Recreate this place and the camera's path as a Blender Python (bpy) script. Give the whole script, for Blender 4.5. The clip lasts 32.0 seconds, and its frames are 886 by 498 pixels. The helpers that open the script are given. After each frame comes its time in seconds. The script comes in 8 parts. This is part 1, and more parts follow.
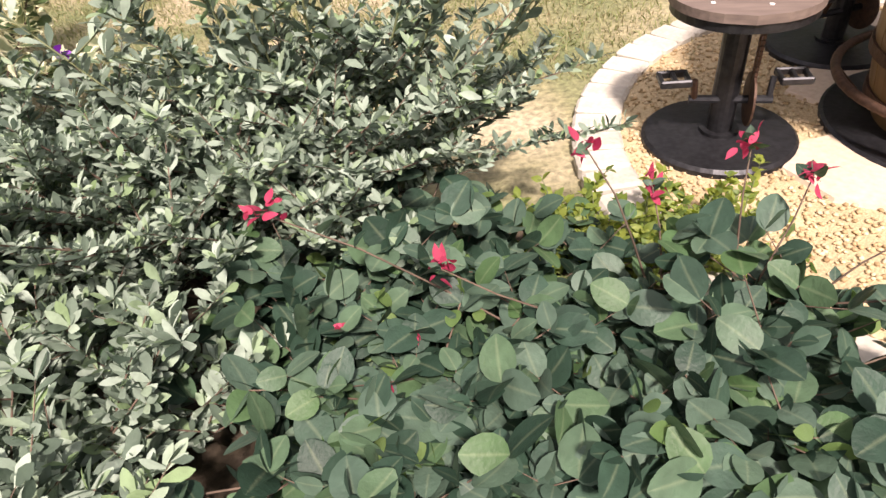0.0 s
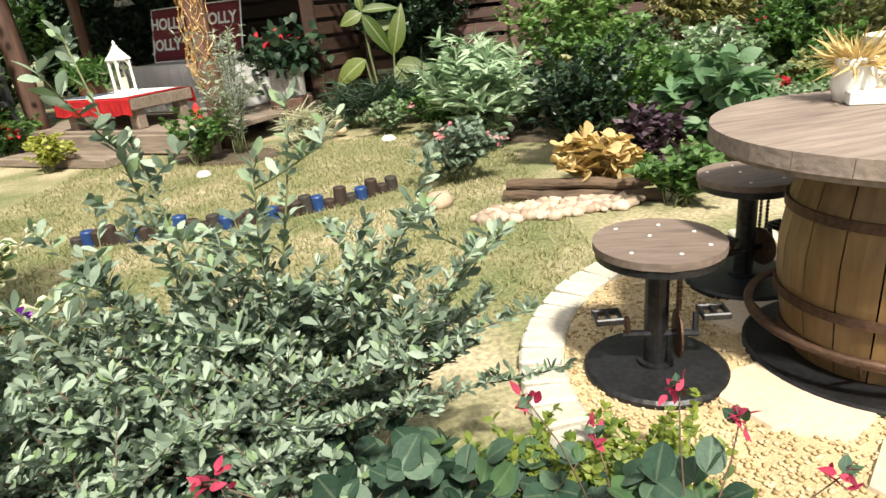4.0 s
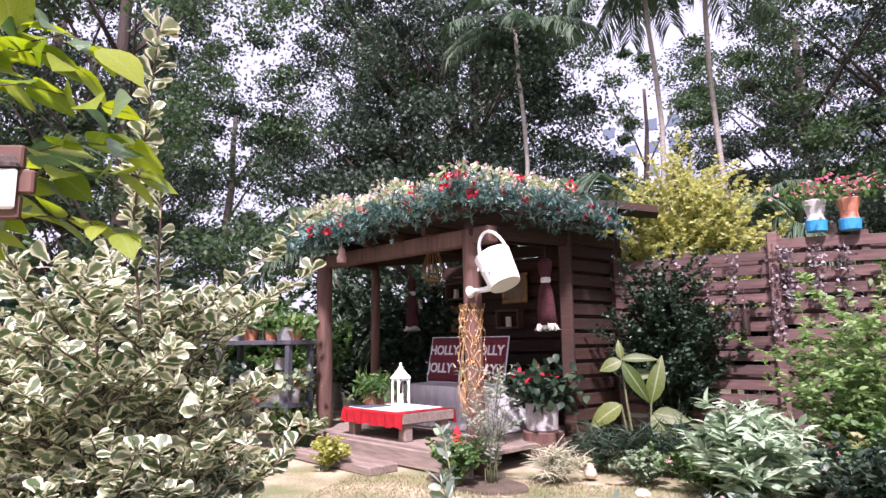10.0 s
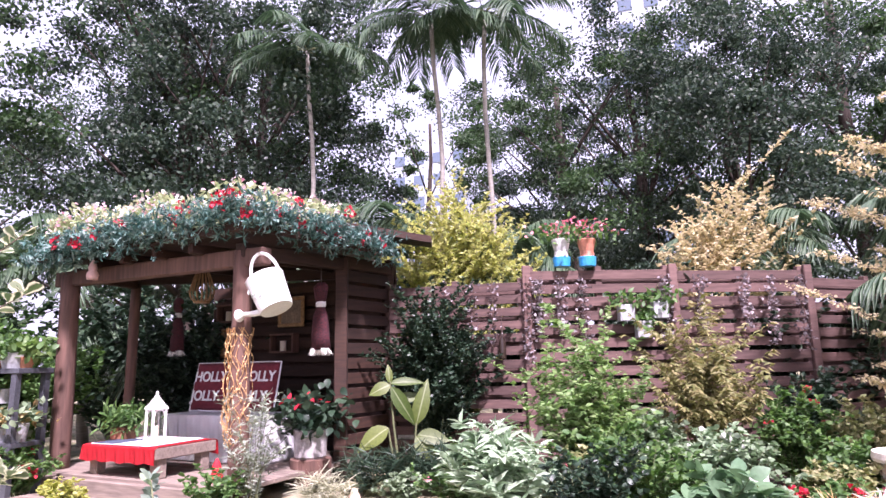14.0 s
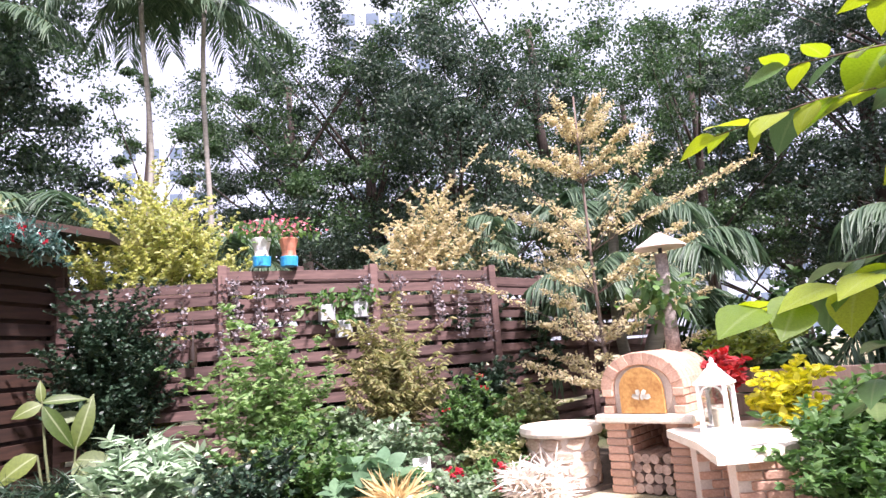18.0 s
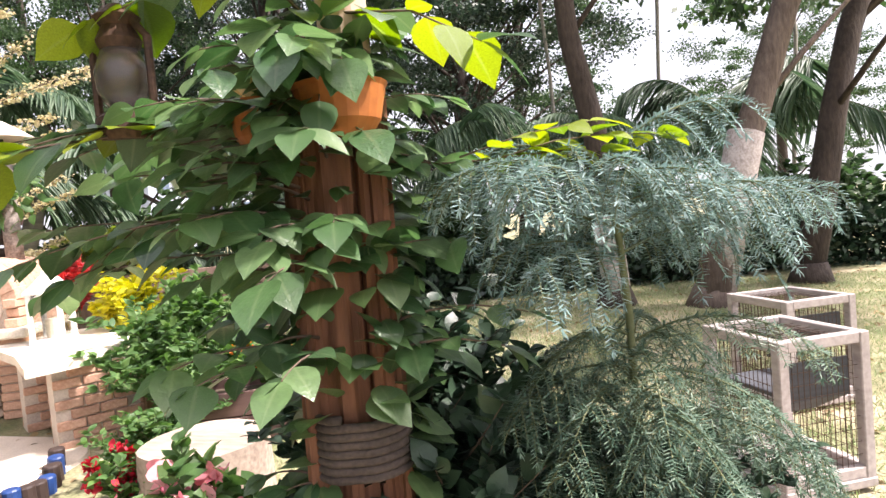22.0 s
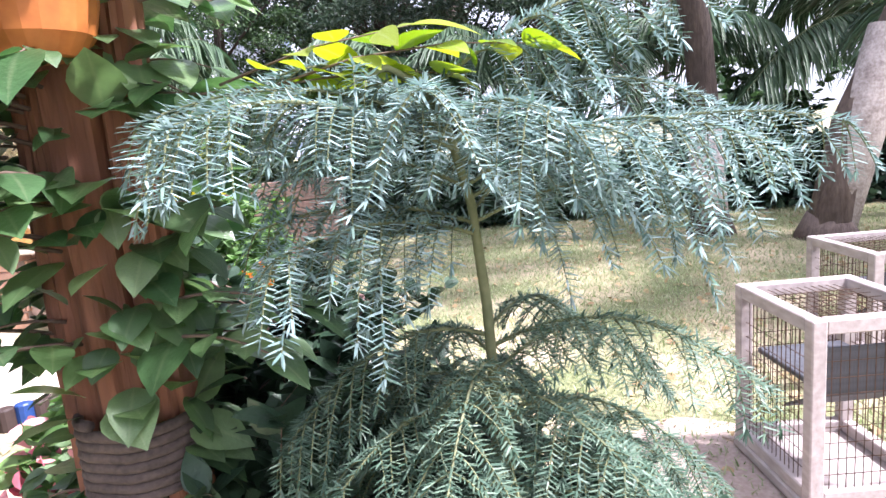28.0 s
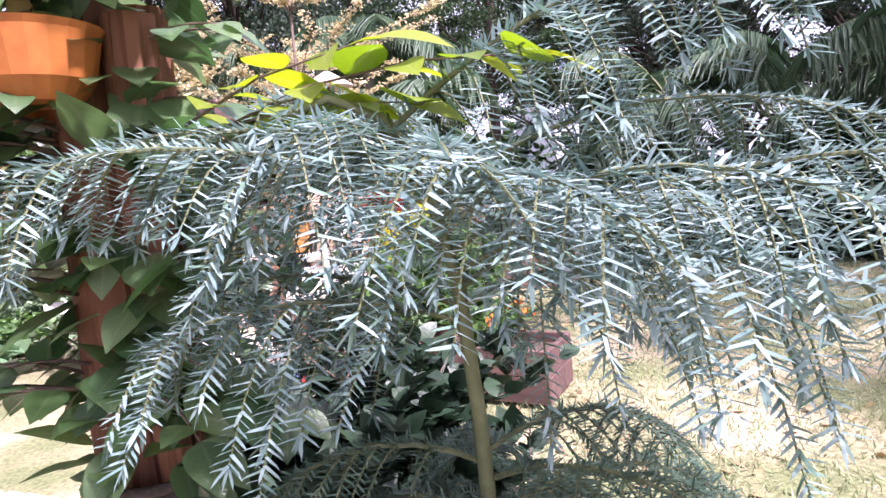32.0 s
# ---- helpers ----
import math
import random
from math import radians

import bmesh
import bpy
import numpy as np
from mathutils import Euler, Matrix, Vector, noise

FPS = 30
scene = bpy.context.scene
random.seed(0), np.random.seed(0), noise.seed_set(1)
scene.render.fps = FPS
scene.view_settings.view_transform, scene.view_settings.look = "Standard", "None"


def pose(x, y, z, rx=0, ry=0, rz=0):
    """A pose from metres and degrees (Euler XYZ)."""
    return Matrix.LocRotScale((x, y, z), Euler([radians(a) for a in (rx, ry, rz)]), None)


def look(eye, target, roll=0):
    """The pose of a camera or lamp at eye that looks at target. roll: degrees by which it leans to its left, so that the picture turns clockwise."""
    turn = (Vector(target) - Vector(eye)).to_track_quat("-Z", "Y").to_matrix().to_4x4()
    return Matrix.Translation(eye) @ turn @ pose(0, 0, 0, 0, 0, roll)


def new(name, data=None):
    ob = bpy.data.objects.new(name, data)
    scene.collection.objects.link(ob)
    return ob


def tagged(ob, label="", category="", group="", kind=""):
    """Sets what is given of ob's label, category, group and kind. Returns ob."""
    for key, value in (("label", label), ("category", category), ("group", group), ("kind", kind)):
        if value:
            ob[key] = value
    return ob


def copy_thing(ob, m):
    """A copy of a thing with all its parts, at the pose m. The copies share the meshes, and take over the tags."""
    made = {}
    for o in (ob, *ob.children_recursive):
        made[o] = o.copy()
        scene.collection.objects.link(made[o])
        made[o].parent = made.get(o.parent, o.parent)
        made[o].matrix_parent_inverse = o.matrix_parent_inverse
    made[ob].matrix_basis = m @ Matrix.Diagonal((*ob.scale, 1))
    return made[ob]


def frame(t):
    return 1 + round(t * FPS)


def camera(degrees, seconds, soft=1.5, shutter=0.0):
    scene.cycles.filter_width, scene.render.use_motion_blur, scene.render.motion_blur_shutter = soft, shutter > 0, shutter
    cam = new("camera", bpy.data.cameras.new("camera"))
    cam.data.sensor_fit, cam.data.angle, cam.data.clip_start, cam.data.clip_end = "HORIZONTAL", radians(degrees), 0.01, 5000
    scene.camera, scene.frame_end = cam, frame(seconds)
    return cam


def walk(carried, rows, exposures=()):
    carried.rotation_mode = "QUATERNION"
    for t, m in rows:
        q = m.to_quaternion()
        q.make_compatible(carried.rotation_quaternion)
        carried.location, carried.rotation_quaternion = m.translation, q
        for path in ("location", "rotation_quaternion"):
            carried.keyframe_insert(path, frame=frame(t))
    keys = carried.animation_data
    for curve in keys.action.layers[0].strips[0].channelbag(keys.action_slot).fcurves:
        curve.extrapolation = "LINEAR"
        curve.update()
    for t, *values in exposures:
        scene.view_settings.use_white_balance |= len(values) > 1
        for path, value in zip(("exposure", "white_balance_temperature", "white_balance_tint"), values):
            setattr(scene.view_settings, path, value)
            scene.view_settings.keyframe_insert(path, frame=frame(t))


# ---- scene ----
cam = camera(70.58, 32.0)
PATH = [
    (0.0, look((0.557, 1.859, 1.063), (0.413, 3.414, -0.249), -7.9)),
    (1.0, look((0.571, 1.886, 1.107), (0.493, 3.513, -0.052), -7.20)),
    (1.5, look((0.553, 1.857, 1.116), (0.507, 3.560, 0.068), -6.30)),
    (2.0, look((0.568, 1.863, 1.115), (0.567, 3.608, 0.138), -6.10)),
    (2.5, look((0.561, 1.853, 1.130), (0.609, 3.637, 0.228), -6.20)),
    (4.5, look((0.580, 1.834, 1.162), (0.651, 3.726, 0.517), -5.90)),
    (5.0, look((0.564, 1.827, 1.184), (0.540, 3.747, 0.624), -5.70)),
    (5.5, look((0.536, 1.818, 1.205), (0.348, 3.751, 0.727), -6.40)),
    (6.0, look((0.467, 1.766, 1.260), (0.101, 3.704, 0.933), -4.30)),
    (6.5, look((0.397, 1.755, 1.275), (-0.125, 3.675, 1.070), -3.70)),
    (7.0, look((0.345, 1.755, 1.295), (-0.312, 3.639, 1.166), -2.60)),
    (7.5, look((0.372, 1.700, 1.335), (-0.290, 3.585, 1.295), -2.00)),
    (8.0, look((0.362, 1.700, 1.380), (-0.340, 3.572, 1.430), -1.95)),
    (8.5, look((0.376, 1.656, 1.402), (-0.295, 3.538, 1.490), -1.55)),
    (9.0, look((0.378, 1.636, 1.417), (-0.275, 3.517, 1.609), -1.09)),
    (9.5, look((0.416, 1.674, 1.362), (-0.207, 3.556, 1.627), -0.57)),
    (10.0, look((0.402, 1.635, 1.395), (-0.175, 3.527, 1.694), -0.54)),
    (10.5, look((0.360, 1.607, 1.459), (-0.274, 3.479, 1.763), -0.44)),
    (11.0, look((0.331, 1.589, 1.475), (-0.362, 3.441, 1.778), 0.05)),
    (11.5, look((0.330, 1.596, 1.470), (-0.362, 3.448, 1.776), 0.16)),
    (12.0, look((0.374, 1.631, 1.402), (-0.271, 3.496, 1.725), 0.21)),
    (12.5, look((0.432, 1.633, 1.414), (-0.067, 3.535, 1.774), -0.17)),
    (13.0, look((0.521, 1.642, 1.399), (0.218, 3.580, 1.791), -0.43)),
    (13.5, look((0.549, 1.661, 1.405), (0.436, 3.622, 1.778), -1.07)),
    (14.0, look((0.555, 1.621, 1.425), (0.638, 3.587, 1.782), -1.18)),
    (14.5, look((0.677, 1.652, 1.433), (0.927, 3.603, 1.794), -1.22)),
    (15.0, look((1.114, 1.672, 1.393), (1.459, 3.612, 1.736), -2.06)),
    (15.5, look((1.183, 1.672, 1.404), (1.686, 3.586, 1.695), -1.96)),
    (17.5, look((1.152, 1.662, 1.364), (1.799, 3.524, 1.705), -4.39)),
    (18.0, look((1.241, 1.646, 1.341), (2.077, 3.431, 1.677), -4.58)),
    (18.5, look((1.254, 1.589, 1.334), (2.442, 3.168, 1.641), -5.66)),
    (19.0, look((1.344, 1.563, 1.326), (2.875, 2.834, 1.527), -6.80)),
    (19.5, look((1.333, 1.490, 1.305), (3.086, 2.444, 1.427), -7.78)),
    (20.0, look((1.426, 1.438, 1.273), (3.275, 2.198, 1.308), -5.82)),
    (20.5, look((1.468, 1.391, 1.265), (3.342, 2.090, 1.279), -6.61)),
    (21.0, look((1.530, 1.375, 1.258), (3.440, 1.970, 1.257), -6.16)),
    (21.5, look((1.662, 1.342, 1.251), (3.575, 1.923, 1.220), -5.52)),
    (22.0, look((1.726, 1.316, 1.240), (3.641, 1.886, 1.142), -5.05)),
    (22.5, look((1.784, 1.305, 1.239), (3.719, 1.790, 1.090), -5.35)),
    (23.0, look((1.791, 1.301, 1.235), (3.726, 1.783, 1.084), -6.24)),
    (23.5, look((1.831, 1.279, 1.226), (3.741, 1.827, 1.000), -7.09)),
    (24.0, look((1.896, 1.214, 1.216), (3.745, 1.935, 0.971), -7.04)),
    (24.5, look((1.955, 1.119, 1.207), (3.745, 1.981, 0.977), -7.63)),
    (25.0, look((2.015, 1.061, 1.210), (3.761, 2.013, 0.990), -7.41)),
    (25.5, look((2.052, 1.015, 1.207), (3.804, 1.957, 1.000), -7.90)),
    (26.0, look((2.123, 0.991, 1.203), (3.922, 1.833, 0.975), -7.65)),
    (26.5, look((2.217, 0.980, 1.201), (4.023, 1.804, 0.968), -7.84)),
    (28.5, look((2.356, 0.886, 1.274), (4.069, 1.849, 0.901), -4.37)),
    (29.0, look((2.400, 0.896, 1.261), (4.109, 1.873, 0.907), -4.79)),
    (29.5, look((2.507, 0.794, 1.256), (4.149, 1.888, 0.926), -4.91)),
    (30.0, look((2.524, 0.732, 1.286), (4.085, 1.944, 0.979), -5.91)),
    (30.5, look((2.593, 0.734, 1.283), (4.145, 1.951, 0.947), -4.56)),
    (31.0, look((2.689, 0.741, 1.294), (4.200, 2.008, 0.960), -4.04)),
    (31.5, look((2.775, 0.757, 1.285), (4.102, 2.223, 0.983), -5.08)),
    (32.0, look((2.812, 0.767, 1.272), (4.015, 2.349, 1.046), -4.57)),
]
walk(cam, PATH, [(0.0, 0.85, 7000, 24), (2.0, 0.84, 7000, 16), (5.0, 0.78, 7000, 2), (7.0, 0.85, 6500, 6), (8.5, 0.98, 6450, 25), (10.0, 1.14, 6050, 42), (13.0, 1.32, 6050, 44), (15.0, 1.5, 5800, 46), (19.0, 1.45, 6300, 24), (21.0, 1.42, 6800, 16), (24.0, 1.7, 5750, 32), (29.0, 1.86, 5850, 26), (32.0, 1.58, 5900, 42)])

# ---- light ----
world = bpy.data.worlds.new("world")
scene.world = world
world.use_nodes = True
_sky = world.node_tree.nodes.new("ShaderNodeTexSky")
_sky.sky_type = "NISHITA"
_sky.sun_disc = False
_sky.sun_elevation = radians(58)
_sky.sun_rotation = radians(200)
_sky.dust_density = 6.0
_sky.air_density = 1.0
_sky.ozone_density = 0.6
_bg = world.node_tree.nodes["Background"]
_bg.inputs["Strength"].default_value = 0.072
_cloud = world.node_tree.nodes.new("ShaderNodeMix")  # thin bright overcast over the blue
_cloud.data_type = "RGBA"
_cloud.inputs["Factor"].default_value = 0.6
_cloud.inputs[7].default_value = (9.5, 9.8, 10.3, 1)
world.node_tree.links.new(_sky.outputs[0], _cloud.inputs[6])
world.node_tree.links.new(_cloud.outputs[2], _bg.inputs["Color"])
sun = new("sun", bpy.data.lights.new("sun", "SUN"))
sun.data.energy = 4.8
sun.data.angle = radians(5)
sun.data.color = (1.0, 0.95, 0.87)
# light comes from high up, behind the walker and to the right
sun.matrix_world = look((6, -14, 26), (1.5, 4, 0))

# ---- materials ----
MATS = {}


def nodes_of(name):
    m = bpy.data.materials.new(name)
    m.use_nodes = True
    return m, m.node_tree.nodes, m.node_tree.links, m.node_tree.nodes["Principled BSDF"]


def ramp(nd, stops):
    r = nd.new("ShaderNodeValToRGB")
    e = r.color_ramp.elements
    while len(e) < len(stops):
        e.new(0.5)
    for k, (p, c) in enumerate(stops):
        e[k].position = p
        e[k].color = (*c, 1)
    return r


def surface(name, dark, light, rough=0.8, scale=6.0, grain=60.0, bump=0.3, metal=0.0, stretch=(1, 1, 1), vary=0.0, dist=0.01):
    """A surface in two tones: broad stains and a fine grain, with a relief from the grain; vary: from piece to piece."""
    if name in MATS:
        return MATS[name]
    m, nd, lk, bs = nodes_of(name)
    tc = nd.new("ShaderNodeTexCoord")
    mp = nd.new("ShaderNodeMapping")
    mp.inputs["Scale"].default_value = stretch
    lk.new(tc.outputs["Object"], mp.inputs["Vector"])
    n1 = nd.new("ShaderNodeTexNoise")
    n1.inputs["Scale"].default_value = scale
    n1.inputs["Detail"].default_value = 6
    n2 = nd.new("ShaderNodeTexNoise")
    n2.inputs["Scale"].default_value = grain
    n2.inputs["Detail"].default_value = 4
    for n in (n1, n2):
        lk.new(mp.outputs[0], n.inputs["Vector"])
    add = nd.new("ShaderNodeMath")
    add.operation = "MULTIPLY_ADD"
    add.inputs[1].default_value = 0.55
    lk.new(n2.outputs["Fac"], add.inputs[0])
    half = nd.new("ShaderNodeMath")
    half.operation = "MULTIPLY"
    half.inputs[1].default_value = 0.5
    lk.new(n1.outputs["Fac"], half.inputs[0])
    lk.new(half.outputs[0], add.inputs[2])
    r = ramp(nd, [(0.32, dark), (0.7, light)])
    lk.new(add.outputs[0], r.inputs[0])
    col = r.outputs[0]
    if vary:
        oi = nd.new("ShaderNodeObjectInfo")
        hs = nd.new("ShaderNodeHueSaturation")
        mr = nd.new("ShaderNodeMapRange")
        mr.inputs["To Min"].default_value = 1 - vary
        mr.inputs["To Max"].default_value = 1 + vary
        lk.new(oi.outputs["Random"], mr.inputs["Value"])
        lk.new(mr.outputs[0], hs.inputs["Value"])
        lk.new(col, hs.inputs["Color"])
        col = hs.outputs[0]
    lk.new(col, bs.inputs["Base Color"])
    bs.inputs["Roughness"].default_value = rough
    bs.inputs["Metallic"].default_value = metal
    if bump:
        b = nd.new("ShaderNodeBump")
        b.inputs["Strength"].default_value = bump
        b.inputs["Distance"].default_value = dist
        lk.new(add.outputs[0], b.inputs["Height"])
        lk.new(b.outputs[0], bs.inputs["Normal"])
    MATS[name] = m
    return m


def leafy(name, stops, rim=None, rough=0.5, glow=0.3, rib=0.0, spec=0.4):
    """Leaves: a tone for each leaf from the ramp; rim: another colour at the margin; light passes through in part."""
    if name in MATS:
        return MATS[name]
    m, nd, lk, bs = nodes_of(name)
    geo = nd.new("ShaderNodeNewGeometry")
    oi = nd.new("ShaderNodeObjectInfo")
    ad = nd.new("ShaderNodeMath")
    ad.operation = "ADD"
    lk.new(geo.outputs["Random Per Island"], ad.inputs[0])
    lk.new(oi.outputs["Random"], ad.inputs[1])
    fr = nd.new("ShaderNodeMath")
    fr.operation = "FRACT"
    lk.new(ad.outputs[0], fr.inputs[0])
    r = ramp(nd, [(k / max(1, len(stops) - 1), c) for k, c in enumerate(stops)])
    lk.new(fr.outputs[0], r.inputs[0])
    tc = nd.new("ShaderNodeTexCoord")
    nz = nd.new("ShaderNodeTexNoise")
    nz.inputs["Scale"].default_value = 40
    lk.new(tc.outputs["Object"], nz.inputs["Vector"])
    hs = nd.new("ShaderNodeHueSaturation")
    mr = nd.new("ShaderNodeMapRange")
    mr.inputs["To Min"].default_value = 0.65
    mr.inputs["To Max"].default_value = 1.35
    lk.new(nz.outputs["Fac"], mr.inputs["Value"])
    lk.new(mr.outputs[0], hs.inputs["Value"])
    lk.new(r.outputs[0], hs.inputs["Color"])
    col = hs.outputs[0]
    if rim or rib:
        at = nd.new("ShaderNodeAttribute")
        at.attribute_name = "rim"
        mx = nd.new("ShaderNodeMix")
        mx.data_type = "RGBA"
        rp = ramp(nd, [(0.45, (0, 0, 0)), (0.75, (1, 1, 1))]) if rim else ramp(nd, [(0.0, (rib,) * 3), (0.14, (0, 0, 0))])
        lk.new(at.outputs["Fac"], rp.inputs[0])
        lk.new(rp.outputs[0], mx.inputs["Factor"])
        lk.new(col, mx.inputs[6])
        mx.inputs[7].default_value = (*(rim or (0.45, 0.5, 0.3)), 1)
        col = mx.outputs[2]
    vn = nd.new("ShaderNodeTexNoise")
    vn.inputs["Scale"].default_value = 140
    vn.inputs["Detail"].default_value = 3
    lk.new(tc.outputs["Object"], vn.inputs["Vector"])
    bp = nd.new("ShaderNodeBump")
    bp.inputs["Strength"].default_value = 0.35
    bp.inputs["Distance"].default_value = 0.004
    lk.new(vn.outputs["Fac"], bp.inputs["Height"])
    lk.new(bp.outputs[0], bs.inputs["Normal"])
    lk.new(col, bs.inputs["Base Color"])
    bs.inputs["Roughness"].default_value = rough
    bs.inputs["Specular IOR Level"].default_value = spec
    tr = nd.new("ShaderNodeBsdfTranslucent")
    br = nd.new("ShaderNodeHueSaturation")
    br.inputs["Value"].default_value = 1.7
    br.inputs["Saturation"].default_value = 1.2
    lk.new(col, br.inputs["Color"])
    lk.new(br.outputs[0], tr.inputs["Color"])
    mix = nd.new("ShaderNodeMixShader")
    mix.inputs[0].default_value = glow
    lk.new(bs.outputs[0], mix.inputs[1])
    lk.new(tr.outputs[0], mix.inputs[2])
    lk.new(mix.outputs[0], nd["Material Output"].inputs["Surface"])
    MATS[name] = m
    return m


def plain(name, c, rough=0.5, metal=0.0, emit=0.0, trans=0.0, coat=0.0):
    if name in MATS:
        return MATS[name]
    m, nd, lk, bs = nodes_of(name)
    tc = nd.new("ShaderNodeTexCoord")
    nz = nd.new("ShaderNodeTexNoise")
    nz.inputs["Scale"].default_value = 25
    nz.inputs["Detail"].default_value = 5
    lk.new(tc.outputs["Object"], nz.inputs["Vector"])
    r = ramp(nd, [(0.3, tuple(v * 0.8 for v in c)), (0.7, tuple(min(1, v * 1.12) for v in c))])
    lk.new(nz.outputs["Fac"], r.inputs[0])
    lk.new(r.outputs[0], bs.inputs["Base Color"])
    bs.inputs["Roughness"].default_value = rough
    bs.inputs["Metallic"].default_value = metal
    bs.inputs["Coat Weight"].default_value = coat
    if trans:
        bs.inputs["Transmission Weight"].default_value = trans
    if emit:
        bs.inputs["Emission Color"].default_value = (*c, 1)
        bs.inputs["Emission Strength"].default_value = emit
    MATS[name] = m
    return m


# ---- mesh helpers ----
rng = np.random.default_rng(7)


def mesh_of(bm, name="mesh", smooth=False):
    me = bpy.data.meshes.new(name)
    bmesh.ops.recalc_face_normals(bm, faces=bm.faces)
    bm.to_mesh(me)
    bm.free()
    if smooth:
        me.shade_smooth()
    return me


def part(name, bm, material, parent=None, label="", smooth=False):
    """One mesh object from a bmesh or a mesh, under its thing."""
    me = bm if isinstance(bm, bpy.types.Mesh) else mesh_of(bm, name, smooth)
    if material and not me.materials:
        me.materials.append(material)
    ob = new(name, me)
    if parent is not None:
        ob.parent = parent
    if label:
        ob["label"] = label
    return ob


def thing(name, m, label, category, group="", kind=""):
    ob = new(name)
    ob.empty_display_size = 0.1
    ob.matrix_world = m
    return tagged(ob, label, category, group, kind)


def box(x, y, z, sx, sy, sz, bevel=0.0, bm=None, m=None):
    """A block with its middle at x, y, z."""
    b = bm or bmesh.new()
    mat = Matrix.Translation((x, y, z)) @ Matrix.Diagonal((sx, sy, sz, 1))
    r = bmesh.ops.create_cube(b, size=1.0, matrix=(m @ mat) if m else mat)
    if bevel:
        es = list({e for v in r["verts"] for e in v.link_edges})
        bmesh.ops.bevel(b, geom=es, offset=bevel, segments=1, affect="EDGES", clamp_overlap=True)
    return b


def turned(profile, n=24, bm=None, m=None, wob=0.0):
    """A body of revolution about z from (radius, height) rows."""
    b = bm or bmesh.new()
    rings = []
    for r, z in profile:
        ring = []
        for k in range(n):
            a = 2 * math.pi * k / n
            rr = r * (1 + wob * math.sin(3 * a + 5 * z) + wob * 0.6 * math.sin(7 * a - 9 * z))
            p = Vector((rr * math.cos(a), rr * math.sin(a), z))
            ring.append(b.verts.new(m @ p if m else p))
        rings.append(ring)
    for a, c in zip(rings, rings[1:]):
        for k in range(n):
            b.faces.new((a[k], a[(k + 1) % n], c[(k + 1) % n], c[k]))
    b.faces.new(rings[0][::-1])
    b.faces.new(rings[-1])
    return b


def tube(pts, r0, r1=None, n=8, bm=None, rough=0.0, seed=0):
    """A round bar through points, tapering from r0 to r1."""
    b = bm or bmesh.new()
    r1 = r0 if r1 is None else r1
    pts = [Vector(p) for p in pts]
    rings, side = [], None
    rnd = random.Random(seed)
    for i, p in enumerate(pts):
        d = (pts[min(i + 1, len(pts) - 1)] - pts[max(i - 1, 0)]).normalized()
        if side is None:
            side = d.orthogonal().normalized()
        side = (side - d * side.dot(d)).normalized()
        other = d.cross(side)
        r = r0 + (r1 - r0) * i / max(1, len(pts) - 1)
        ring = []
        for k in range(n):
            a = 2 * math.pi * k / n
            rr = r * (1 + rough * (rnd.random() - 0.5) * 2)
            ring.append(b.verts.new(p + (side * math.cos(a) + other * math.sin(a)) * rr))
        rings.append(ring)
    for a, c in zip(rings, rings[1:]):
        for k in range(n):
            b.faces.new((a[k], a[(k + 1) % n], c[(k + 1) % n], c[k]))
    b.faces.new(rings[0][::-1])
    b.faces.new(rings[-1])
    return b


def arc(p, q, sag, n=8):
    """Points from p to q that bend by sag (a vector) in the middle."""
    p, q, s = Vector(p), Vector(q), Vector(sag)
    return [p.lerp(q, k / n) + s * (4 * (k / n) * (1 - k / n)) for k in range(n + 1)]


def blades(verts, faces, rim, place, name, material):
    """Many copies of a small leaf shape in one mesh. place: rows of 3x3 axes and a position."""
    ax, pos = place
    V = np.asarray(verts, float)
    n, k = len(pos), len(V)
    co = np.einsum("kj,njc->nkc", V, ax) + pos[:, None, :]
    me = bpy.data.meshes.new(name)
    loops = np.concatenate([np.asarray(f) for f in faces])
    sizes = np.array([len(f) for f in faces])
    L = len(loops)
    me.vertices.add(n * k)
    me.vertices.foreach_set("co", co.astype(np.float32).ravel())
    me.loops.add(n * L)
    me.loops.foreach_set("vertex_index", (loops[None, :] + (np.arange(n) * k)[:, None]).astype(np.int32).ravel())
    me.polygons.add(n * len(faces))
    starts = np.concatenate([[0], np.cumsum(sizes)[:-1]])
    me.polygons.foreach_set("loop_start", (starts[None, :] + (np.arange(n) * L)[:, None]).astype(np.int32).ravel())
    at = me.attributes.new("rim", "FLOAT", "POINT")
    at.data.foreach_set("value", np.tile(np.asarray(rim, np.float32), n))
    me.update(calc_edges=True)
    me.shade_smooth()
    me.materials.append(material)
    return me


def shape(outline, fold=0.25, droop=0.15):
    """A leaf along +y, 1 long: rows of (y, half width). Returns verts, faces and rim values."""
    v, rim, f = [], [], []
    for y, w in outline:
        z = -droop * y * y
        v += [(-w, y, z + fold * w), (0, y, z), (w, y, z + fold * w)]
        rim += [1.0, 0.0, 1.0]
    for k in range(len(outline) - 1):
        a = 3 * k
        f += [(a, a + 1, a + 4, a + 3), (a + 1, a + 2, a + 5, a + 4)]
    return v, f, rim


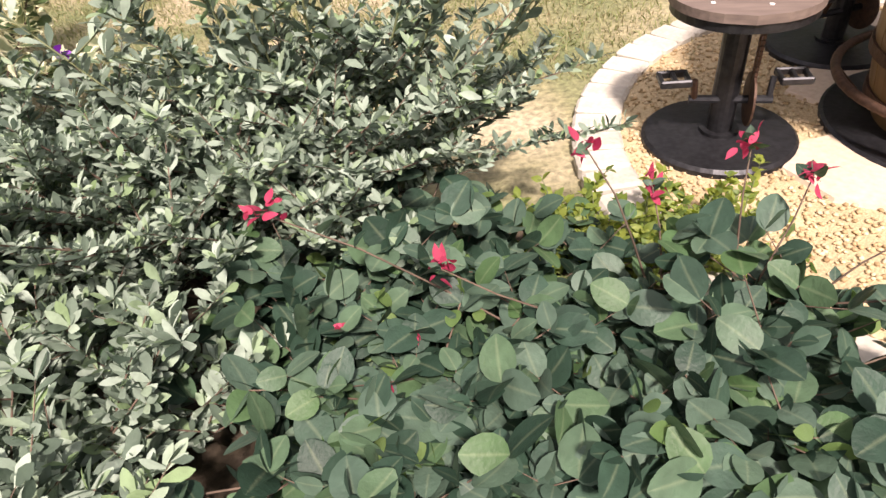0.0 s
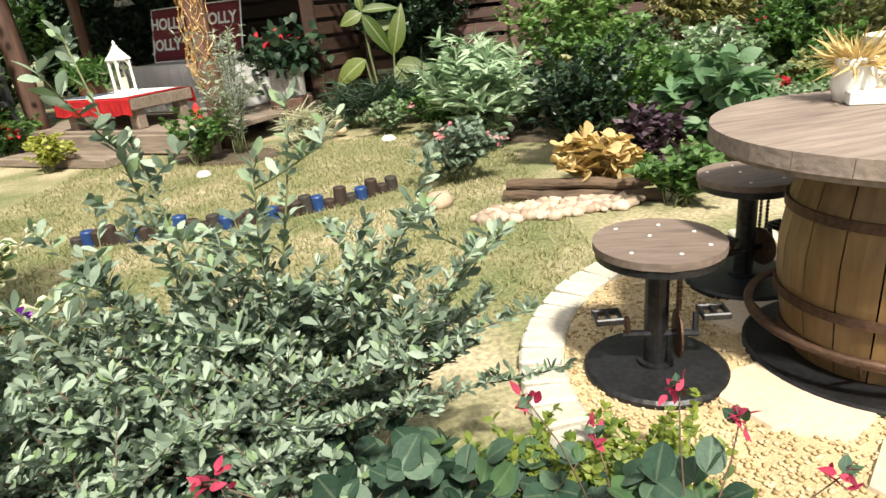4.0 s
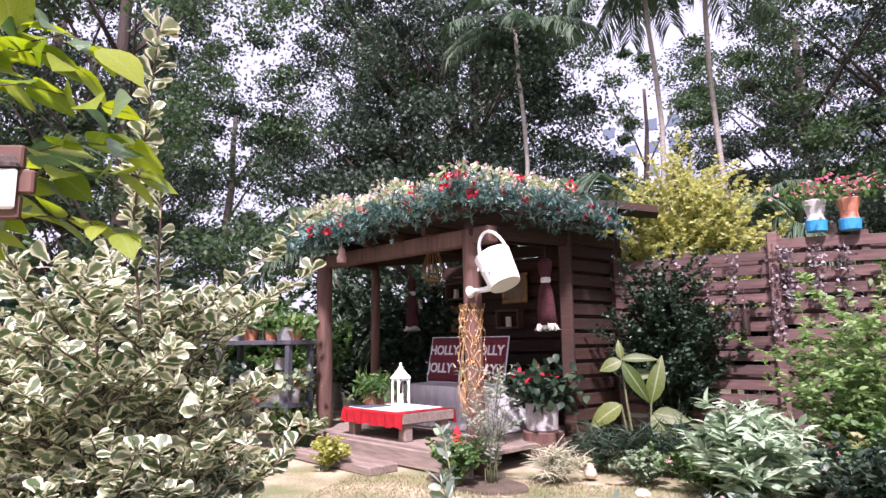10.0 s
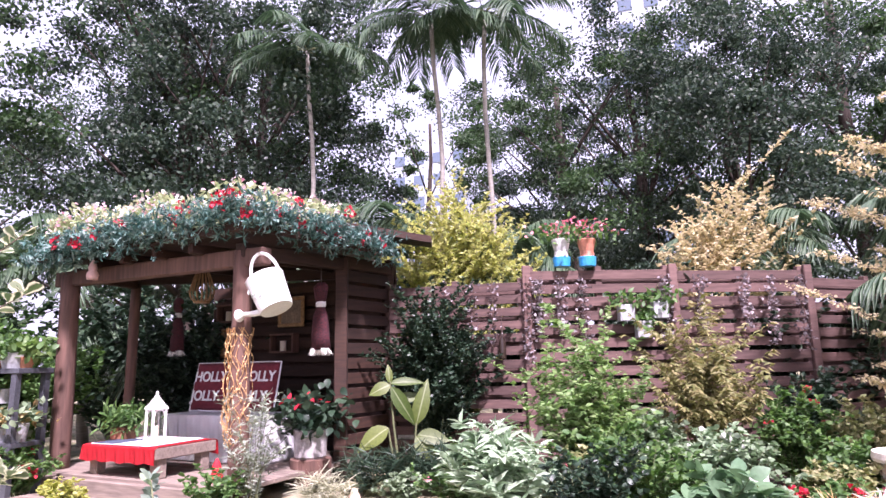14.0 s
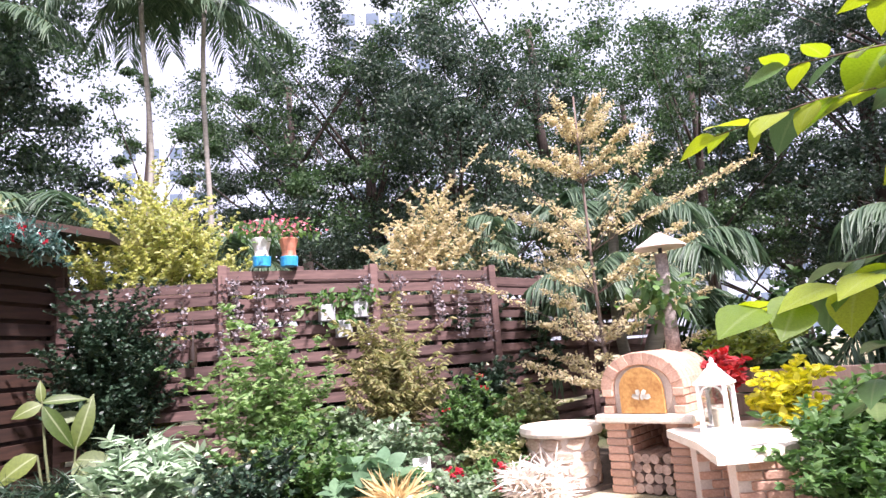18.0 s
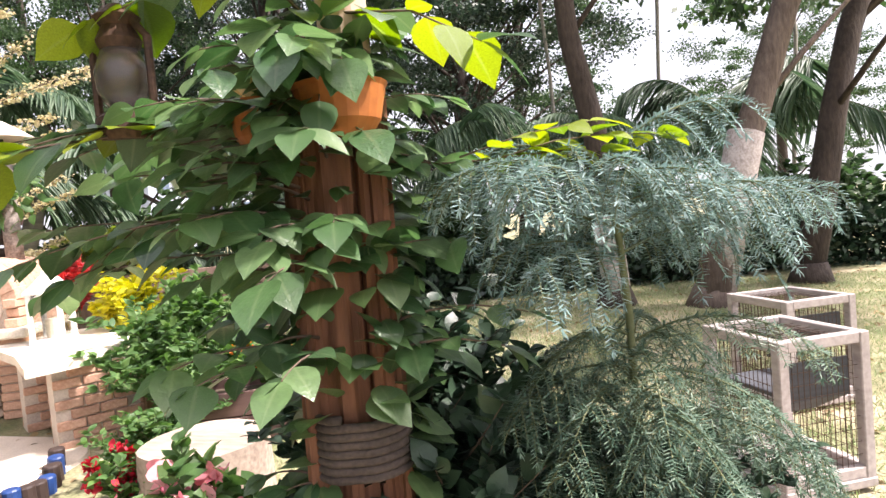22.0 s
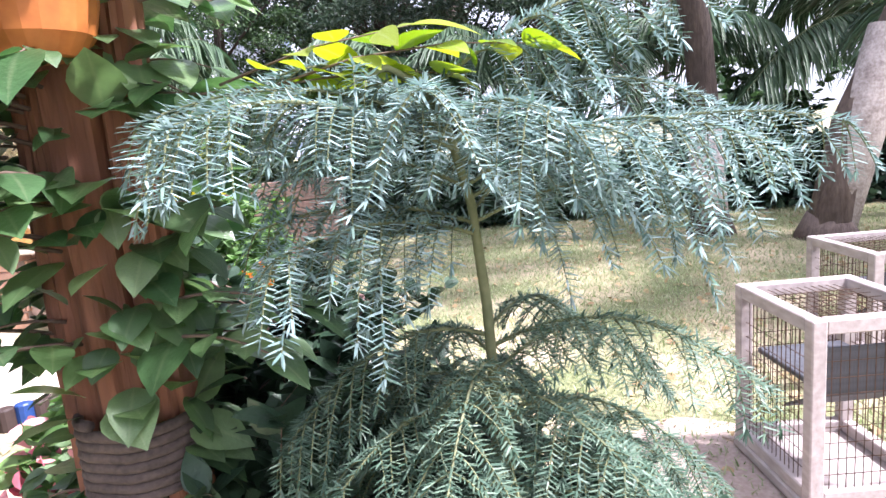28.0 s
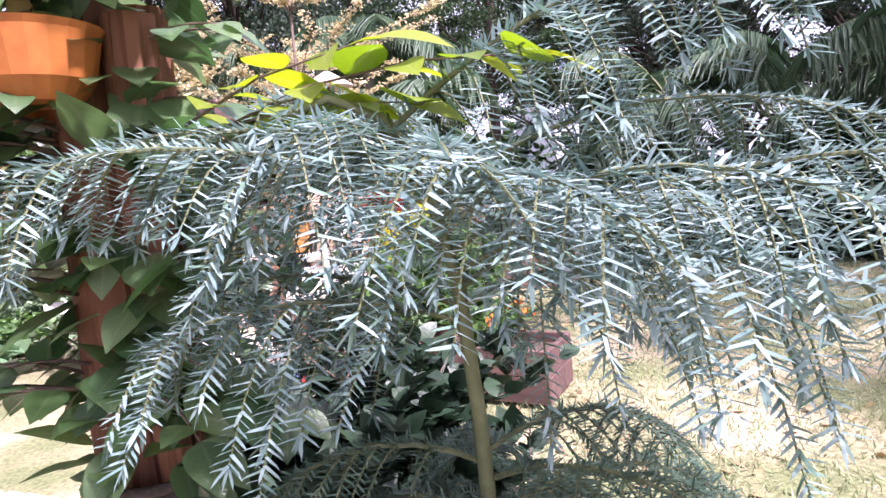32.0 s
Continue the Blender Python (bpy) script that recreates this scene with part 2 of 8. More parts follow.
OVATE = shape([(0, 0.02), (0.06, 0.13), (0.18, 0.26), (0.36, 0.34), (0.58, 0.31), (0.78, 0.2), (0.92, 0.08), (1, 0.01)], 0.14, 0.28)
ROUND = shape([(0, 0.02), (0.05, 0.19), (0.15, 0.33), (0.35, 0.43), (0.58, 0.43), (0.78, 0.33), (0.92, 0.18), (1, 0.03)], 0.1, 0.18)
HEART = shape([(0, 0.05), (0.05, 0.2), (0.15, 0.33), (0.33, 0.4), (0.55, 0.35), (0.75, 0.23), (0.9, 0.1), (1, 0.01)], 0.13, 0.3)
SPOON = shape([(0, 0.03), (0.3, 0.11), (0.6, 0.18), (0.85, 0.12), (1, 0.02)], 0.25, 0.15)
FAN = shape([(0, 0.03), (0.35, 0.2), (0.7, 0.4), (0.92, 0.36), (1, 0.14)], 0.15, 0.12)
LANCE = shape([(0, 0.02), (0.3, 0.09), (0.65, 0.08), (1, 0.005)], 0.3, 0.35)
CHIP = ([(-0.3, 0.45, 0.06), (0, 0, 0), (0.3, 0.5, 0.06), (0, 1, -0.08)], [(0, 1, 2, 3)], [1, 0, 1, 1])
NEEDLE = ([(-0.06, 0, 0), (0.06, 0, 0), (0.045, 0.7, 0.0), (0, 1, -0.04), (-0.045, 0.7, 0.0)], [(0, 1, 2, 3, 4)], [0.5] * 5)
STRAP = shape([(0, 0.02), (0.25, 0.03), (0.5, 0.03), (0.75, 0.02), (1, 0.002)], 0.3, 0.5)


def frames(d, up=None, roll=0.5):
    """Axes for leaves that grow along the rows d: width, length and face."""
    d = d / np.linalg.norm(d, axis=1, keepdims=True)
    u = np.tile([0, 0, 1.0], (len(d), 1)) if up is None else up
    u = u + rng.normal(0, roll, u.shape)
    x = np.cross(d, u)
    x /= np.linalg.norm(x, axis=1, keepdims=True) + 1e-9
    z = np.cross(x, d)
    return np.stack([x, d, z], 1)


def leaves(name, tpl, pos, d, size, width, material, up=None, roll=0.5):
    ax = frames(np.asarray(d, float), up, roll)
    s = np.asarray(size, float) * np.ones(len(pos))
    ax = ax * s[:, None, None]
    ax[:, 0] *= width
    return blades(*tpl, (ax, np.asarray(pos, float)), name, material)


def twigs(base, tops, steps=7, bow=0.12, sub=3, sublen=0.3, jit=0.1, start=0.35):
    """Stems from base to each top and side twigs on them: lists of polylines."""
    out = []
    for t in tops:
        b = np.asarray(base, float) + np.r_[rng.normal(0, 0.04, 2), 0]
        t = np.asarray(t, float)
        L = np.linalg.norm(t - b)
        s = np.linspace(0, 1, steps)[:, None]
        horiz = np.r_[(t - b)[:2], 0] * -bow * 2
        w = rng.normal(0, jit * L * 0.25, (1, 3))
        main = b + (t - b) * s + horiz * (4 * s * (1 - s)) * 0.5 + w * np.sin(s * 5)
        out.append((main, 1.0))
        for _ in range(sub):
            q = rng.uniform(start, 0.95)
            i = min(int(q * (steps - 1)), steps - 2)
            p = main[i] + (main[i + 1] - main[i]) * (q * (steps - 1) - i)
            a = rng.uniform(0, 2 * np.pi)
            dv = np.array([np.cos(a), np.sin(a), rng.uniform(0.1, 0.9)])
            l2 = sublen * L * rng.uniform(0.5, 1.1)
            s2 = np.linspace(0, 1, 5)[:, None]
            out.append((p + dv * l2 * s2 + np.array([0, 0, 0.12 * l2]) * s2 ** 2, 0.5))
    return out


def stems_mesh(tw, r, material, n=5):
    bm = bmesh.new()
    for pl, k in tw:
        tube([tuple(p) for p in pl], r * k, r * k * 0.35, n, bm)
    me = mesh_of(bm, "stems", True)
    me.materials.append(material)
    return me


def along(tw, per_m, lo=0.15, spread=0.6, up=0.5):
    """Places and directions for leaves along twigs."""
    P, D = [], []
    for pl, k in tw:
        seg = np.diff(pl, axis=0)
        ln = np.linalg.norm(seg, axis=1)
        tot = ln.sum()
        n = max(2, int(per_m * tot))
        q = rng.uniform(lo if k == 1.0 else 0.05, 1.0, n)
        q = np.r_[q, 1.0, 1.0, 0.98]
        c = np.r_[0, np.cumsum(ln)] / tot
        i = np.clip(np.searchsorted(c, q) - 1, 0, len(seg) - 1)
        f = (q - c[i]) * tot / np.maximum(ln[i], 1e-9)
        P.append(pl[i] + seg[i] * f[:, None])
        t = seg[i] / np.maximum(ln[i], 1e-9)[:, None]
        a = rng.uniform(0, 2 * np.pi, len(q))
        out = np.stack([np.cos(a), np.sin(a), rng.uniform(-0.3, up + 0.3, len(q))], 1)
        D.append(t * (1 - spread) + out * spread + np.array([0, 0, up * 0.3]))
    return np.concatenate(P), np.concatenate(D)


def dome(c, rx, ry, h, n, lo=0.35):
    """Tops of stems: points over a dome on c."""
    a = rng.uniform(0, 2 * np.pi, n)
    r = np.sqrt(rng.uniform(0, 1, n))
    z = h * np.clip(np.sqrt(np.maximum(0, 1 - (0.8 * r) ** 2)) * rng.uniform(0.75, 1.1, n), lo, 2)
    return np.stack([c[0] + rx * r * np.cos(a), c[1] + ry * r * np.sin(a), c[2] + z], 1)


PIECES = {}


def bush(name, base, tops, tpl, size, width, per_m, leaf_mat, stem_mat, label, category="shrub", stem_r=0.006,
         sub=3, sublen=0.3, spread=0.65, up=0.5, roll=0.6, lo=0.2, flowers=None, group="", bow=0.12, jit=0.1, split=False):
    """A plant of stems, foliage and, where given, blooms: (shape, size, width, material, number, per bloom, name)."""
    root = thing(name, pose(*base), label, category, group)
    tw = twigs((0, 0, 0), [np.asarray(t, float) - np.asarray(base, float) for t in tops], sub=sub, sublen=sublen, bow=bow, jit=jit)
    part("branchwork", stems_mesh(tw, stem_r, stem_mat), None, root)
    P, D = along(tw, per_m, lo, spread, up)
    S = size * rng.uniform(0.55, 1.2, len(P))
    part("foliage", leaves("foliage", tpl, P, D, S, width, leaf_mat, roll=roll), None, root)
    for tp, sz, wd, mt, cnt, per, nm in (flowers or []):
        ends = [pl[-1] for pl, k in tw]
        pick = rng.choice(len(ends), min(cnt, len(ends)), replace=False)
        for j in pick:
            q = ends[j] + rng.normal(0, sz * 0.35, (per, 3))
            dd = rng.normal(0, 1, (per, 3)) + [0, 0, 0.5]
            if split:
                if nm not in PIECES:
                    PIECES[nm] = leaves(nm, tp, [(0, 0, 0)], [(0, 1, 0)], 1.0, wd, mt, roll=0.0)
                for p, ax, v in zip(q, frames(dd, roll=1), sz * rng.uniform(0.6, 1.1, per)):
                    o = part(nm, PIECES[nm], None, root)
                    o.matrix_basis = Matrix([[*(ax[c][r] * v for c in range(3)), p[r]] for r in range(3)] + [[0, 0, 0, 1]])
            else:
                part(nm, leaves(nm, tp, q, dd, sz * rng.uniform(0.6, 1.1, per), wd, mt, roll=1), None, root)
    return root

# ---- palette ----
WOOD = surface("weathered_wood", (0.10, 0.065, 0.05), (0.27, 0.18, 0.14), 0.8, 3, 40, 0.4, stretch=(1, 1, 0.15))
FENCE = surface("fence_wood", (0.045, 0.024, 0.021), (0.15, 0.088, 0.076), 0.8, 2, 30, 0.4, stretch=(0.12, 1, 1), vary=0.3)
# reddish-brown timber, taken nearly black to carry the shade inside the hut
HUTWOOD = surface("hut_wood_shaded", (0.011, 0.005, 0.003), (0.048, 0.02, 0.011), 0.8, 2, 30, 0.6, stretch=(0.15, 1, 1), vary=0.3)
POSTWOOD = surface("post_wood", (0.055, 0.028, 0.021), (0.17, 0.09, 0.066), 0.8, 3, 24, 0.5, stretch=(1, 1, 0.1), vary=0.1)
CEDAR = surface("cedar_trunk", (0.075, 0.028, 0.016), (0.28, 0.12, 0.065), 0.8, 5, 40, 0.8, stretch=(1, 1, 0.08), dist=0.02)
DECK = surface("deck_wood", (0.11, 0.085, 0.07), (0.3, 0.235, 0.19), 0.85, 2, 40, 0.4, stretch=(0.1, 1, 1), vary=0.15)
IRON = surface("black_iron", (0.012, 0.012, 0.014), (0.045, 0.045, 0.05), 0.42, 5, 60, 0.15, 0.6)
RUST = surface("rusty_iron", (0.03, 0.018, 0.014), (0.13, 0.07, 0.045), 0.6, 8, 80, 0.3, 0.5)
SEAT = surface("seat_wood", (0.10, 0.075, 0.065), (0.22, 0.165, 0.14), 0.7, 2, 60, 0.2, stretch=(0.15, 1, 1))
TABLE = surface("table_wood", (0.12, 0.09, 0.08), (0.33, 0.26, 0.225), 0.75, 2.5, 45, 0.6, stretch=(0.12, 1, 1))
BARREL = surface("barrel_wood", (0.10, 0.055, 0.022), (0.27, 0.165, 0.07), 0.5, 3, 30, 0.2, stretch=(1, 1, 0.12), vary=0.2)
BRICK = surface("oven_brick", (0.38, 0.2, 0.13), (0.62, 0.41, 0.30), 0.85, 4, 60, 0.4, vary=0.2)
MORTAR = surface("mortar", (0.42, 0.35, 0.29), (0.62, 0.55, 0.48), 0.95, 6, 90, 0.4)
SLAB = surface("pale_slab", (0.52, 0.45, 0.35), (0.78, 0.71, 0.6), 0.8, 4, 80, 0.2)
STONE = surface("well_stone", (0.3, 0.21, 0.15), (0.56, 0.44, 0.34), 0.85, 3, 40, 0.4, vary=0.25)
FLAG = surface("flagstone", (0.44, 0.34, 0.25), (0.62, 0.51, 0.4), 0.85, 3, 50, 0.25, vary=0.08)
PAVER = surface("pale_paver", (0.36, 0.33, 0.28), (0.56, 0.52, 0.46), 0.85, 9, 60, 0.25, vary=0.1)
PEBBLE = surface("pebble", (0.4, 0.3, 0.22), (0.72, 0.6, 0.48), 0.8, 6, 60, 0.2, vary=0.3)
WHITE = surface("white_paint", (0.66, 0.65, 0.62), (0.84, 0.83, 0.8), 0.5, 6, 40, 0.05)
CLOTHW = surface("white_cloth", (0.7, 0.7, 0.71), (0.84, 0.84, 0.85), 0.95, 8, 120, 0.1)
RED = surface("red_cloth", (0.5, 0.012, 0.02), (0.66, 0.03, 0.035), 0.9, 8, 150, 0.1)
MAROON = surface("maroon_knit", (0.10, 0.014, 0.022), (0.2, 0.03, 0.04), 0.95, 20, 200, 0.4)
NAVY = surface("navy_cloth", (0.03, 0.04, 0.07), (0.07, 0.085, 0.13), 0.95, 10, 150, 0.1)
ZINC = surface("zinc", (0.28, 0.29, 0.3), (0.5, 0.51, 0.52), 0.5, 5, 40, 0.1, 0.4)
TERRA = surface("terracotta", (0.35, 0.13, 0.07), (0.55, 0.24, 0.13), 0.8, 5, 50, 0.2)
ORANGE = surface("orange_pot", (0.28, 0.075, 0.012), (0.45, 0.15, 0.03), 0.55, 6, 40, 0.1)
BARK = surface("bark", (0.07, 0.05, 0.042), (0.19, 0.145, 0.12), 0.9, 5, 30, 0.9, stretch=(1, 1, 0.3), dist=0.03)
BARKD = surface("dark_bark", (0.022, 0.016, 0.013), (0.075, 0.055, 0.045), 0.9, 5, 30, 0.9, stretch=(1, 1, 0.3), dist=0.03)
LIME = surface("limewash", (0.2, 0.16, 0.14), (0.56, 0.5, 0.46), 0.9, 9, 40, 0.5)
PALMBARK = surface("palm_bark", (0.15, 0.14, 0.12), (0.34, 0.32, 0.28), 0.85, 3, 30, 0.3, stretch=(0.2, 0.2, 3))
CAGEWOOD = surface("cage_wood", (0.26, 0.225, 0.21), (0.5, 0.44, 0.42), 0.85, 3, 40, 0.3, stretch=(1, 0.3, 1))
ROPE = surface("dark_rope", (0.03, 0.022, 0.02), (0.1, 0.075, 0.065), 0.9, 10, 90, 0.6)
STEMG = surface("green_stem", (0.07, 0.09, 0.035), (0.16, 0.17, 0.08), 0.7, 8, 50, 0.1)
STEMB = surface("brown_stem", (0.06, 0.04, 0.028), (0.16, 0.11, 0.08), 0.8, 8, 50, 0.2)
SLATE = surface("slate_tray", (0.035, 0.037, 0.045), (0.09, 0.095, 0.11), 0.6, 4, 50, 0.1)
GLASS = plain("lantern_glass", (0.9, 0.92, 0.92), 0.05, trans=1.0)
BLUE = plain("blue_paint", (0.012, 0.045, 0.17), 0.5)
BROWNLOG = plain("brown_log", (0.035, 0.02, 0.016), 0.7)
SAND = surface("pale_sand", (0.5, 0.42, 0.34), (0.75, 0.66, 0.56), 0.95, 3, 120, 0.4)
DIRT = surface("pink_dirt", (0.25, 0.19, 0.155), (0.46, 0.37, 0.32), 0.95, 2, 60, 0.4)

L_SILVER = leafy("silver_leaf", [(0.045, 0.072, 0.05), (0.14, 0.19, 0.14), (0.33, 0.4, 0.33), (0.16, 0.24, 0.11)], rough=0.7, glow=0.15)
L_SAGE = leafy("sage_leaf", [(0.014, 0.033, 0.021), (0.03, 0.062, 0.042), (0.075, 0.12, 0.088), (0.055, 0.11, 0.042)], rough=0.5, glow=0.1, rib=0.12, spec=0.25)
L_LIME = leafy("lime_leaf", [(0.13, 0.19, 0.035), (0.24, 0.28, 0.06), (0.09, 0.15, 0.04)], rough=0.5, glow=0.35)
L_FERN = leafy("fern_leaf", [(0.1, 0.19, 0.06), (0.17, 0.27, 0.09), (0.24, 0.33, 0.14)], glow=0.3)
L_SUCC = leafy("succulent_leaf", [(0.3, 0.36, 0.18), (0.44, 0.47, 0.3), (0.2, 0.28, 0.12)], glow=0.25)
L_BLUSH = leafy("blush_petal", [(0.72, 0.46, 0.52), (0.78, 0.6, 0.62), (0.6, 0.25, 0.36)], rough=0.6, glow=0.25)
L_FRESH = leafy("fresh_tip", [(0.1, 0.18, 0.055), (0.16, 0.24, 0.08)], rough=0.45, glow=0.35)
L_CRIMSON = leafy("crimson_petal", [(0.34, 0.02, 0.07), (0.5, 0.06, 0.12), (0.2, 0.01, 0.04)], rough=0.6, glow=0.25)
L_PALE = leafy("pale_bed_leaf", [(0.16, 0.22, 0.14), (0.25, 0.32, 0.2), (0.11, 0.18, 0.09)], glow=0.25)
L_OLIVE = leafy("olive_bed_leaf", [(0.14, 0.17, 0.06), (0.22, 0.24, 0.1), (0.28, 0.26, 0.14)], glow=0.25)
L_BAMBOO = leafy("pale_yellow_leaf", [(0.36, 0.38, 0.13), (0.5, 0.49, 0.2), (0.27, 0.32, 0.11), (0.46, 0.44, 0.24)], rough=0.5, glow=0.4)
L_FICUS = leafy("variegated_leaf", [(0.06, 0.1, 0.04), (0.1, 0.15, 0.07), (0.28, 0.32, 0.2)], rim=(0.7, 0.69, 0.5), rough=0.4, glow=0.25)
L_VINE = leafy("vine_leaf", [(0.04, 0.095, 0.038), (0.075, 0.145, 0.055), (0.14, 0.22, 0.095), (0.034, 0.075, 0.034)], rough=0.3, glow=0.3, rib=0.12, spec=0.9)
# lit copy of the vine leaf; backlight is put into its yellow-green
L_VINE_LIT = leafy("lit_vine_leaf", [(0.2, 0.27, 0.03), (0.27, 0.33, 0.04), (0.11, 0.18, 0.03)], rough=0.4, glow=0.45, rib=0.15)
L_GREEN = leafy("green_leaf", [(0.05, 0.11, 0.03), (0.08, 0.16, 0.05), (0.12, 0.21, 0.06), (0.06, 0.12, 0.05)], rough=0.5, glow=0.3)
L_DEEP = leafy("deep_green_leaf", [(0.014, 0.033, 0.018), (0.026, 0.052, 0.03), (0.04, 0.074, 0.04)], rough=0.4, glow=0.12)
# needles in two tones: crown pale as if lit, skirt greener, darkened as shade
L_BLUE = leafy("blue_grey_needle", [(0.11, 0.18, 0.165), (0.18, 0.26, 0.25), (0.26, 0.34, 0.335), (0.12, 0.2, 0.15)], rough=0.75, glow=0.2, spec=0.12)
L_BLUE_SHADE = leafy("shaded_green_needle", [(0.045, 0.09, 0.06), (0.075, 0.13, 0.09), (0.14, 0.2, 0.14)], rough=0.5, glow=0.15)
L_CREAM = leafy("cream_leaf", [(0.46, 0.4, 0.24), (0.58, 0.51, 0.35), (0.34, 0.33, 0.17)], rough=0.5, glow=0.35)
L_TREE = leafy("tree_leaf", [(0.025, 0.05, 0.025), (0.045, 0.085, 0.035), (0.07, 0.12, 0.05)], rough=0.45, glow=0.3)
L_TREED = leafy("dark_tree_leaf", [(0.018, 0.036, 0.025), (0.034, 0.06, 0.038), (0.06, 0.09, 0.055)], rough=0.45, glow=0.2)
L_PALM = leafy("palm_leaf", [(0.04, 0.08, 0.045), (0.07, 0.12, 0.065), (0.11, 0.165, 0.095)], rough=0.45, glow=0.25)
L_YELLOW = leafy("yellow_green_leaf", [(0.3, 0.32, 0.08), (0.4, 0.4, 0.13), (0.22, 0.28, 0.07)], rough=0.5, glow=0.4)
L_STRAW = leafy("straw_leaf", [(0.46, 0.34, 0.15), (0.56, 0.43, 0.22)], rough=0.7, glow=0.2)
L_RED = leafy("red_petal", [(0.4, 0.015, 0.03), (0.55, 0.03, 0.05), (0.3, 0.01, 0.03)], rough=0.6, glow=0.25)
L_PINK = leafy("pink_petal", [(0.6, 0.2, 0.24), (0.7, 0.34, 0.36), (0.55, 0.14, 0.2)], rough=0.6, glow=0.25)
L_PURPLE = leafy("purple_petal", [(0.2, 0.03, 0.4), (0.3, 0.05, 0.5)], rough=0.6, glow=0.25)
L_ORANGE = leafy("orange_petal", [(0.6, 0.14, 0.02), (0.65, 0.22, 0.03)], rough=0.6, glow=0.25)
L_WHITE = leafy("white_petal", [(0.7, 0.7, 0.66), (0.78, 0.76, 0.7)], rough=0.6, glow=0.2)
L_GREYVINE = leafy("grey_vine_leaf", [(0.2, 0.16, 0.17), (0.32, 0.29, 0.29), (0.12, 0.10, 0.11)], rough=0.5, glow=0.1)
L_GARLAND = leafy("garland_needle", [(0.025, 0.085, 0.068), (0.06, 0.155, 0.13), (0.14, 0.25, 0.215), (0.27, 0.35, 0.32)], rough=0.6, glow=0.1)
L_GRASS = leafy("grass_blade", [(0.24, 0.22, 0.11), (0.14, 0.18, 0.06), (0.36, 0.31, 0.2), (0.2, 0.21, 0.09)], rough=0.7, glow=0.25)
L_FARGRASS = leafy("far_grass_blade", [(0.25, 0.3, 0.16), (0.2, 0.27, 0.12), (0.36, 0.36, 0.24), (0.28, 0.32, 0.17)], rough=0.7, glow=0.25)
L_DEAD = leafy("fallen_leaf", [(0.28, 0.2, 0.1), (0.4, 0.3, 0.16), (0.2, 0.13, 0.07)], rough=0.8, glow=0.1)

# ---- ground ----


def lawn_material():
    m, nd, lk, bs = nodes_of("lawn")
    tc = nd.new("ShaderNodeTexCoord")
    a = nd.new("ShaderNodeTexNoise")
    a.inputs["Scale"].default_value = 1.5
    a.inputs["Detail"].default_value = 8
    b = nd.new("ShaderNodeTexNoise")
    b.inputs["Scale"].default_value = 45
    b.inputs["Detail"].default_value = 6
    for n in (a, b):
        lk.new(tc.outputs["Object"], n.inputs["Vector"])
    ra = ramp(nd, [(0.36, (0.15, 0.175, 0.08)), (0.5, (0.26, 0.245, 0.145)), (0.64, (0.43, 0.37, 0.27))])
    rb = ramp(nd, [(0.3, (0.45, 0.45, 0.4)), (0.7, (1.3, 1.25, 1.15))])
    lk.new(a.outputs["Fac"], ra.inputs[0])
    lk.new(b.outputs["Fac"], rb.inputs[0])
    mx = nd.new("ShaderNodeMix")
    mx.data_type, mx.blend_type = "RGBA", "MULTIPLY"
    mx.inputs["Factor"].default_value = 0.8
    lk.new(ra.outputs[0], mx.inputs[6])
    lk.new(rb.outputs[0], mx.inputs[7])
    lk.new(mx.outputs[2], bs.inputs["Base Color"])
    bs.inputs["Roughness"].default_value = 0.95
    bp = nd.new("ShaderNodeBump")
    bp.inputs["Strength"].default_value = 0.6
    bp.inputs["Distance"].default_value = 0.02
    lk.new(b.outputs["Fac"], bp.inputs["Height"])
    lk.new(bp.outputs[0], bs.inputs["Normal"])
    return m


bm = bmesh.new()
xs = [-900, -200, -60, -25] + list(np.linspace(-12, 22, 69)) + [40, 90, 250, 900]
ys = [-900, -200, -60, -25] + list(np.linspace(-12, 22, 69)) + [40, 90, 250, 900]
grid = [[bm.verts.new((x, y, 0.012 * noise.noise(Vector((x * 0.7, y * 0.7, 0))))) for x in xs] for y in ys]
for j in range(len(ys) - 1):
    for i in range(len(xs) - 1):
        bm.faces.new((grid[j][i], grid[j][i + 1], grid[j + 1][i + 1], grid[j + 1][i]))
ground = part("ground", bm, lawn_material(), smooth=True)
tagged(ground, "dry lawn of tan and green grass with worn patches", "ground", kind="structure")


def pad(name, c, rx, ry, z, mat, label, n=40, wob=0.06, thick=0.02, turn=0.0):
    bm = bmesh.new()
    top, low = [], []
    for k in range(n):
        a = 2 * math.pi * k / n
        w = 1 + wob * (math.sin(3 * a + c[0]) + 0.5 * math.sin(5 * a + c[1]))
        p = pose(0, 0, 0, 0, 0, turn) @ Vector((rx * w * math.cos(a), ry * w * math.sin(a), 0))
        top.append(bm.verts.new((c[0] + p.x, c[1] + p.y, z)))
        low.append(bm.verts.new((c[0] + p.x * 1.03, c[1] + p.y * 1.03, z - thick - 0.03)))
    bm.faces.new(top)
    for k in range(n):
        bm.faces.new((top[k], low[k], low[(k + 1) % n], top[(k + 1) % n]))
    return tagged(part(name, bm, mat), label, "ground", kind="structure")


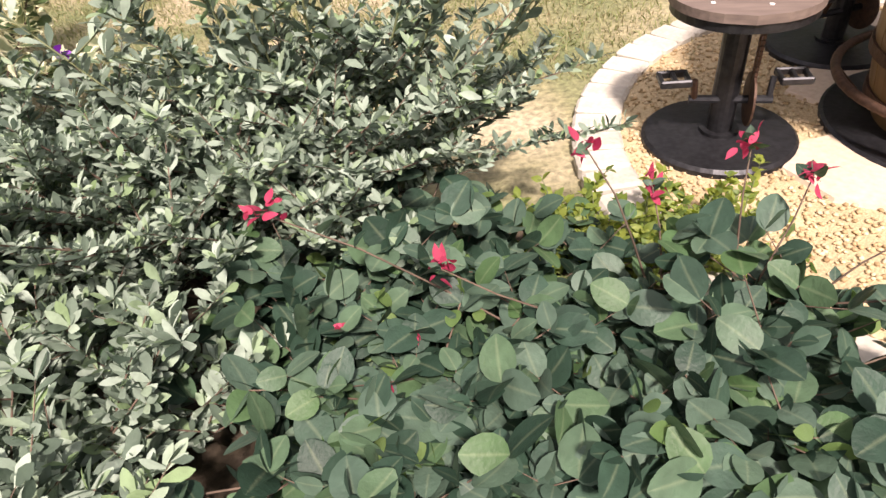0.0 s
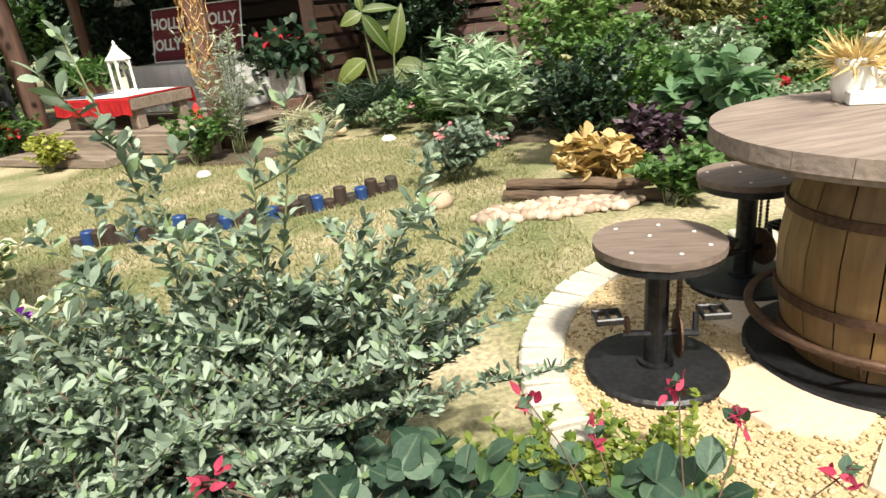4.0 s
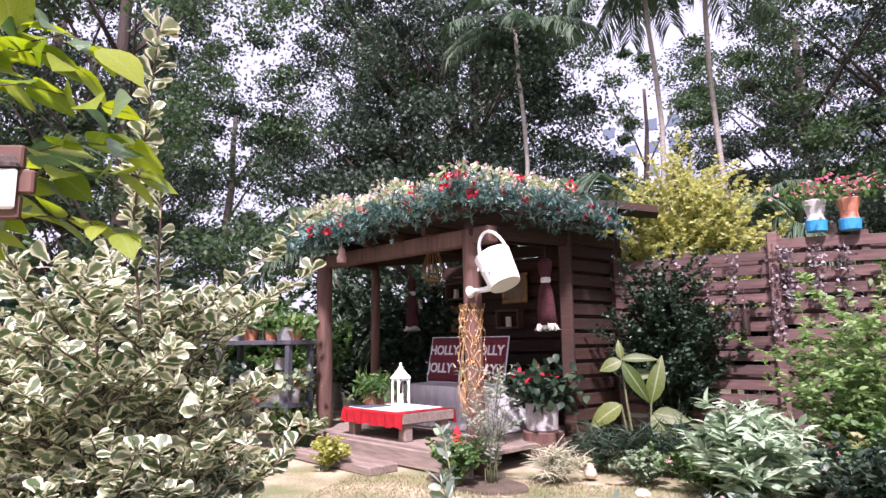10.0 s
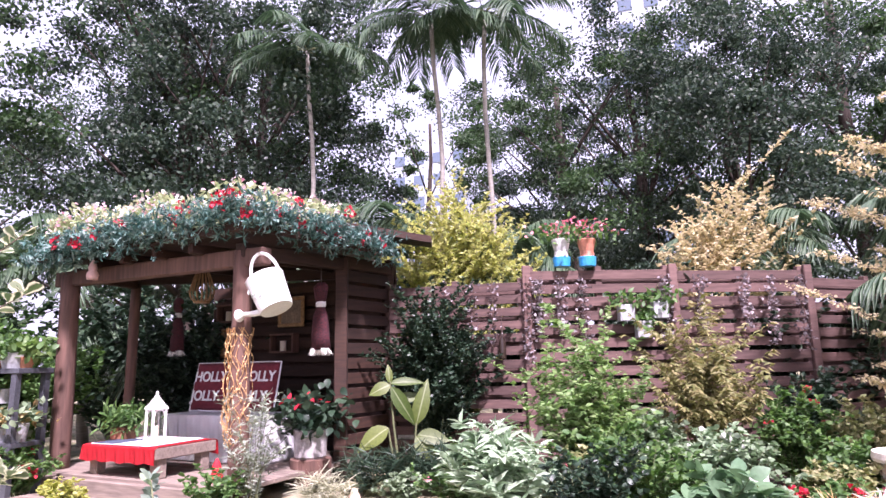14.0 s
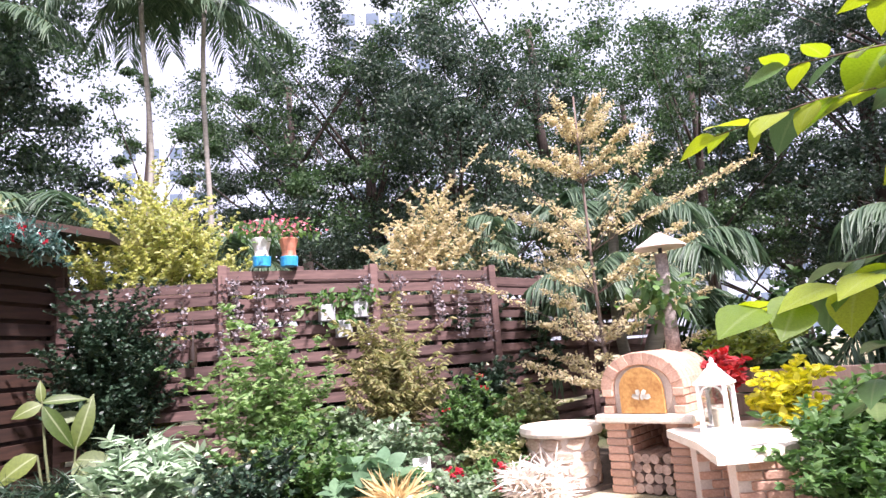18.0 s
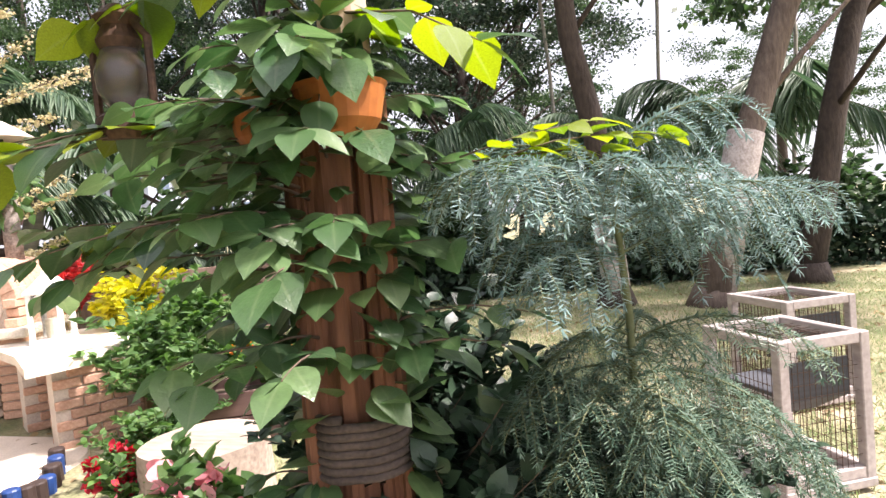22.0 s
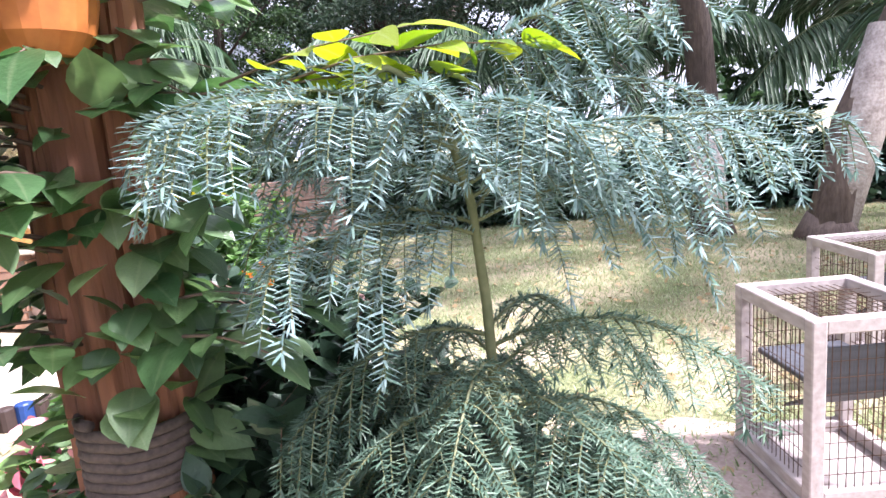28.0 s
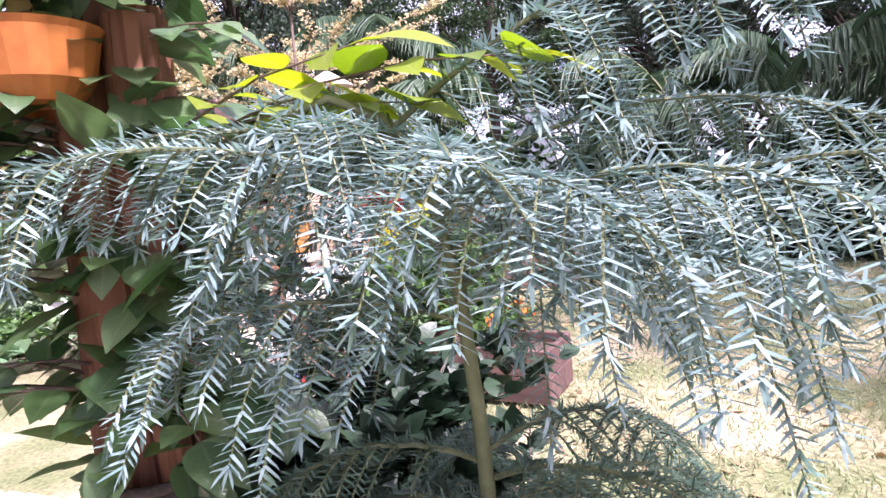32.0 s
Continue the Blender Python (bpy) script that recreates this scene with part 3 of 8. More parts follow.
PC = (1.95, 3.42)
pad("patio", PC, 0.98, 0.98, 0.022, surface("patio_gravel", (0.3, 0.22, 0.12), (0.6, 0.48, 0.3), 0.9, 4, 170, 1.0, dist=0.01), "round patio bed of yellow pea gravel", wob=0)
pad("gravel_path", (2.6, 2.5), 1.0, 0.75, 0.02, MATS["patio_gravel"], "path of yellow pea gravel beside the bushes")
pad("sand_pad", (4.15, 5.45), 0.8, 1.05, 0.02, SAND, "pale sand in front of the brick oven")
pad("dirt_patch", (4.3, 0.95), 0.75, 0.4, 0.012, DIRT, "bare pinkish dirt strip beside the animal cages", turn=25)
pad("planting_bed", (3.9, 8.1), 2.7, 1.5, 0.03, surface("bed_soil", (0.035, 0.025, 0.018), (0.12, 0.09, 0.06), 0.95, 4, 50, 0.8), "dark soil of the flower bed along the fence")
pad("soil_patch", (0.1, 2.65), 1.02, 0.58, 0.03, MATS["bed_soil"], "dark soil under the flowering bushes")
pad("hut_bed", (-1.2, 7.95), 0.6, 0.3, 0.028, MATS["bed_soil"], "soil bed with plants in front of the deck", turn=-25)

# ---- fence ----
fence = thing("fence_wall", pose(0, 0, 0), "dark reddish-brown pallet fence of gapped horizontal boards", "fence", kind="structure")


def pallet_run(x0, y0, x1, y1, top, rows, parent, gap=0.05, low=0.1, mat=FENCE, depth=0.024):
    L = math.hypot(x1 - x0, y1 - y0)
    a = math.degrees(math.atan2(y1 - y0, x1 - x0))
    h = (top - low) / rows
    me = mesh_of(box(0, 0, 0, L - 0.012, depth, h - gap, 0.004), "board")
    me.materials.append(mat)
    back = mesh_of(box(0, 0, 0, L - 0.02, depth * 0.8, h * 0.55, 0.003), "back_board")
    back.materials.append(mat)
    for k in range(rows):
        z = low + h * (k + 0.5)
        o = part("board", me, None, parent)
        o.matrix_world = pose((x0 + x1) / 2, (y0 + y1) / 2, z + random.uniform(-0.006, 0.006), random.uniform(-1, 1), 0, a)
        if k % 2 == 0:
            o = part("back_board", back, None, parent)
            o.matrix_world = pose((x0 + x1) / 2, (y0 + y1) / 2 + 0.11, z + h * 0.45, 0, 0, a)
    for f in (0.03, 0.5, 0.97):
        b = box(0, 0, 0, 0.09, 0.09, top - low + 0.06, 0.006)
        o = part("stud", b, mat, parent)
        o.matrix_world = pose(x0 + (x1 - x0) * f, y0 + (y1 - y0) * f + 0.058, low + (top - low) / 2, 0, 0, a)


FP = [(0.15, 10.5), (2.01, 9.93), (4.0, 9.93), (5.95, 10.06), (8.3, 10.9), (10.5, 11.6)]
TOPS = [2.5, 2.64, 2.62, 2.52, 2.4]
for (p, q), top in zip(zip(FP, FP[1:]), TOPS):
    pallet_run(p[0], p[1], q[0], q[1], top, 14, fence, gap=0.058)
for (x, y), top in zip(FP[1:5], (2.68, 2.68, 2.66, 2.5)):
    part("fence_post", box(x, y - 0.045, top / 2, 0.11, 0.06, top, 0.008), FENCE, fence)

# ---- hut ----
MX, LX, RX, R2, BL = (-1.3, 8.4), (-3.85, 9.8), (-0.43, 9.76), (0.15, 10.6), (-3.6, 11.0)
BR = (0.08, 10.62)
hut = thing("garden_hut", pose(0, 0, 0), "rustic dark timber garden hut with a planted roof and garland", "hut")


def pole(p, r, z0, z1, mat, name="post", lean=(0, 0), n=14, seed=1):
    pts = [(p[0] + lean[0] * k / 6, p[1] + lean[1] * k / 6, z0 + (z1 - z0) * k / 6) for k in range(7)]
    return part(name, tube(pts, r, r * 0.93, n, rough=0.05, seed=seed), mat, hut, smooth=True)


pole(LX, 0.12, 0.0, 2.62, POSTWOOD, lean=(-0.05, 0), seed=2)
pole(MX, 0.105, 0.0, 2.66, POSTWOOD, lean=(-0.03, 0), seed=3)
pole(BL, 0.075, 0.0, 2.7, POSTWOOD, seed=4)
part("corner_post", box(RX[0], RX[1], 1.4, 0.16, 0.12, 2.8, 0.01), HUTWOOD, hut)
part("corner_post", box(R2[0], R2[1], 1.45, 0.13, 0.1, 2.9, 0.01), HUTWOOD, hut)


def beam(p, q, z, w=0.14, h=0.2, name="beam", mat=None, z2=None, ext=0.0):
    a = Vector((p[0], p[1], z))
    b = Vector((q[0], q[1], z if z2 is None else z2))
    d = (b - a).normalized()
    a, b = a - d * ext, b + d * ext
    me = box(0, 0, 0, (b - a).length, w, h, 0.015)
    o = part(name, me, mat or HUTWOOD, hut)
    o.matrix_world = Matrix.Translation((a + b) / 2) @ d.to_track_quat("X", "Z").to_matrix().to_4x4()
    return o


beam(LX, MX, 2.58, 0.15, 0.19, ext=0.3, mat=POSTWOOD)
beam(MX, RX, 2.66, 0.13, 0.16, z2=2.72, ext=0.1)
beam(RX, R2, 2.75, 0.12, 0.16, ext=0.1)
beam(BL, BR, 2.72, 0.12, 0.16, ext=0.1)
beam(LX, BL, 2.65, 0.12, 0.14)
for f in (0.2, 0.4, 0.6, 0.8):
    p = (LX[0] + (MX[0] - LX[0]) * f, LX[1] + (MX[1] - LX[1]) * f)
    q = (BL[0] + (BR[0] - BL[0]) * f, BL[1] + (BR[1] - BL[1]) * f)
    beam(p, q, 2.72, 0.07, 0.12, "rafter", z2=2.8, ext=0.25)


def sheet(corners, thick, name, mat, parent, label=""):
    bm = bmesh.new()
    t = [bm.verts.new(c) for c in corners]
    b = [bm.verts.new((c[0], c[1], c[2] - thick)) for c in corners]
    bm.faces.new(t)
    bm.faces.new(b[::-1])
    for k in range(len(t)):
        j = (k + 1) % len(t)
        bm.faces.new((t[k], b[k], b[j], t[j]))
    return part(name, bm, mat, parent, label)


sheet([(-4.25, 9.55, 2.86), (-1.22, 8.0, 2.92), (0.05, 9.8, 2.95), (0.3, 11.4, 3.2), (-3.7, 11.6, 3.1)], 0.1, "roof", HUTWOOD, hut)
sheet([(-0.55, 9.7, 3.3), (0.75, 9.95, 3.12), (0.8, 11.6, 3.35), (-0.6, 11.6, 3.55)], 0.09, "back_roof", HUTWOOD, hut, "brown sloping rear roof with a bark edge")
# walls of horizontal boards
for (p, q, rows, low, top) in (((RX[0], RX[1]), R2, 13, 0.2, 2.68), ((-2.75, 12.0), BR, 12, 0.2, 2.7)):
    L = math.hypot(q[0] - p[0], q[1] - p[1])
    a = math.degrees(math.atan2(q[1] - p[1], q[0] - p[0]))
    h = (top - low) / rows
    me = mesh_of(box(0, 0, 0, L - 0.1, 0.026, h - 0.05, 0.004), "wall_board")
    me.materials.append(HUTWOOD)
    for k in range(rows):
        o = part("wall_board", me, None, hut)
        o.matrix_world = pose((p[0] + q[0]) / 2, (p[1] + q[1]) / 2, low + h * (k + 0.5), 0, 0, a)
# the inner wall's darkness is in the timber colour, for the roof's shade
part("inner_wall", box(0, 0, 1.4, 3.4, 0.05, 2.6, m=pose(-1.28, 11.42, 0, 0, 0, -26)), HUTWOOD, hut, "brown plank wall at the back of the hut, coloured dark for inside shade")
# deck with its edge and a lower step
deck = thing("deck", pose(0, 0, 0), "low weathered plank deck with a log-edged front step", "deck", kind="structure")
dv = Vector((LX[0] - MX[0], LX[1] - MX[1], 0)).normalized()
nv = Vector((0.48, 0.877, 0))
ang = math.degrees(math.atan2(dv.y, dv.x))
for k in range(13):
    c = Vector((MX[0], MX[1], 0)) + dv * 1.5 + nv * (0.02 + 0.2 * k - 0.15)
    o = part("plank", box(0, 0, 0, 3.3, 0.19, 0.05, 0.006), DECK, deck)
    o.matrix_world = pose(c.x, c.y, 0.225, 0, 0, ang)
c = Vector((MX[0], MX[1], 0)) + dv * 1.5 - nv * 0.26
o = part("deck_edge", box(0, 0, 0, 3.35, 0.06, 0.2, 0.012), DECK, deck)
o.matrix_world = pose(c.x, c.y, 0.12, 0, 0, ang)
c = Vector((MX[0], MX[1], 0)) + dv * 1.62 - nv * 0.55
for k in (0, 1):
    q = c - nv * 0.2 * k
    o = part("step_plank", box(0, 0, 0, 1.7, 0.19, 0.09, 0.01), DECK, deck)
    o.matrix_world = pose(q.x, q.y, 0.05, 0, 0, ang)

# ---- brick oven ----
OD, OE = Vector((0.42, -0.907, 0)), Vector((0.907, 0.42, 0))
OM = Matrix(((OD.x, OE.x, 0, 5.0), (OD.y, OE.y, 0, 6.48), (0, 0, 1, 0), (0, 0, 0, 1)))  # local x along the front, y to the back
oven = thing("brick_oven", OM, "arched brick pizza oven with a tiled door panel on brick piers", "oven")


def brick_block(parent, x0, x1, y0, y1, z0, z1, sx=0.16, sz=0.066, sides="xyXY", gap=0.009):
    """A brick pier: a mortar core with bricks proud of it."""
    part("core", box((x0 + x1) / 2, (y0 + y1) / 2, (z0 + z1) / 2, x1 - x0 - 0.012, y1 - y0 - 0.012, z1 - z0), MORTAR, parent)
    rows = max(1, round((z1 - z0) / sz))
    hz = (z1 - z0) / rows
    for face in sides:
        along_x = face in "yY"
        a, b = (x0, x1) if along_x else (y0, y1)
        n = max(1, round((b - a) / sx))
        w = (b - a) / n
        key = ("brick", round(w, 3), round(hz, 3), along_x)
        if key not in SHARED:
            me = mesh_of(box(0, 0, 0, (w - gap) if along_x else 0.03, 0.03 if along_x else (w - gap), hz - gap, 0.006), "brick")
            me.materials.append(BRICK)
            SHARED[key] = me
        for r in range(rows):
            off = 0.5 if r % 2 and n > 1 else 0
            for k in range(n - (1 if off else 0)):
                t = a + w * (k + 0.5 + off)
                o = part("brick", SHARED[key], None, parent)
                z = z0 + hz * (r + 0.5)
                d = random.uniform(-0.004, 0.004)
                o.location = (t, y0 + d, z) if face == "y" else (t, y1 - d, z) if face == "Y" else (x0 + d, t, z) if face == "x" else (x1 - d, t, z)


SHARED = {}
brick_block(oven, 0.0, 0.2, 0.03, 0.85, 0.0, 0.62, sides="xyX")
brick_block(oven, 0.58, 0.78, 0.03, 0.85, 0.0, 0.62, sides="xyX")
part("back_wall", box(0.39, 0.82, 0.31, 0.4, 0.06, 0.62), BRICK, oven)
part("slab", box(0.39, 0.42, 0.66, 0.9, 0.98, 0.075, 0.015), SLAB, oven, "pale cast slab")
# vault of bricks
W2, SP = 0.36, 0.22
for row in range(9):
    y = 0.05 + row * 0.095
    for k in range(13):
        a = math.pi * (k + 0.5) / 13
        if ("vault", 0) not in SHARED:
            me = mesh_of(box(0, 0, 0, 0.1, 0.088, 0.115, 0.008), "brick")
            me.materials.append(BRICK)
            SHARED[("vault", 0)] = me
        o = part("brick", SHARED[("vault", 0)], None, oven)
        o.matrix_basis = pose(0.39 - (W2 - 0.03) * math.cos(a), y + random.uniform(-0.006, 0.006), 0.70 + SP + (W2 - 0.1) * math.sin(a), 0, math.degrees(math.pi / 2 - a) * -1)
for side in (-1, 1):
    for r in range(3):
        for k in range(6):
            if ("side", 0) not in SHARED:
                me = mesh_of(box(0, 0, 0, 0.1, 0.135, 0.068, 0.007), "brick")
                me.materials.append(BRICK)
                SHARED[("side", 0)] = me
            o = part("brick", SHARED[("side", 0)], None, oven)
            o.location = (0.39 + side * (W2 - 0.03), 0.07 + 0.144 * k + (0.04 if r % 2 else 0), 0.735 + r * 0.075)
bm = turned([(W2 - 0.09, 0), (W2 - 0.09, 0.8)], 24, m=pose(0.39, 0.84, 0.9, 90))
part("vault_core", bm, MORTAR, oven)
part("vault_body", box(0.39, 0.45, 0.79, 0.6, 0.78, 0.2), MORTAR, oven)
door = bmesh.new()
pts = [(-0.2, 0.0)] + [(-0.2 * math.cos(math.pi * k / 16), 0.2 + 0.2 * math.sin(math.pi * k / 16)) for k in range(17)] + [(0.2, 0.0)]
f = [door.verts.new((0.39 + x, -0.012, 0.705 + z)) for x, z in pts]
g = [door.verts.new((0.39 + x, 0.03, 0.705 + z)) for x, z in pts]
door.faces.new(f)
for k in range(len(f)):
    j = (k + 1) % len(f)
    door.faces.new((f[k], g[k], g[j], f[j]))
dp = part("door_panel", door, surface("amber_panel", (0.3, 0.12, 0.03), (0.62, 0.36, 0.12), 0.4, 5, 40, 0.1), oven, "amber painted wooden arched panel")
part("motif", leaves("motif", OVATE, [(0.39 + math.cos(a) * 0.03, -0.02, 0.84 + math.sin(a) * 0.02) for a in np.linspace(0, 6, 7)],
                     [(math.cos(a), -0.05, abs(math.sin(a)) + 0.2) for a in np.linspace(0, 6, 7)], 0.075, 0.8, plain("motif_paint", (0.5, 0.48, 0.4), 0.6), up=np.tile([0, -1.0, 0], (7, 1)), roll=0.1), None, dp)
# chimney with a conical cap
chim = part("chimney", turned([(0.07, 0), (0.066, 0.3), (0.064, 0.6), (0.06, 0.98)], 16, m=pose(0.5, 0.62, 1.18), wob=0.03), surface("chimney_mosaic", (0.1, 0.08, 0.07), (0.42, 0.36, 0.33), 0.7, 26, 60, 0.6), oven, smooth=True)
part("chimney_cap", turned([(0.25, 0), (0.245, 0.015), (0.03, 0.15), (0.0, 0.155)], 20, m=pose(0.5, 0.62, 2.22)), surface("cap", (0.5, 0.38, 0.33), (0.72, 0.6, 0.54), 0.7), oven, "pale conical chimney cap")
part("chimney_plant", leaves("chimney_plant", OVATE, rng.normal(0, 1, (120, 3)) * [0.16, 0.12, 0.13] + [0.5, 0.55, 1.75], rng.normal(0, 1, (120, 3)) + [0, 0, -0.3], 0.12, 0.8, L_GREEN), None, oven, "green plant hung on the chimney")
part("cap_rod", tube([(0.5, 0.62, 2.1), (0.5, 0.62, 2.25)], 0.02), IRON, oven)
# firewood under the vault
for k in range(16):
    x, z = 0.24 + 0.09 * (k % 4) + random.uniform(-0.01, 0.01), 0.05 + 0.085 * (k // 4)
    w = tube([(x, 0.02 + random.uniform(0, 0.06), z), (x + random.uniform(-0.02, 0.02), 0.55, z)], 0.043, 0.04, 9, rough=0.08, seed=k)
    fw = part("firewood_log", w, surface("firewood", (0.2, 0.13, 0.1), (0.5, 0.38, 0.3), 0.9, 6, 50, 0.5, vary=0.3))
    fw.matrix_world = OM
    tagged(fw, "split firewood log stacked under the brick oven", "firewood", "firewood stack")

# counter beside the oven
counter = thing("brick_counter", pose(0, 0, 0), "low brick side counter with a pale curved top", "counter")
top = [(5.12, 5.83), (4.8, 5.2), (4.45, 4.7), (4.75, 4.58), (5.2, 4.66), (5.75, 5.1), (5.95, 5.65), (5.6, 5.95)]
sheet([(x, y, 0.585) for x, y in top], 0.06, "countertop", SLAB, counter)
for (x, y, a) in ((5.05, 5.5, 58), (4.72, 4.85, 58)):
    e = new("pier")
    e.parent = counter
    e.matrix_basis = pose(x, y, 0, 0, 0, a)
    brick_block(e, -0.1, 0.1, -0.5, 0.0, 0.0, 0.52, sides="xyX")
part("counter_back", box(5.45, 5.15, 0.26, 0.1, 0.8, 0.52, m=None), BRICK, counter)

# stone well
well = thing("stone_well", pose(4.9, 7.05, 0), "round stone-clad planter well with a pale rim", "planter")
part("well_core", turned([(0.34, 0), (0.34, 0.5), (0.3, 0.5), (0.3, 0.3)], 28), MORTAR, well)
for r in range(4):
    n = 9
    for k in range(n):
        a = 2 * math.pi * (k + 0.5 * (r % 2) + random.uniform(-0.12, 0.12)) / n
        s = tube([(0, 0, 0), (0, 0.02, 0)], 0.085, 0.07, 7, rough=0.28, seed=r * 20 + k)
        o = part("stone", s, STONE, well)
        o.matrix_basis = pose(0.33 * math.cos(a), 0.33 * math.sin(a), 0.07 + r * 0.12, 0, 0, math.degrees(a) - 90) @ Matrix.Diagonal((1.25, 1, 0.8, 1))
part("rim", turned([(0.3, 0.5), (0.4, 0.5), (0.41, 0.53), (0.4, 0.58), (0.31, 0.585), (0.3, 0.56)], 32), SLAB, well, "pale rounded rim")
part("soil", turned([(0.29, 0.45), (0.29, 0.535)], 20), MATS["bed_soil"], well)

# ---- patio set ----


def lantern(name, m, h, w, label, mat=None, group=""):
    """A metal lantern: base, posts, glass, pitched roof, finial and a candle."""
    mat = mat or WHITE
    e = thing(name, m, label, "lantern", group)
    part("base", box(0, 0, 0.03 * h, w, w, 0.06 * h, 0.004), mat, e)
    for sx in (-1, 1):
        for sy in (-1, 1):
            part("corner_bar", box(sx * w * 0.42, sy * w * 0.42, 0.34 * h, w * 0.13, w * 0.13, 0.58 * h, 0.002), mat, e)
    for k in range(4):
        part("pane", box(0, w * 0.4, 0.34 * h, w * 0.72, 0.004, 0.56 * h, m=pose(0, 0, 0, 0, 0, 90 * k)), GLASS, e).visible_shadow = False
        bmh = bmesh.new()
        tube([(x * w * 0.36, w * 0.42, (0.5 + 0.12 * math.sqrt(max(0, 1 - x * x))) * h) for x in np.linspace(-1, 1, 9)], w * 0.04, n=5, bm=bmh)
        part("arch", mesh_of(bmh), mat, e).matrix_basis = pose(0, 0, 0, 0, 0, 90 * k)
    part("top_plate", box(0, 0, 0.645 * h, w * 1.08, w * 1.08, 0.035 * h, 0.003), mat, e)
    r = bmesh.new()
    turned([(w * 0.74, 0.66 * h), (w * 0.5, 0.74 * h), (w * 0.26, 0.84 * h), (w * 0.2, 0.85 * h), (w * 0.16, 0.9 * h), (w * 0.05, 0.93 * h)], 4, r, pose(0, 0, 0, 0, 0, 45))
    part("roof", r, mat, e)
    part("finial", turned([(0.02 * h, 0.9 * h), (0.035 * h, 0.95 * h), (0.01 * h, 1.0 * h)], 10), mat, e)
    part("candle", turned([(w * 0.2, 0.06 * h), (w * 0.2, 0.3 * h), (w * 0.03, 0.3 * h)], 14), surface("wax", (0.6, 0.52, 0.38), (0.78, 0.7, 0.55), 0.5), e)
    return e


def pedal(parent, x, y, z, turn):
    p = new("pedal")
    p.parent = parent
    p.matrix_basis = pose(x, y, z, 0, 0, turn)
    for s in (-1, 1):
        part("pedal_rail", box(0, s * 0.032, 0, 0.085, 0.012, 0.022, 0.004), IRON, p)
    for s in (-1, 0, 1):
        part("pedal_bar", box(s * 0.036, 0, 0, 0.012, 0.06, 0.018, 0.003), IRON, p)
    part("reflector", box(0, 0.04, 0, 0.04, 0.004, 0.01), plain("amber_reflector", (0.42, 0.2, 0.03), 0.35), p)


def stool(m, seat_mat):
    e = thing("pedal_stool", m, "round plank-topped stool on a black iron pedestal with bicycle pedals", "stool", "stools at the barrel table")
    part("base_plate", turned([(0.218, 0), (0.218, 0.015), (0.208, 0.024), (0.06, 0.03)], 40), IRON, e, smooth=False)
    part("column", turned([(0.036, 0.02), (0.036, 0.4)], 20), IRON, e, smooth=False)
    part("collar", turned([(0.055, 0.02), (0.055, 0.04)], 20), IRON, e)
    part("seat_ring", turned([(0.165, 0.385), (0.182, 0.392), (0.182, 0.417)], 40), IRON, e)
    for k, (a, b) in enumerate(((-0.19, -0.062), (-0.06, 0.06), (0.062, 0.19))):
        bm = bmesh.new()
        pts = []
        R = 0.188
        ys = np.linspace(a, b, 9)
        pts = [(math.sqrt(max(0, R * R - y * y)), y) for y in ys] + [(-math.sqrt(max(0, R * R - y * y)), y) for y in ys[::-1]]
        lo = [bm.verts.new((x, y, 0.417)) for x, y in pts]
        hi = [bm.verts.new((x, y, 0.44)) for x, y in pts]
        bm.faces.new(hi)
        bm.faces.new(lo[::-1])
        for i in range(len(lo)):
            j = (i + 1) % len(lo)
            bm.faces.new((lo[i], lo[j], hi[j], hi[i]))
        bmesh.ops.remove_doubles(bm, verts=bm.verts, dist=0.0005)
        part("seat_board", bm, seat_mat, e)
    for x, y in ((-0.11, 0.1), (0.02, 0.12), (0.11, 0.05), (-0.09, -0.1), (0.04, -0.12), (-0.02, 0.03), (0.13, -0.06)):
        part("screw_cap", turned([(0.006, 0.439), (0.006, 0.442), (0.003, 0.443)], 8, m=pose(x, y, 0)), WHITE, e, "white screw cap")
    # crank, wheel and chain
    part("sprocket", turned([(0.075, -0.003), (0.075, 0.003)], 24, m=pose(0.06, -0.02, 0.14, 0, 90)), RUST, e)
    part("crank_axle", tube([(-0.1, -0.02, 0.14), (0.12, -0.02, 0.14)], 0.012), IRON, e)
    part("crank_arm", tube([(-0.085, -0.02, 0.14), (-0.095, -0.05, 0.21)], 0.009), RUST, e)
    part("crank_arm", tube([(0.11, -0.02, 0.14), (0.115, 0.0, 0.2)], 0.009), IRON, e)
    pedal(e, -0.15, -0.05, 0.215, 8)
    pedal(e, 0.165, 0.0, 0.2, 5)
    for s in (-1, 1):
        bm = bmesh.new()
        tube([(0.06, -0.02 + s * 0.016, 0.16), (0.06, -0.02 + s * 0.016, 0.395)], 0.0022, n=5, bm=bm)
        for k in range(16):
            box(0.06, -0.02 + s * 0.016, 0.165 + k * 0.0145, 0.008, 0.009, 0.011, 0, bm)
        part("chain", bm, RUST, e)
    return e


stool(pose(1.265, 3.505, 0.022, 0, 0, -12), SEAT)
stool(pose(1.834, 4.046, 0.022, 0, 0, 14), SEAT)

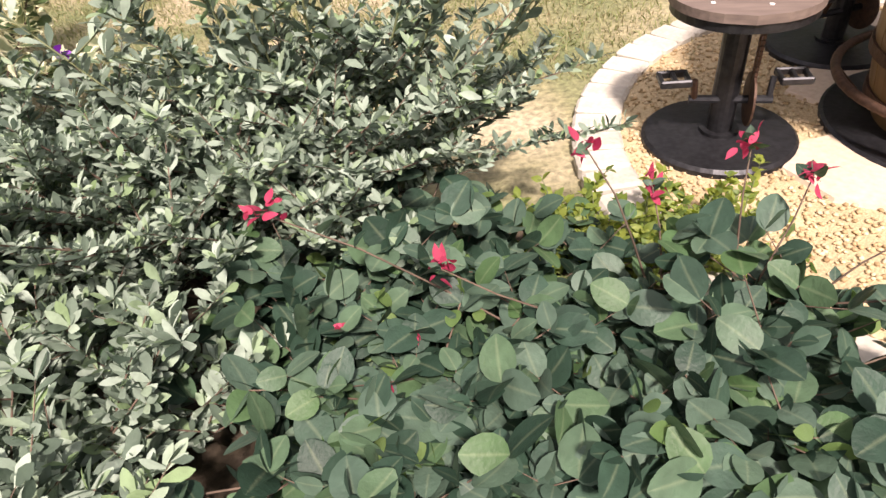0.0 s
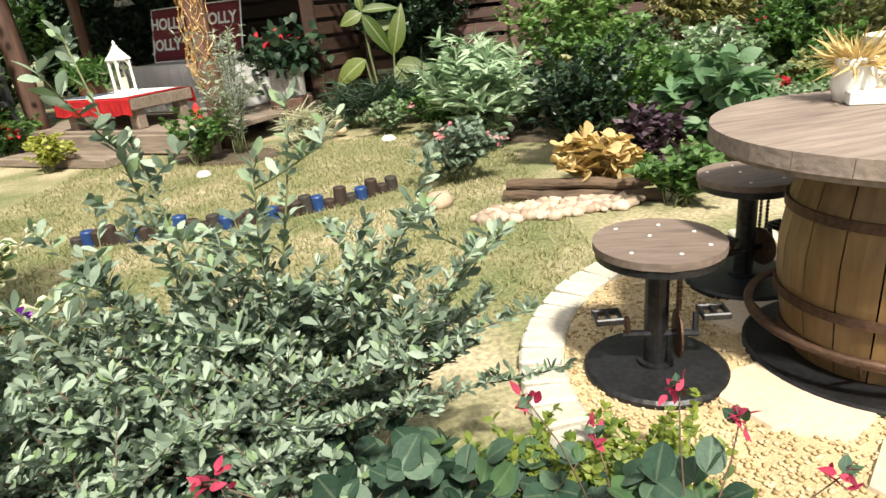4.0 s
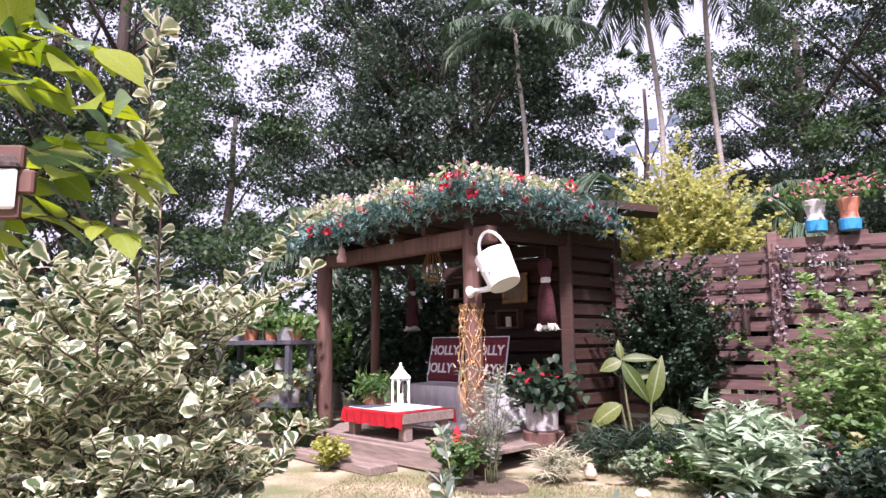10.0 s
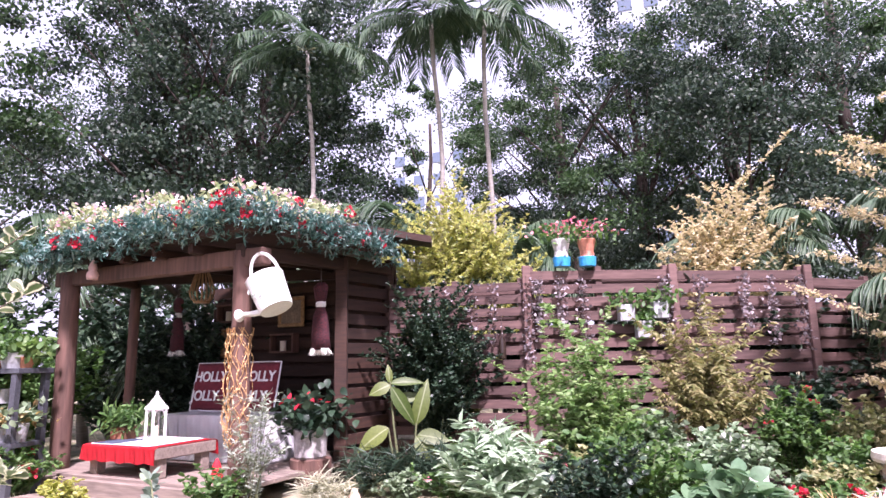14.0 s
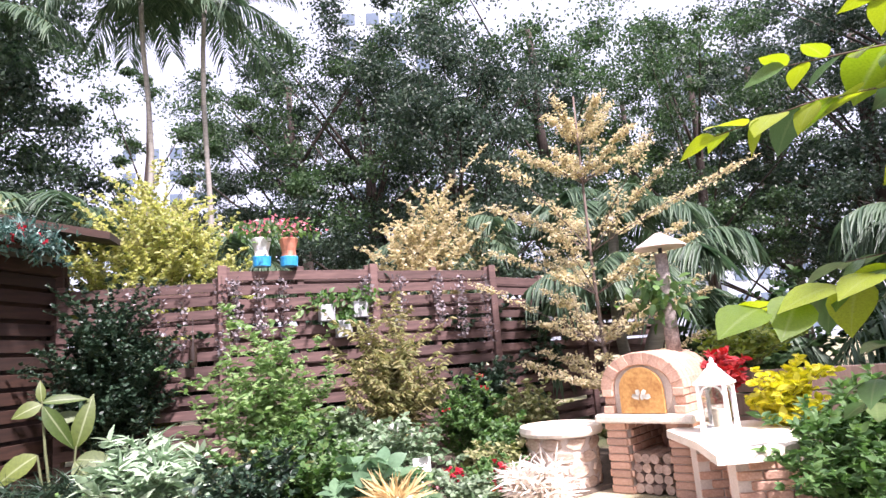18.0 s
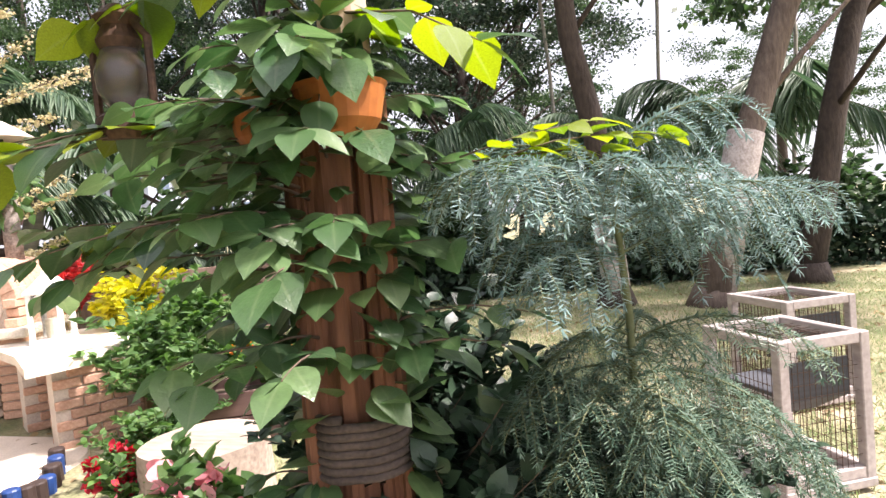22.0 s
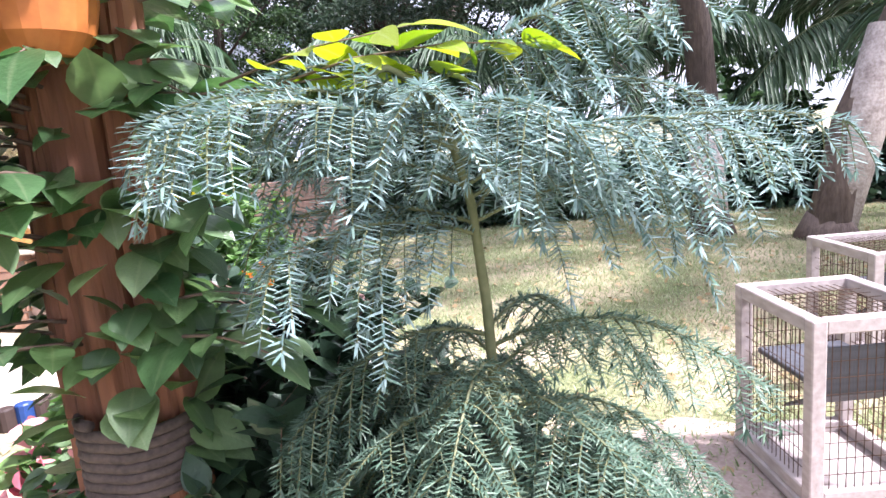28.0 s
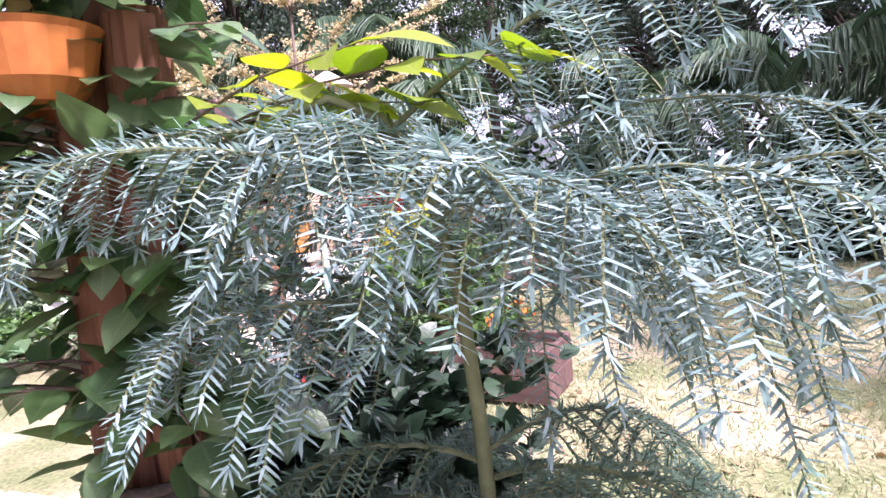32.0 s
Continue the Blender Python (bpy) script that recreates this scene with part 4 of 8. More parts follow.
table = thing("barrel_table", pose(1.94, 3.46, 0.022, 0, 0, 10) @ Matrix.Diagonal((1, 1, 0.93, 1)), "round plank-top table on an old barrel with rusty foot ring", "table")
part("base_plate", turned([(0.37, 0), (0.37, 0.015), (0.36, 0.02)], 48), IRON, table)
for k in range(18):
    a0, a1 = 2 * math.pi * k / 18 + 0.008, 2 * math.pi * (k + 1) / 18 - 0.008
    bm = bmesh.new()
    prof = [(0.235, 0.02), (0.265, 0.12), (0.288, 0.28), (0.29, 0.4), (0.272, 0.55), (0.235, 0.71)]
    rows = []
    for r, z in prof:
        rows.append([bm.verts.new((rr * math.cos(a), rr * math.sin(a), z)) for rr, a in ((r, a0), (r, (a0 + a1) / 2), (r, a1), (r - 0.025, a1), (r - 0.025, a0))])
    for p, q in zip(rows, rows[1:]):
        for i in range(5):
            j = (i + 1) % 5
            bm.faces.new((p[i], p[j], q[j], q[i]))
    part("stave", bm, BARREL, table)
for r, z in ((0.268, 0.1), (0.29, 0.24), (0.28, 0.53), (0.25, 0.66)):
    part("hoop", turned([(r - 0.01, z - 0.014), (r + 0.004, z - 0.016), (r + 0.003, z + 0.016), (r - 0.01, z + 0.014)], 40), RUST, table)
bm = bmesh.new()
tube([(0.36 * math.cos(a), 0.36 * math.sin(a), 0.16) for a in np.linspace(0, 2 * math.pi, 49)], 0.014, n=8, bm=bm)
ring = part("foot_ring", mesh_of(bm, "foot_ring", True), RUST, table)
for k in range(5):
    a = 2 * math.pi * k / 5
    part("spoke", tube([(0.26 * math.cos(a), 0.26 * math.sin(a), 0.05), (0.36 * math.cos(a), 0.36 * math.sin(a), 0.16)], 0.006), RUST, ring)
part("top_underlayer", turned([(0.48, 0.71), (0.48, 0.735)], 48), TABLE, table)
yb = np.linspace(-0.51, 0.51, 9)
for a, b in zip(yb, yb[1:]):
    R = 0.51
    ys = np.linspace(a + 0.0012, b - 0.0012, 7)
    pts = [(math.sqrt(max(0, R * R - y * y)), y) for y in ys] + [(-math.sqrt(max(0, R * R - y * y)), y) for y in ys[::-1]]
    bm = bmesh.new()
    lo = [bm.verts.new((x, y, 0.735)) for x, y in pts]
    hi = [bm.verts.new((x * 0.992, y, 0.785)) for x, y in pts]
    bm.faces.new(hi)
    bm.faces.new(lo[::-1])
    for i in range(len(lo)):
        j = (i + 1) % len(lo)
        bm.faces.new((lo[i], lo[j], hi[j], hi[i]))
    bmesh.ops.remove_doubles(bm, verts=bm.verts, dist=0.0005)
    part("top_board", bm, TABLE, table)
TZ = 0.753
card = thing("open_carton", pose(1.98, 3.68, TZ, 0, 0, -20), "small white folded card box on the barrel table", "box")
part("carton_body", box(0, 0, 0.02, 0.12, 0.05, 0.04, 0.003), WHITE, card)
part("carton_flap", box(0.1, -0.015, 0.012, 0.1, 0.05, 0.024, 0.003), WHITE, card)
cone = thing("pine_cone", pose(2.2, 3.6, TZ), "brown pine cone lying on the barrel table", "pine cone")
pc, pd = [], []
for k in range(90):
    a, z = k * 2.4, k / 90
    r = 0.035 * math.sin(math.pi * (0.15 + 0.8 * z))
    pc.append((r * math.cos(a), r * math.sin(a), 0.01 + 0.075 * z))
    pd.append((math.cos(a), math.sin(a), 0.4))
part("scales", leaves("scales", FAN, pc, pd, 0.022, 1.2, surface("cone_brown", (0.07, 0.04, 0.03), (0.2, 0.13, 0.09), 0.8), roll=0.1), None, cone)
part("core", turned([(0.01, 0.0), (0.03, 0.03), (0.02, 0.07), (0.004, 0.085)], 10), MATS["cone_brown"], cone)
vase = thing("straw_basket", pose(1.98, 3.76, TZ), "white vase with a burst of straw on the table", "vase")
part("vase", turned([(0.05, 0), (0.065, 0.05), (0.055, 0.11), (0.06, 0.13)], 20), WHITE, vase, smooth=True)
d = rng.normal(0, 1, (160, 3)) * [1, 1, 0.4] + [0, 0, 0.9]
part("straw", leaves("straw", STRAP, np.tile([0, 0, 0.1], (160, 1)), d, rng.uniform(0.08, 0.15, 160), 1.2, MATS["straw_leaf"], roll=1), None, vase)

# paver ring, flagstones and loose gravel of the patio
rim_me = mesh_of(box(0, 0, 0, 0.15, 0.094, 0.05, 0.01), "paver")
rim_me.materials.append(PAVER)
pavers = thing("paver_edging", pose(PC[0], PC[1], 0), "ring of pale pavers round the gravel patio", "edging", kind="structure")
for k in range(60):
    a = 2 * math.pi * k / 60
    o = part("paver", rim_me, None, pavers)
    o.matrix_basis = pose(1.04 * math.cos(a), 1.04 * math.sin(a), 0.022 + random.uniform(-0.004, 0.004), random.uniform(-1, 1), random.uniform(-1, 1), math.degrees(a))
flags = thing("flagstone_paving", pose(0, 0, 0), "irregular pink-beige flagstones laid in gravel", "paving", kind="structure")
k = 0
for i in range(-3, 6):
    for j in range(-5, 4):
        cx, cy = PC[0] + 0.05 + i * 0.46 + random.uniform(-0.06, 0.06) + (j % 2) * 0.2, PC[1] - 0.1 + j * 0.42 + random.uniform(-0.06, 0.06)
        r = math.hypot(cx - PC[0], cy - PC[1])
        if (r > 0.78 and not (cx > 1.55 and 1.9 < cy < 3.0 and cx < 3.3)) or (cx < 1.45 and cy > 3.45):
            continue
        bm = bmesh.new()
        n = 7
        top = [(0.23 * random.uniform(0.8, 1.08) * math.cos(2 * math.pi * q / n + k), 0.21 * random.uniform(0.8, 1.08) * math.sin(2 * math.pi * q / n + k)) for q in range(n)]
        a = [bm.verts.new((x, y, 0)) for x, y in top]
        b = [bm.verts.new((x * 1.04, y * 1.04, -0.02)) for x, y in top]
        bm.faces.new(a)
        for q in range(n):
            bm.faces.new((a[q], b[q], b[(q + 1) % n], a[(q + 1) % n]))
        part("flagstone", bm, FLAG, flags).location = (cx, cy, 0.034)
        k += 1


def pebbles(name, c, rx, ry, n, size, mat, label, z=0.02):
    """Loose stones in one mesh."""
    a, r = rng.uniform(0, 2 * np.pi, n), np.sqrt(rng.uniform(0, 1, n))
    P = np.stack([c[0] + rx * r * np.cos(a), c[1] + ry * r * np.sin(a), np.full(n, z)], 1)
    t = (1 + 5 ** 0.5) / 2
    ico = np.array([(-1, t, 0), (1, t, 0), (-1, -t, 0), (1, -t, 0), (0, -1, t), (0, 1, t), (0, -1, -t), (0, 1, -t), (t, 0, -1), (t, 0, 1), (-t, 0, -1), (-t, 0, 1)]) / 1.9
    fc = [(0, 11, 5), (0, 5, 1), (0, 1, 7), (0, 7, 10), (0, 10, 11), (1, 5, 9), (5, 11, 4), (11, 10, 2), (10, 7, 6), (7, 1, 8), (3, 9, 4), (3, 4, 2), (3, 2, 6), (3, 6, 8), (3, 8, 9), (4, 9, 5), (2, 4, 11), (6, 2, 10), (8, 6, 7), (9, 8, 1)]
    d = rng.normal(0, 1, (n, 3)) * [1, 1, 0.15]
    ax = frames(d, roll=0.15) * (size * rng.uniform(0.5, 1.2, n))[:, None, None]
    ax[:, 2] *= 0.6
    ax[:, 0] *= rng.uniform(0.6, 1.1, n)[:, None]
    me = blades(ico, fc, [0.5] * 12, (ax, P), name, mat)
    return tagged(part(name, me, None), label, "stones", kind="stuff")


GRAVEL = leafy("gravel_grain", [(0.3, 0.2, 0.1), (0.46, 0.34, 0.19), (0.62, 0.5, 0.33), (0.36, 0.25, 0.13)], rough=0.85, glow=0.0)
RIVER = leafy("river_stone", [(0.28, 0.2, 0.15), (0.42, 0.32, 0.25), (0.54, 0.44, 0.36), (0.24, 0.18, 0.14)], rough=0.8, glow=0.0)
pebbles("pea_gravel", PC, 0.96, 0.96, 9000, 0.008, GRAVEL, "yellow pea gravel of the patio", 0.026)
pebbles("path_gravel", (2.6, 2.5), 0.95, 0.7, 4000, 0.008, GRAVEL, "yellow pea gravel of the path", 0.024)
pebbles("river_pebbles", (1.38, 5.22), 0.5, 0.13, 170, 0.05, RIVER, "rounded beige pebbles beside a log edge")
ROTLOG = surface("rotten_log", (0.03, 0.02, 0.015), (0.14, 0.09, 0.06), 0.9, 6, 40, 0.9, stretch=(0.2, 1, 1), dist=0.02)
for (dy, z, r, x0, x1) in ((0.0, 0.03, 0.04, 1.12, 2.0), (0.07, 0.04, 0.045, 1.16, 1.9), (0.03, 0.1, 0.035, 1.14, 1.95)):
    tagged(part("edging_log", tube([(x0 + (x1 - x0) * q, 5.52 + dy - 0.3 * q + 0.012 * math.sin(q * 9 + z * 50), z + 0.006 * math.sin(q * 14)) for q in np.linspace(0, 1, 9)], r, r * 0.9, 10, rough=0.14, seed=int(z * 900)), ROTLOG), "dark rotting log edging the flower bed", "log", "edging logs")
stn = tagged(part("round_stone", turned([(0.07, 0), (0.09, 0.04), (0.06, 0.09), (0.01, 0.1)], 12, m=pose(0.72, 5.56, 0), wob=0.08), STONE, smooth=True), "rounded grey-brown stone on the lawn", "stone")
for (x, y, s) in ((0.38, 7.92, 0.07), (-1.2, 7.2, 0.06)):
    tagged(part("white_stone", turned([(s, 0), (s * 1.1, 0.02), (s * 0.6, 0.05), (0.01, 0.055)], 10, m=pose(x, y, 0), wob=0.1), WHITE, smooth=True), "small white stone lying on the lawn", "stone")

# short upright logs across the lawn
k = 0
for f in np.linspace(0, 1, 29):
    x = -1.5 + 1.92 * f
    y = 5.575 + 0.53 * f ** 3
    h = 0.055 + 0.07 * random.random()
    mat = BLUE if k % 4 == 1 else BROWNLOG if k % 4 else surface("tar_log", (0.015, 0.013, 0.012), (0.05, 0.04, 0.035), 0.7)
    o = part("edging_stub", turned([(0.043, -0.03), (0.043, h - 0.008), (0.037, h), (0.005, h + 0.001)], 12), mat)
    o.matrix_world = pose(x, y, 0, random.uniform(-4, 4), random.uniform(-4, 4))
    tagged(o, "short painted log stub set upright in the lawn", "edging", "log stub edging")
    k += 1
for f in np.linspace(0, 1, 13):
    x, y = 3.6 + 0.85 * f, 4.55 - 0.3 * math.sin(f * 3.1)
    h = 0.09 + 0.04 * random.random()
    o = part("edging_stub", turned([(0.043, -0.03), (0.043, h - 0.008), (0.037, h), (0.005, h + 0.001)], 12), BLUE if k % 3 == 1 else BROWNLOG)
    o.matrix_world = pose(x, y, 0, random.uniform(-4, 4), random.uniform(-4, 4))
    tagged(o, "short blue or brown log stub edging the sand", "edging", "log stubs by the sand")
    k += 1

lantern("lantern", pose(5.3, 5.42, 0.585, 0, 0, 25), 0.58, 0.24, "white metal lantern with arched glass on the brick counter")

# ---- things in the hut ----
hx = Matrix.Translation((MX[0], MX[1], 0.25)) @ Matrix(((dv.x, nv.x, 0, 0), (dv.y, nv.y, 0, 0), (0, 0, 1, 0), (0, 0, 0, 1)))  # x to the left along the front, y inwards


def hp(x, y, z, turn=0):
    return hx @ pose(x, y, z, 0, 0, turn)


bench = thing("low_table", hp(1.58, 0.22, 0), "low rustic plank table on block legs on the deck", "table")
part("table_top", box(0, 0, 0.27, 1.2, 0.85, 0.13, 0.012), DECK, bench)
for sx in (-0.5, 0.5):
    for sy in (-0.3, 0.3):
        part("leg", box(sx, sy, 0.105, 0.13, 0.12, 0.21, 0.01), DECK, bench)
cloth = thing("table_runner", hp(1.58, 0.22, 0.337), "red-edged white runner with a navy stripe on the low table", "tablecloth")


def drape(w, d, drop, n=24, wave=0.012, z=0.0):
    bm = bmesh.new()
    rows = []
    ys = [-d / 2 - 0.012 - 0.01, -d / 2 - 0.012, -d / 2 + 0.02] + list(np.linspace(-d / 2 + 0.1, d / 2 - 0.1, 4)) + [d / 2 - 0.02, d / 2 + 0.012, d / 2 + 0.022]
    zs = [-drop, -0.012, 0.004] + [0.006] * 4 + [0.004, -0.012, -drop]
    for y, zz in zip(ys, zs):
        rows.append([bm.verts.new((x, y + (wave * math.sin(x * 40) if zz < -0.05 else 0), z + zz + (0.01 * math.sin(x * 23) if zz < -0.05 else 0.002 * math.sin(9 * x + 5 * y)))) for x in np.linspace(-w / 2, w / 2, n)])
    for a, b in zip(rows, rows[1:]):
        for i in range(n - 1):
            bm.faces.new((a[i], a[i + 1], b[i + 1], b[i]))
    bmesh.ops.solidify(bm, geom=bm.faces[:], thickness=0.004)
    return bm


part("red_border", drape(1.2, 0.86, 0.17), RED, cloth)
part("white_panel", box(0.0, -0.04, 0.0125, 0.95, 0.76, 0.006), CLOTHW, cloth)
part("navy_patch", box(0.27, -0.2, 0.019, 0.34, 0.42, 0.006), NAVY, cloth)
lantern("lantern", hp(1.5, 0.2, 0.353, 10), 0.56, 0.18, "white openwork lantern on the cloth-covered low table")
cr = thing("plant_crate", hp(2.05, 0.2, 0.353), "small wooden crate with a reddish green plant on the low table", "planter")
part("crate", box(0, 0, 0.07, 0.26, 0.16, 0.14, 0.006), CEDAR, cr)
P = rng.normal(0, 1, (260, 3)) * [0.16, 0.1, 0.08] + [0, 0, 0.24]
part("foliage", leaves("foliage", LANCE, P, rng.normal(0, 1, (260, 3)) + [0, 0, 0.3], 0.13, 1.5, L_GREEN), None, cr)
sofa = thing("covered_bench", hp(1.4, 1.3, 0), "bench covered with a white sheet inside the hut", "bench")
part("seat", box(0, 0, 0.28, 1.75, 0.7, 0.56, 0.03), CLOTHW, sofa)
bm = bmesh.new()
n = 150
rows = [[bm.verts.new((x, -0.37 - 0.02 * z + (0.022 * math.sin(x * 34) + 0.008 * math.sin(x * 79)) * (1 - z / 0.62), z)) for x in np.linspace(-0.9, 0.9, n)] for z in (0.02, 0.2, 0.4, 0.55, 0.575)]
rows.append([bm.verts.new((x, 0.33, 0.58)) for x in np.linspace(-0.9, 0.9, n)])
for a, b in zip(rows, rows[1:]):
    for i in range(n - 1):
        bm.faces.new((a[i], a[i + 1], b[i + 1], b[i]))
bmesh.ops.solidify(bm, geom=bm.faces[:], thickness=0.006)
part("sheet", bm, CLOTHW, sofa, "pleated white sheet")


def lettering(txt, m, size, mat, parent):
    cu = bpy.data.curves.new("lettering", "FONT")
    cu.body, cu.size, cu.extrude, cu.offset, cu.align_x = txt, size, 0.003, 0.005, "LEFT"
    tmp = bpy.data.objects.new("tmp", cu)
    scene.collection.objects.link(tmp)
    dg = bpy.context.evaluated_depsgraph_get()
    me = bpy.data.meshes.new_from_object(tmp.evaluated_get(dg))
    bpy.data.objects.remove(tmp)
    me.materials.clear()
    me.materials.append(mat)
    o = part("lettering", me, None, parent)
    o.matrix_basis = m
    return o


def cushion(m, label, words):
    e = thing("cushion", m, label, "cushion")
    bm = bmesh.new()
    n = 14
    S = 0.33
    f, b = [], []
    for j in range(n):
        f.append([]), b.append([])
        for i in range(n):
            x, z = (i / (n - 1) - 0.5) * 2, (j / (n - 1) - 0.5) * 2
            t = 0.075 * (1 - x ** 4) ** 0.5 * (1 - z ** 4) ** 0.5
            f[-1].append(bm.verts.new((x * S, -t, z * S)))
            b[-1].append(bm.verts.new((x * S, t, z * S)))
    for g in (f, b):
        for j in range(n - 1):
            for i in range(n - 1):
                bm.faces.new((g[j][i], g[j][i + 1], g[j + 1][i + 1], g[j + 1][i]))
    bmesh.ops.remove_doubles(bm, verts=bm.verts, dist=0.002)
    part("cover", bm, MAROON, e, smooth=True)
    pp = [(-S, 0, -S), (S, 0, -S), (S, 0, S), (-S, 0, S), (-S, 0, -S)]
    part("piping", tube(pp, 0.012, n=6), CLOTHW, e, "white corded edge")
    for k, (t, zz) in enumerate(words):
        lettering(t, pose(0.26, -0.083, zz, 90) @ Matrix.Diagonal((-1, 1, 1, 1)), 0.19, WHITE, e)
    return e


cushion(hp(2.0, 1.5, 0.91, 0) @ pose(0, 0, 0, -12), "maroon knitted cushion with the white words HOLLY JOLLY", [("HOLLY", 0.06), ("JOLLY", -0.2)])
cushion(hp(1.15, 1.5, 0.91, 0) @ pose(0, 0, 0, -12), "second maroon knitted cushion with white lettering", [("HOLLY", 0.06), ("JOLLY", -0.2)])
# shelves and pictures on the back wall
for (x, z, kind) in ((2.62, 1.88, "shelf"), (2.58, 1.55, "frame"), (1.5, 1.38, "shelf"), (1.42, 1.98, "frame")):
    if kind == "shelf":
        e = thing("wall_shelf", hp(x, 2.4, z), "small open wooden box shelf holding a white candle", "shelf")
        for (bx, bz, sx, sz) in ((0, 0, 0.45, 0.025), (0, 0.26, 0.45, 0.025), (-0.21, 0.13, 0.025, 0.235), (0.21, 0.13, 0.025, 0.235)):
            part("board", box(bx, 0, bz, sx, 0.14, sz), POSTWOOD, e)
        c = tagged(part("candle", turned([(0.045, 0), (0.045, 0.15), (0.01, 0.152)], 14), MATS["wax"]), "cream pillar candle standing on a wall shelf", "candle")
        c.matrix_world = hp(x, 2.38, z + 0.013)
    else:
        e = thing("picture_frame", hp(x, 2.45, z), "ornate gilt-brown picture frame on the hut wall", "picture")
        for (bx, bz, sx, sz) in ((0, -0.2, 0.5, 0.06), (0, 0.2, 0.5, 0.06), (-0.22, 0, 0.06, 0.34), (0.22, 0, 0.06, 0.34)):
            part("moulding", box(bx, 0, bz, sx, 0.04, sz, 0.012), surface("gilt", (0.14, 0.075, 0.03), (0.4, 0.24, 0.1), 0.45, 9, 50, 0.5, 0.3), e)
        part("picture", box(0, 0.01, 0, 0.4, 0.015, 0.36), surface("old_print", (0.08, 0.06, 0.045), (0.3, 0.22, 0.14), 0.6, 9, 40, 0.1), e)
# scarves tied like dresses
PLAID = surface("plaid", (0.01, 0.007, 0.01), (0.11, 0.022, 0.028), 0.9, 30, 70, 0.2, stretch=(1, 1, 1.5))
for (x, y, z) in ((-0.02, 1.3, 1.36), (3.2, 1.9, 1.42)):
    e = thing("hanging_scarf", hp(x, y, z, 0), "plaid knitted scarf with white fringe tied up in the hut", "scarf")
    prof = [(0.135, 0.0), (0.125, 0.2), (0.1, 0.42), (0.05, 0.56), (0.085, 0.66), (0.1, 0.78), (0.05, 0.84)]
    part("scarf", turned(prof, 20, wob=0.12, m=Matrix.Diagonal((1, 0.5, 1, 1))), PLAID, e, smooth=True)
    part("ribbon", turned([(0.065, 0.53), (0.075, 0.56), (0.065, 0.6)], 14, m=Matrix.Diagonal((1, 0.6, 1, 1))), WHITE, e)
    a = np.linspace(0, 2 * np.pi, 70)
    part("fringe", leaves("fringe", STRAP, np.stack([0.132 * np.cos(a), 0.066 * np.sin(a), np.full(70, 0.02)], 1), np.stack([0.2 * np.cos(a), 0.1 * np.sin(a), np.full(70, -1.0)], 1), 0.09, 3, L_WHITE, roll=0.5), None, e)
    part("cord", tube([(0, 0, 0.82), (0, 0, 1.15)], 0.006), ROPE, e)
# woven lamp
lamp = thing("pendant_lamp", hp(1.62, 0.9, 2.02), "teardrop slatted wooden pendant lamp under the hut beams", "lamp")
for k in range(16):
    a = 2 * math.pi * k / 16
    part("rib", tube([(r * math.cos(a), r * math.sin(a), z) for r, z in ((0.09, 0), (0.14, 0.06), (0.16, 0.14), (0.12, 0.28), (0.07, 0.42))], 0.008, n=5), surface("lamp_wood", (0.16, 0.085, 0.04), (0.38, 0.22, 0.1), 0.6), lamp)
for r, z in ((0.09, 0.0), (0.07, 0.42)):
    part("ring", turned([(r, z - 0.01), (r + 0.012, z - 0.01), (r + 0.012, z + 0.01), (r, z + 0.01)], 20), MATS["lamp_wood"], lamp)
part("cord", tube([(0, 0, 0.42), (0, 0, 0.6)], 0.006), IRON, lamp)
# white watering can hung on the middle post
can = thing("watering_can", hp(-0.58, -0.15, 1.74) @ pose(0, 0, 0, 0, 28, 0) @ Matrix.Scale(1.1, 4), "white enamel watering can hanging from the hut post", "watering can")
part("body", turned([(0.15, 0), (0.155, 0.02), (0.175, 0.3), (0.18, 0.34), (0.16, 0.345)], 24), WHITE, can, smooth=False)
bm = bmesh.new()
tube([(0.17 * math.cos(a), 0.02, 0.3 + 0.3 * math.sin(a)) for a in np.linspace(0.1, math.pi - 0.1, 14)], 0.016, n=8, bm=bm)
part("handle", mesh_of(bm, "handle", True), WHITE, can)
part("spout", tube([(0.13, 0, 0.06), (0.25, 0, 0.1), (0.38, 0, 0.17)], 0.035, 0.02, 12), WHITE, can)
part("rose", turned([(0.02, 0), (0.06, 0.05), (0.06, 0.06), (0.0, 0.065)], 18, m=pose(0.37, 0, 0.16, 0, 70, 0)), WHITE, can)
part("painted_sprig", leaves("painted_sprig", OVATE, [(-0.02 + 0.03 * k, -0.168 - 0.0, 0.1 + 0.025 * k) for k in range(5)], [(1, 0, 1), (-1, 0, 1), (1, 0, 0.4), (-1, 0, 0.5), (0, 0, 1)], 0.05, 0.8, plain("faded_green", (0.4, 0.45, 0.4), 0.6), up=np.tile([0, -1.0, 0], (5, 1)), roll=0.02), None, can)
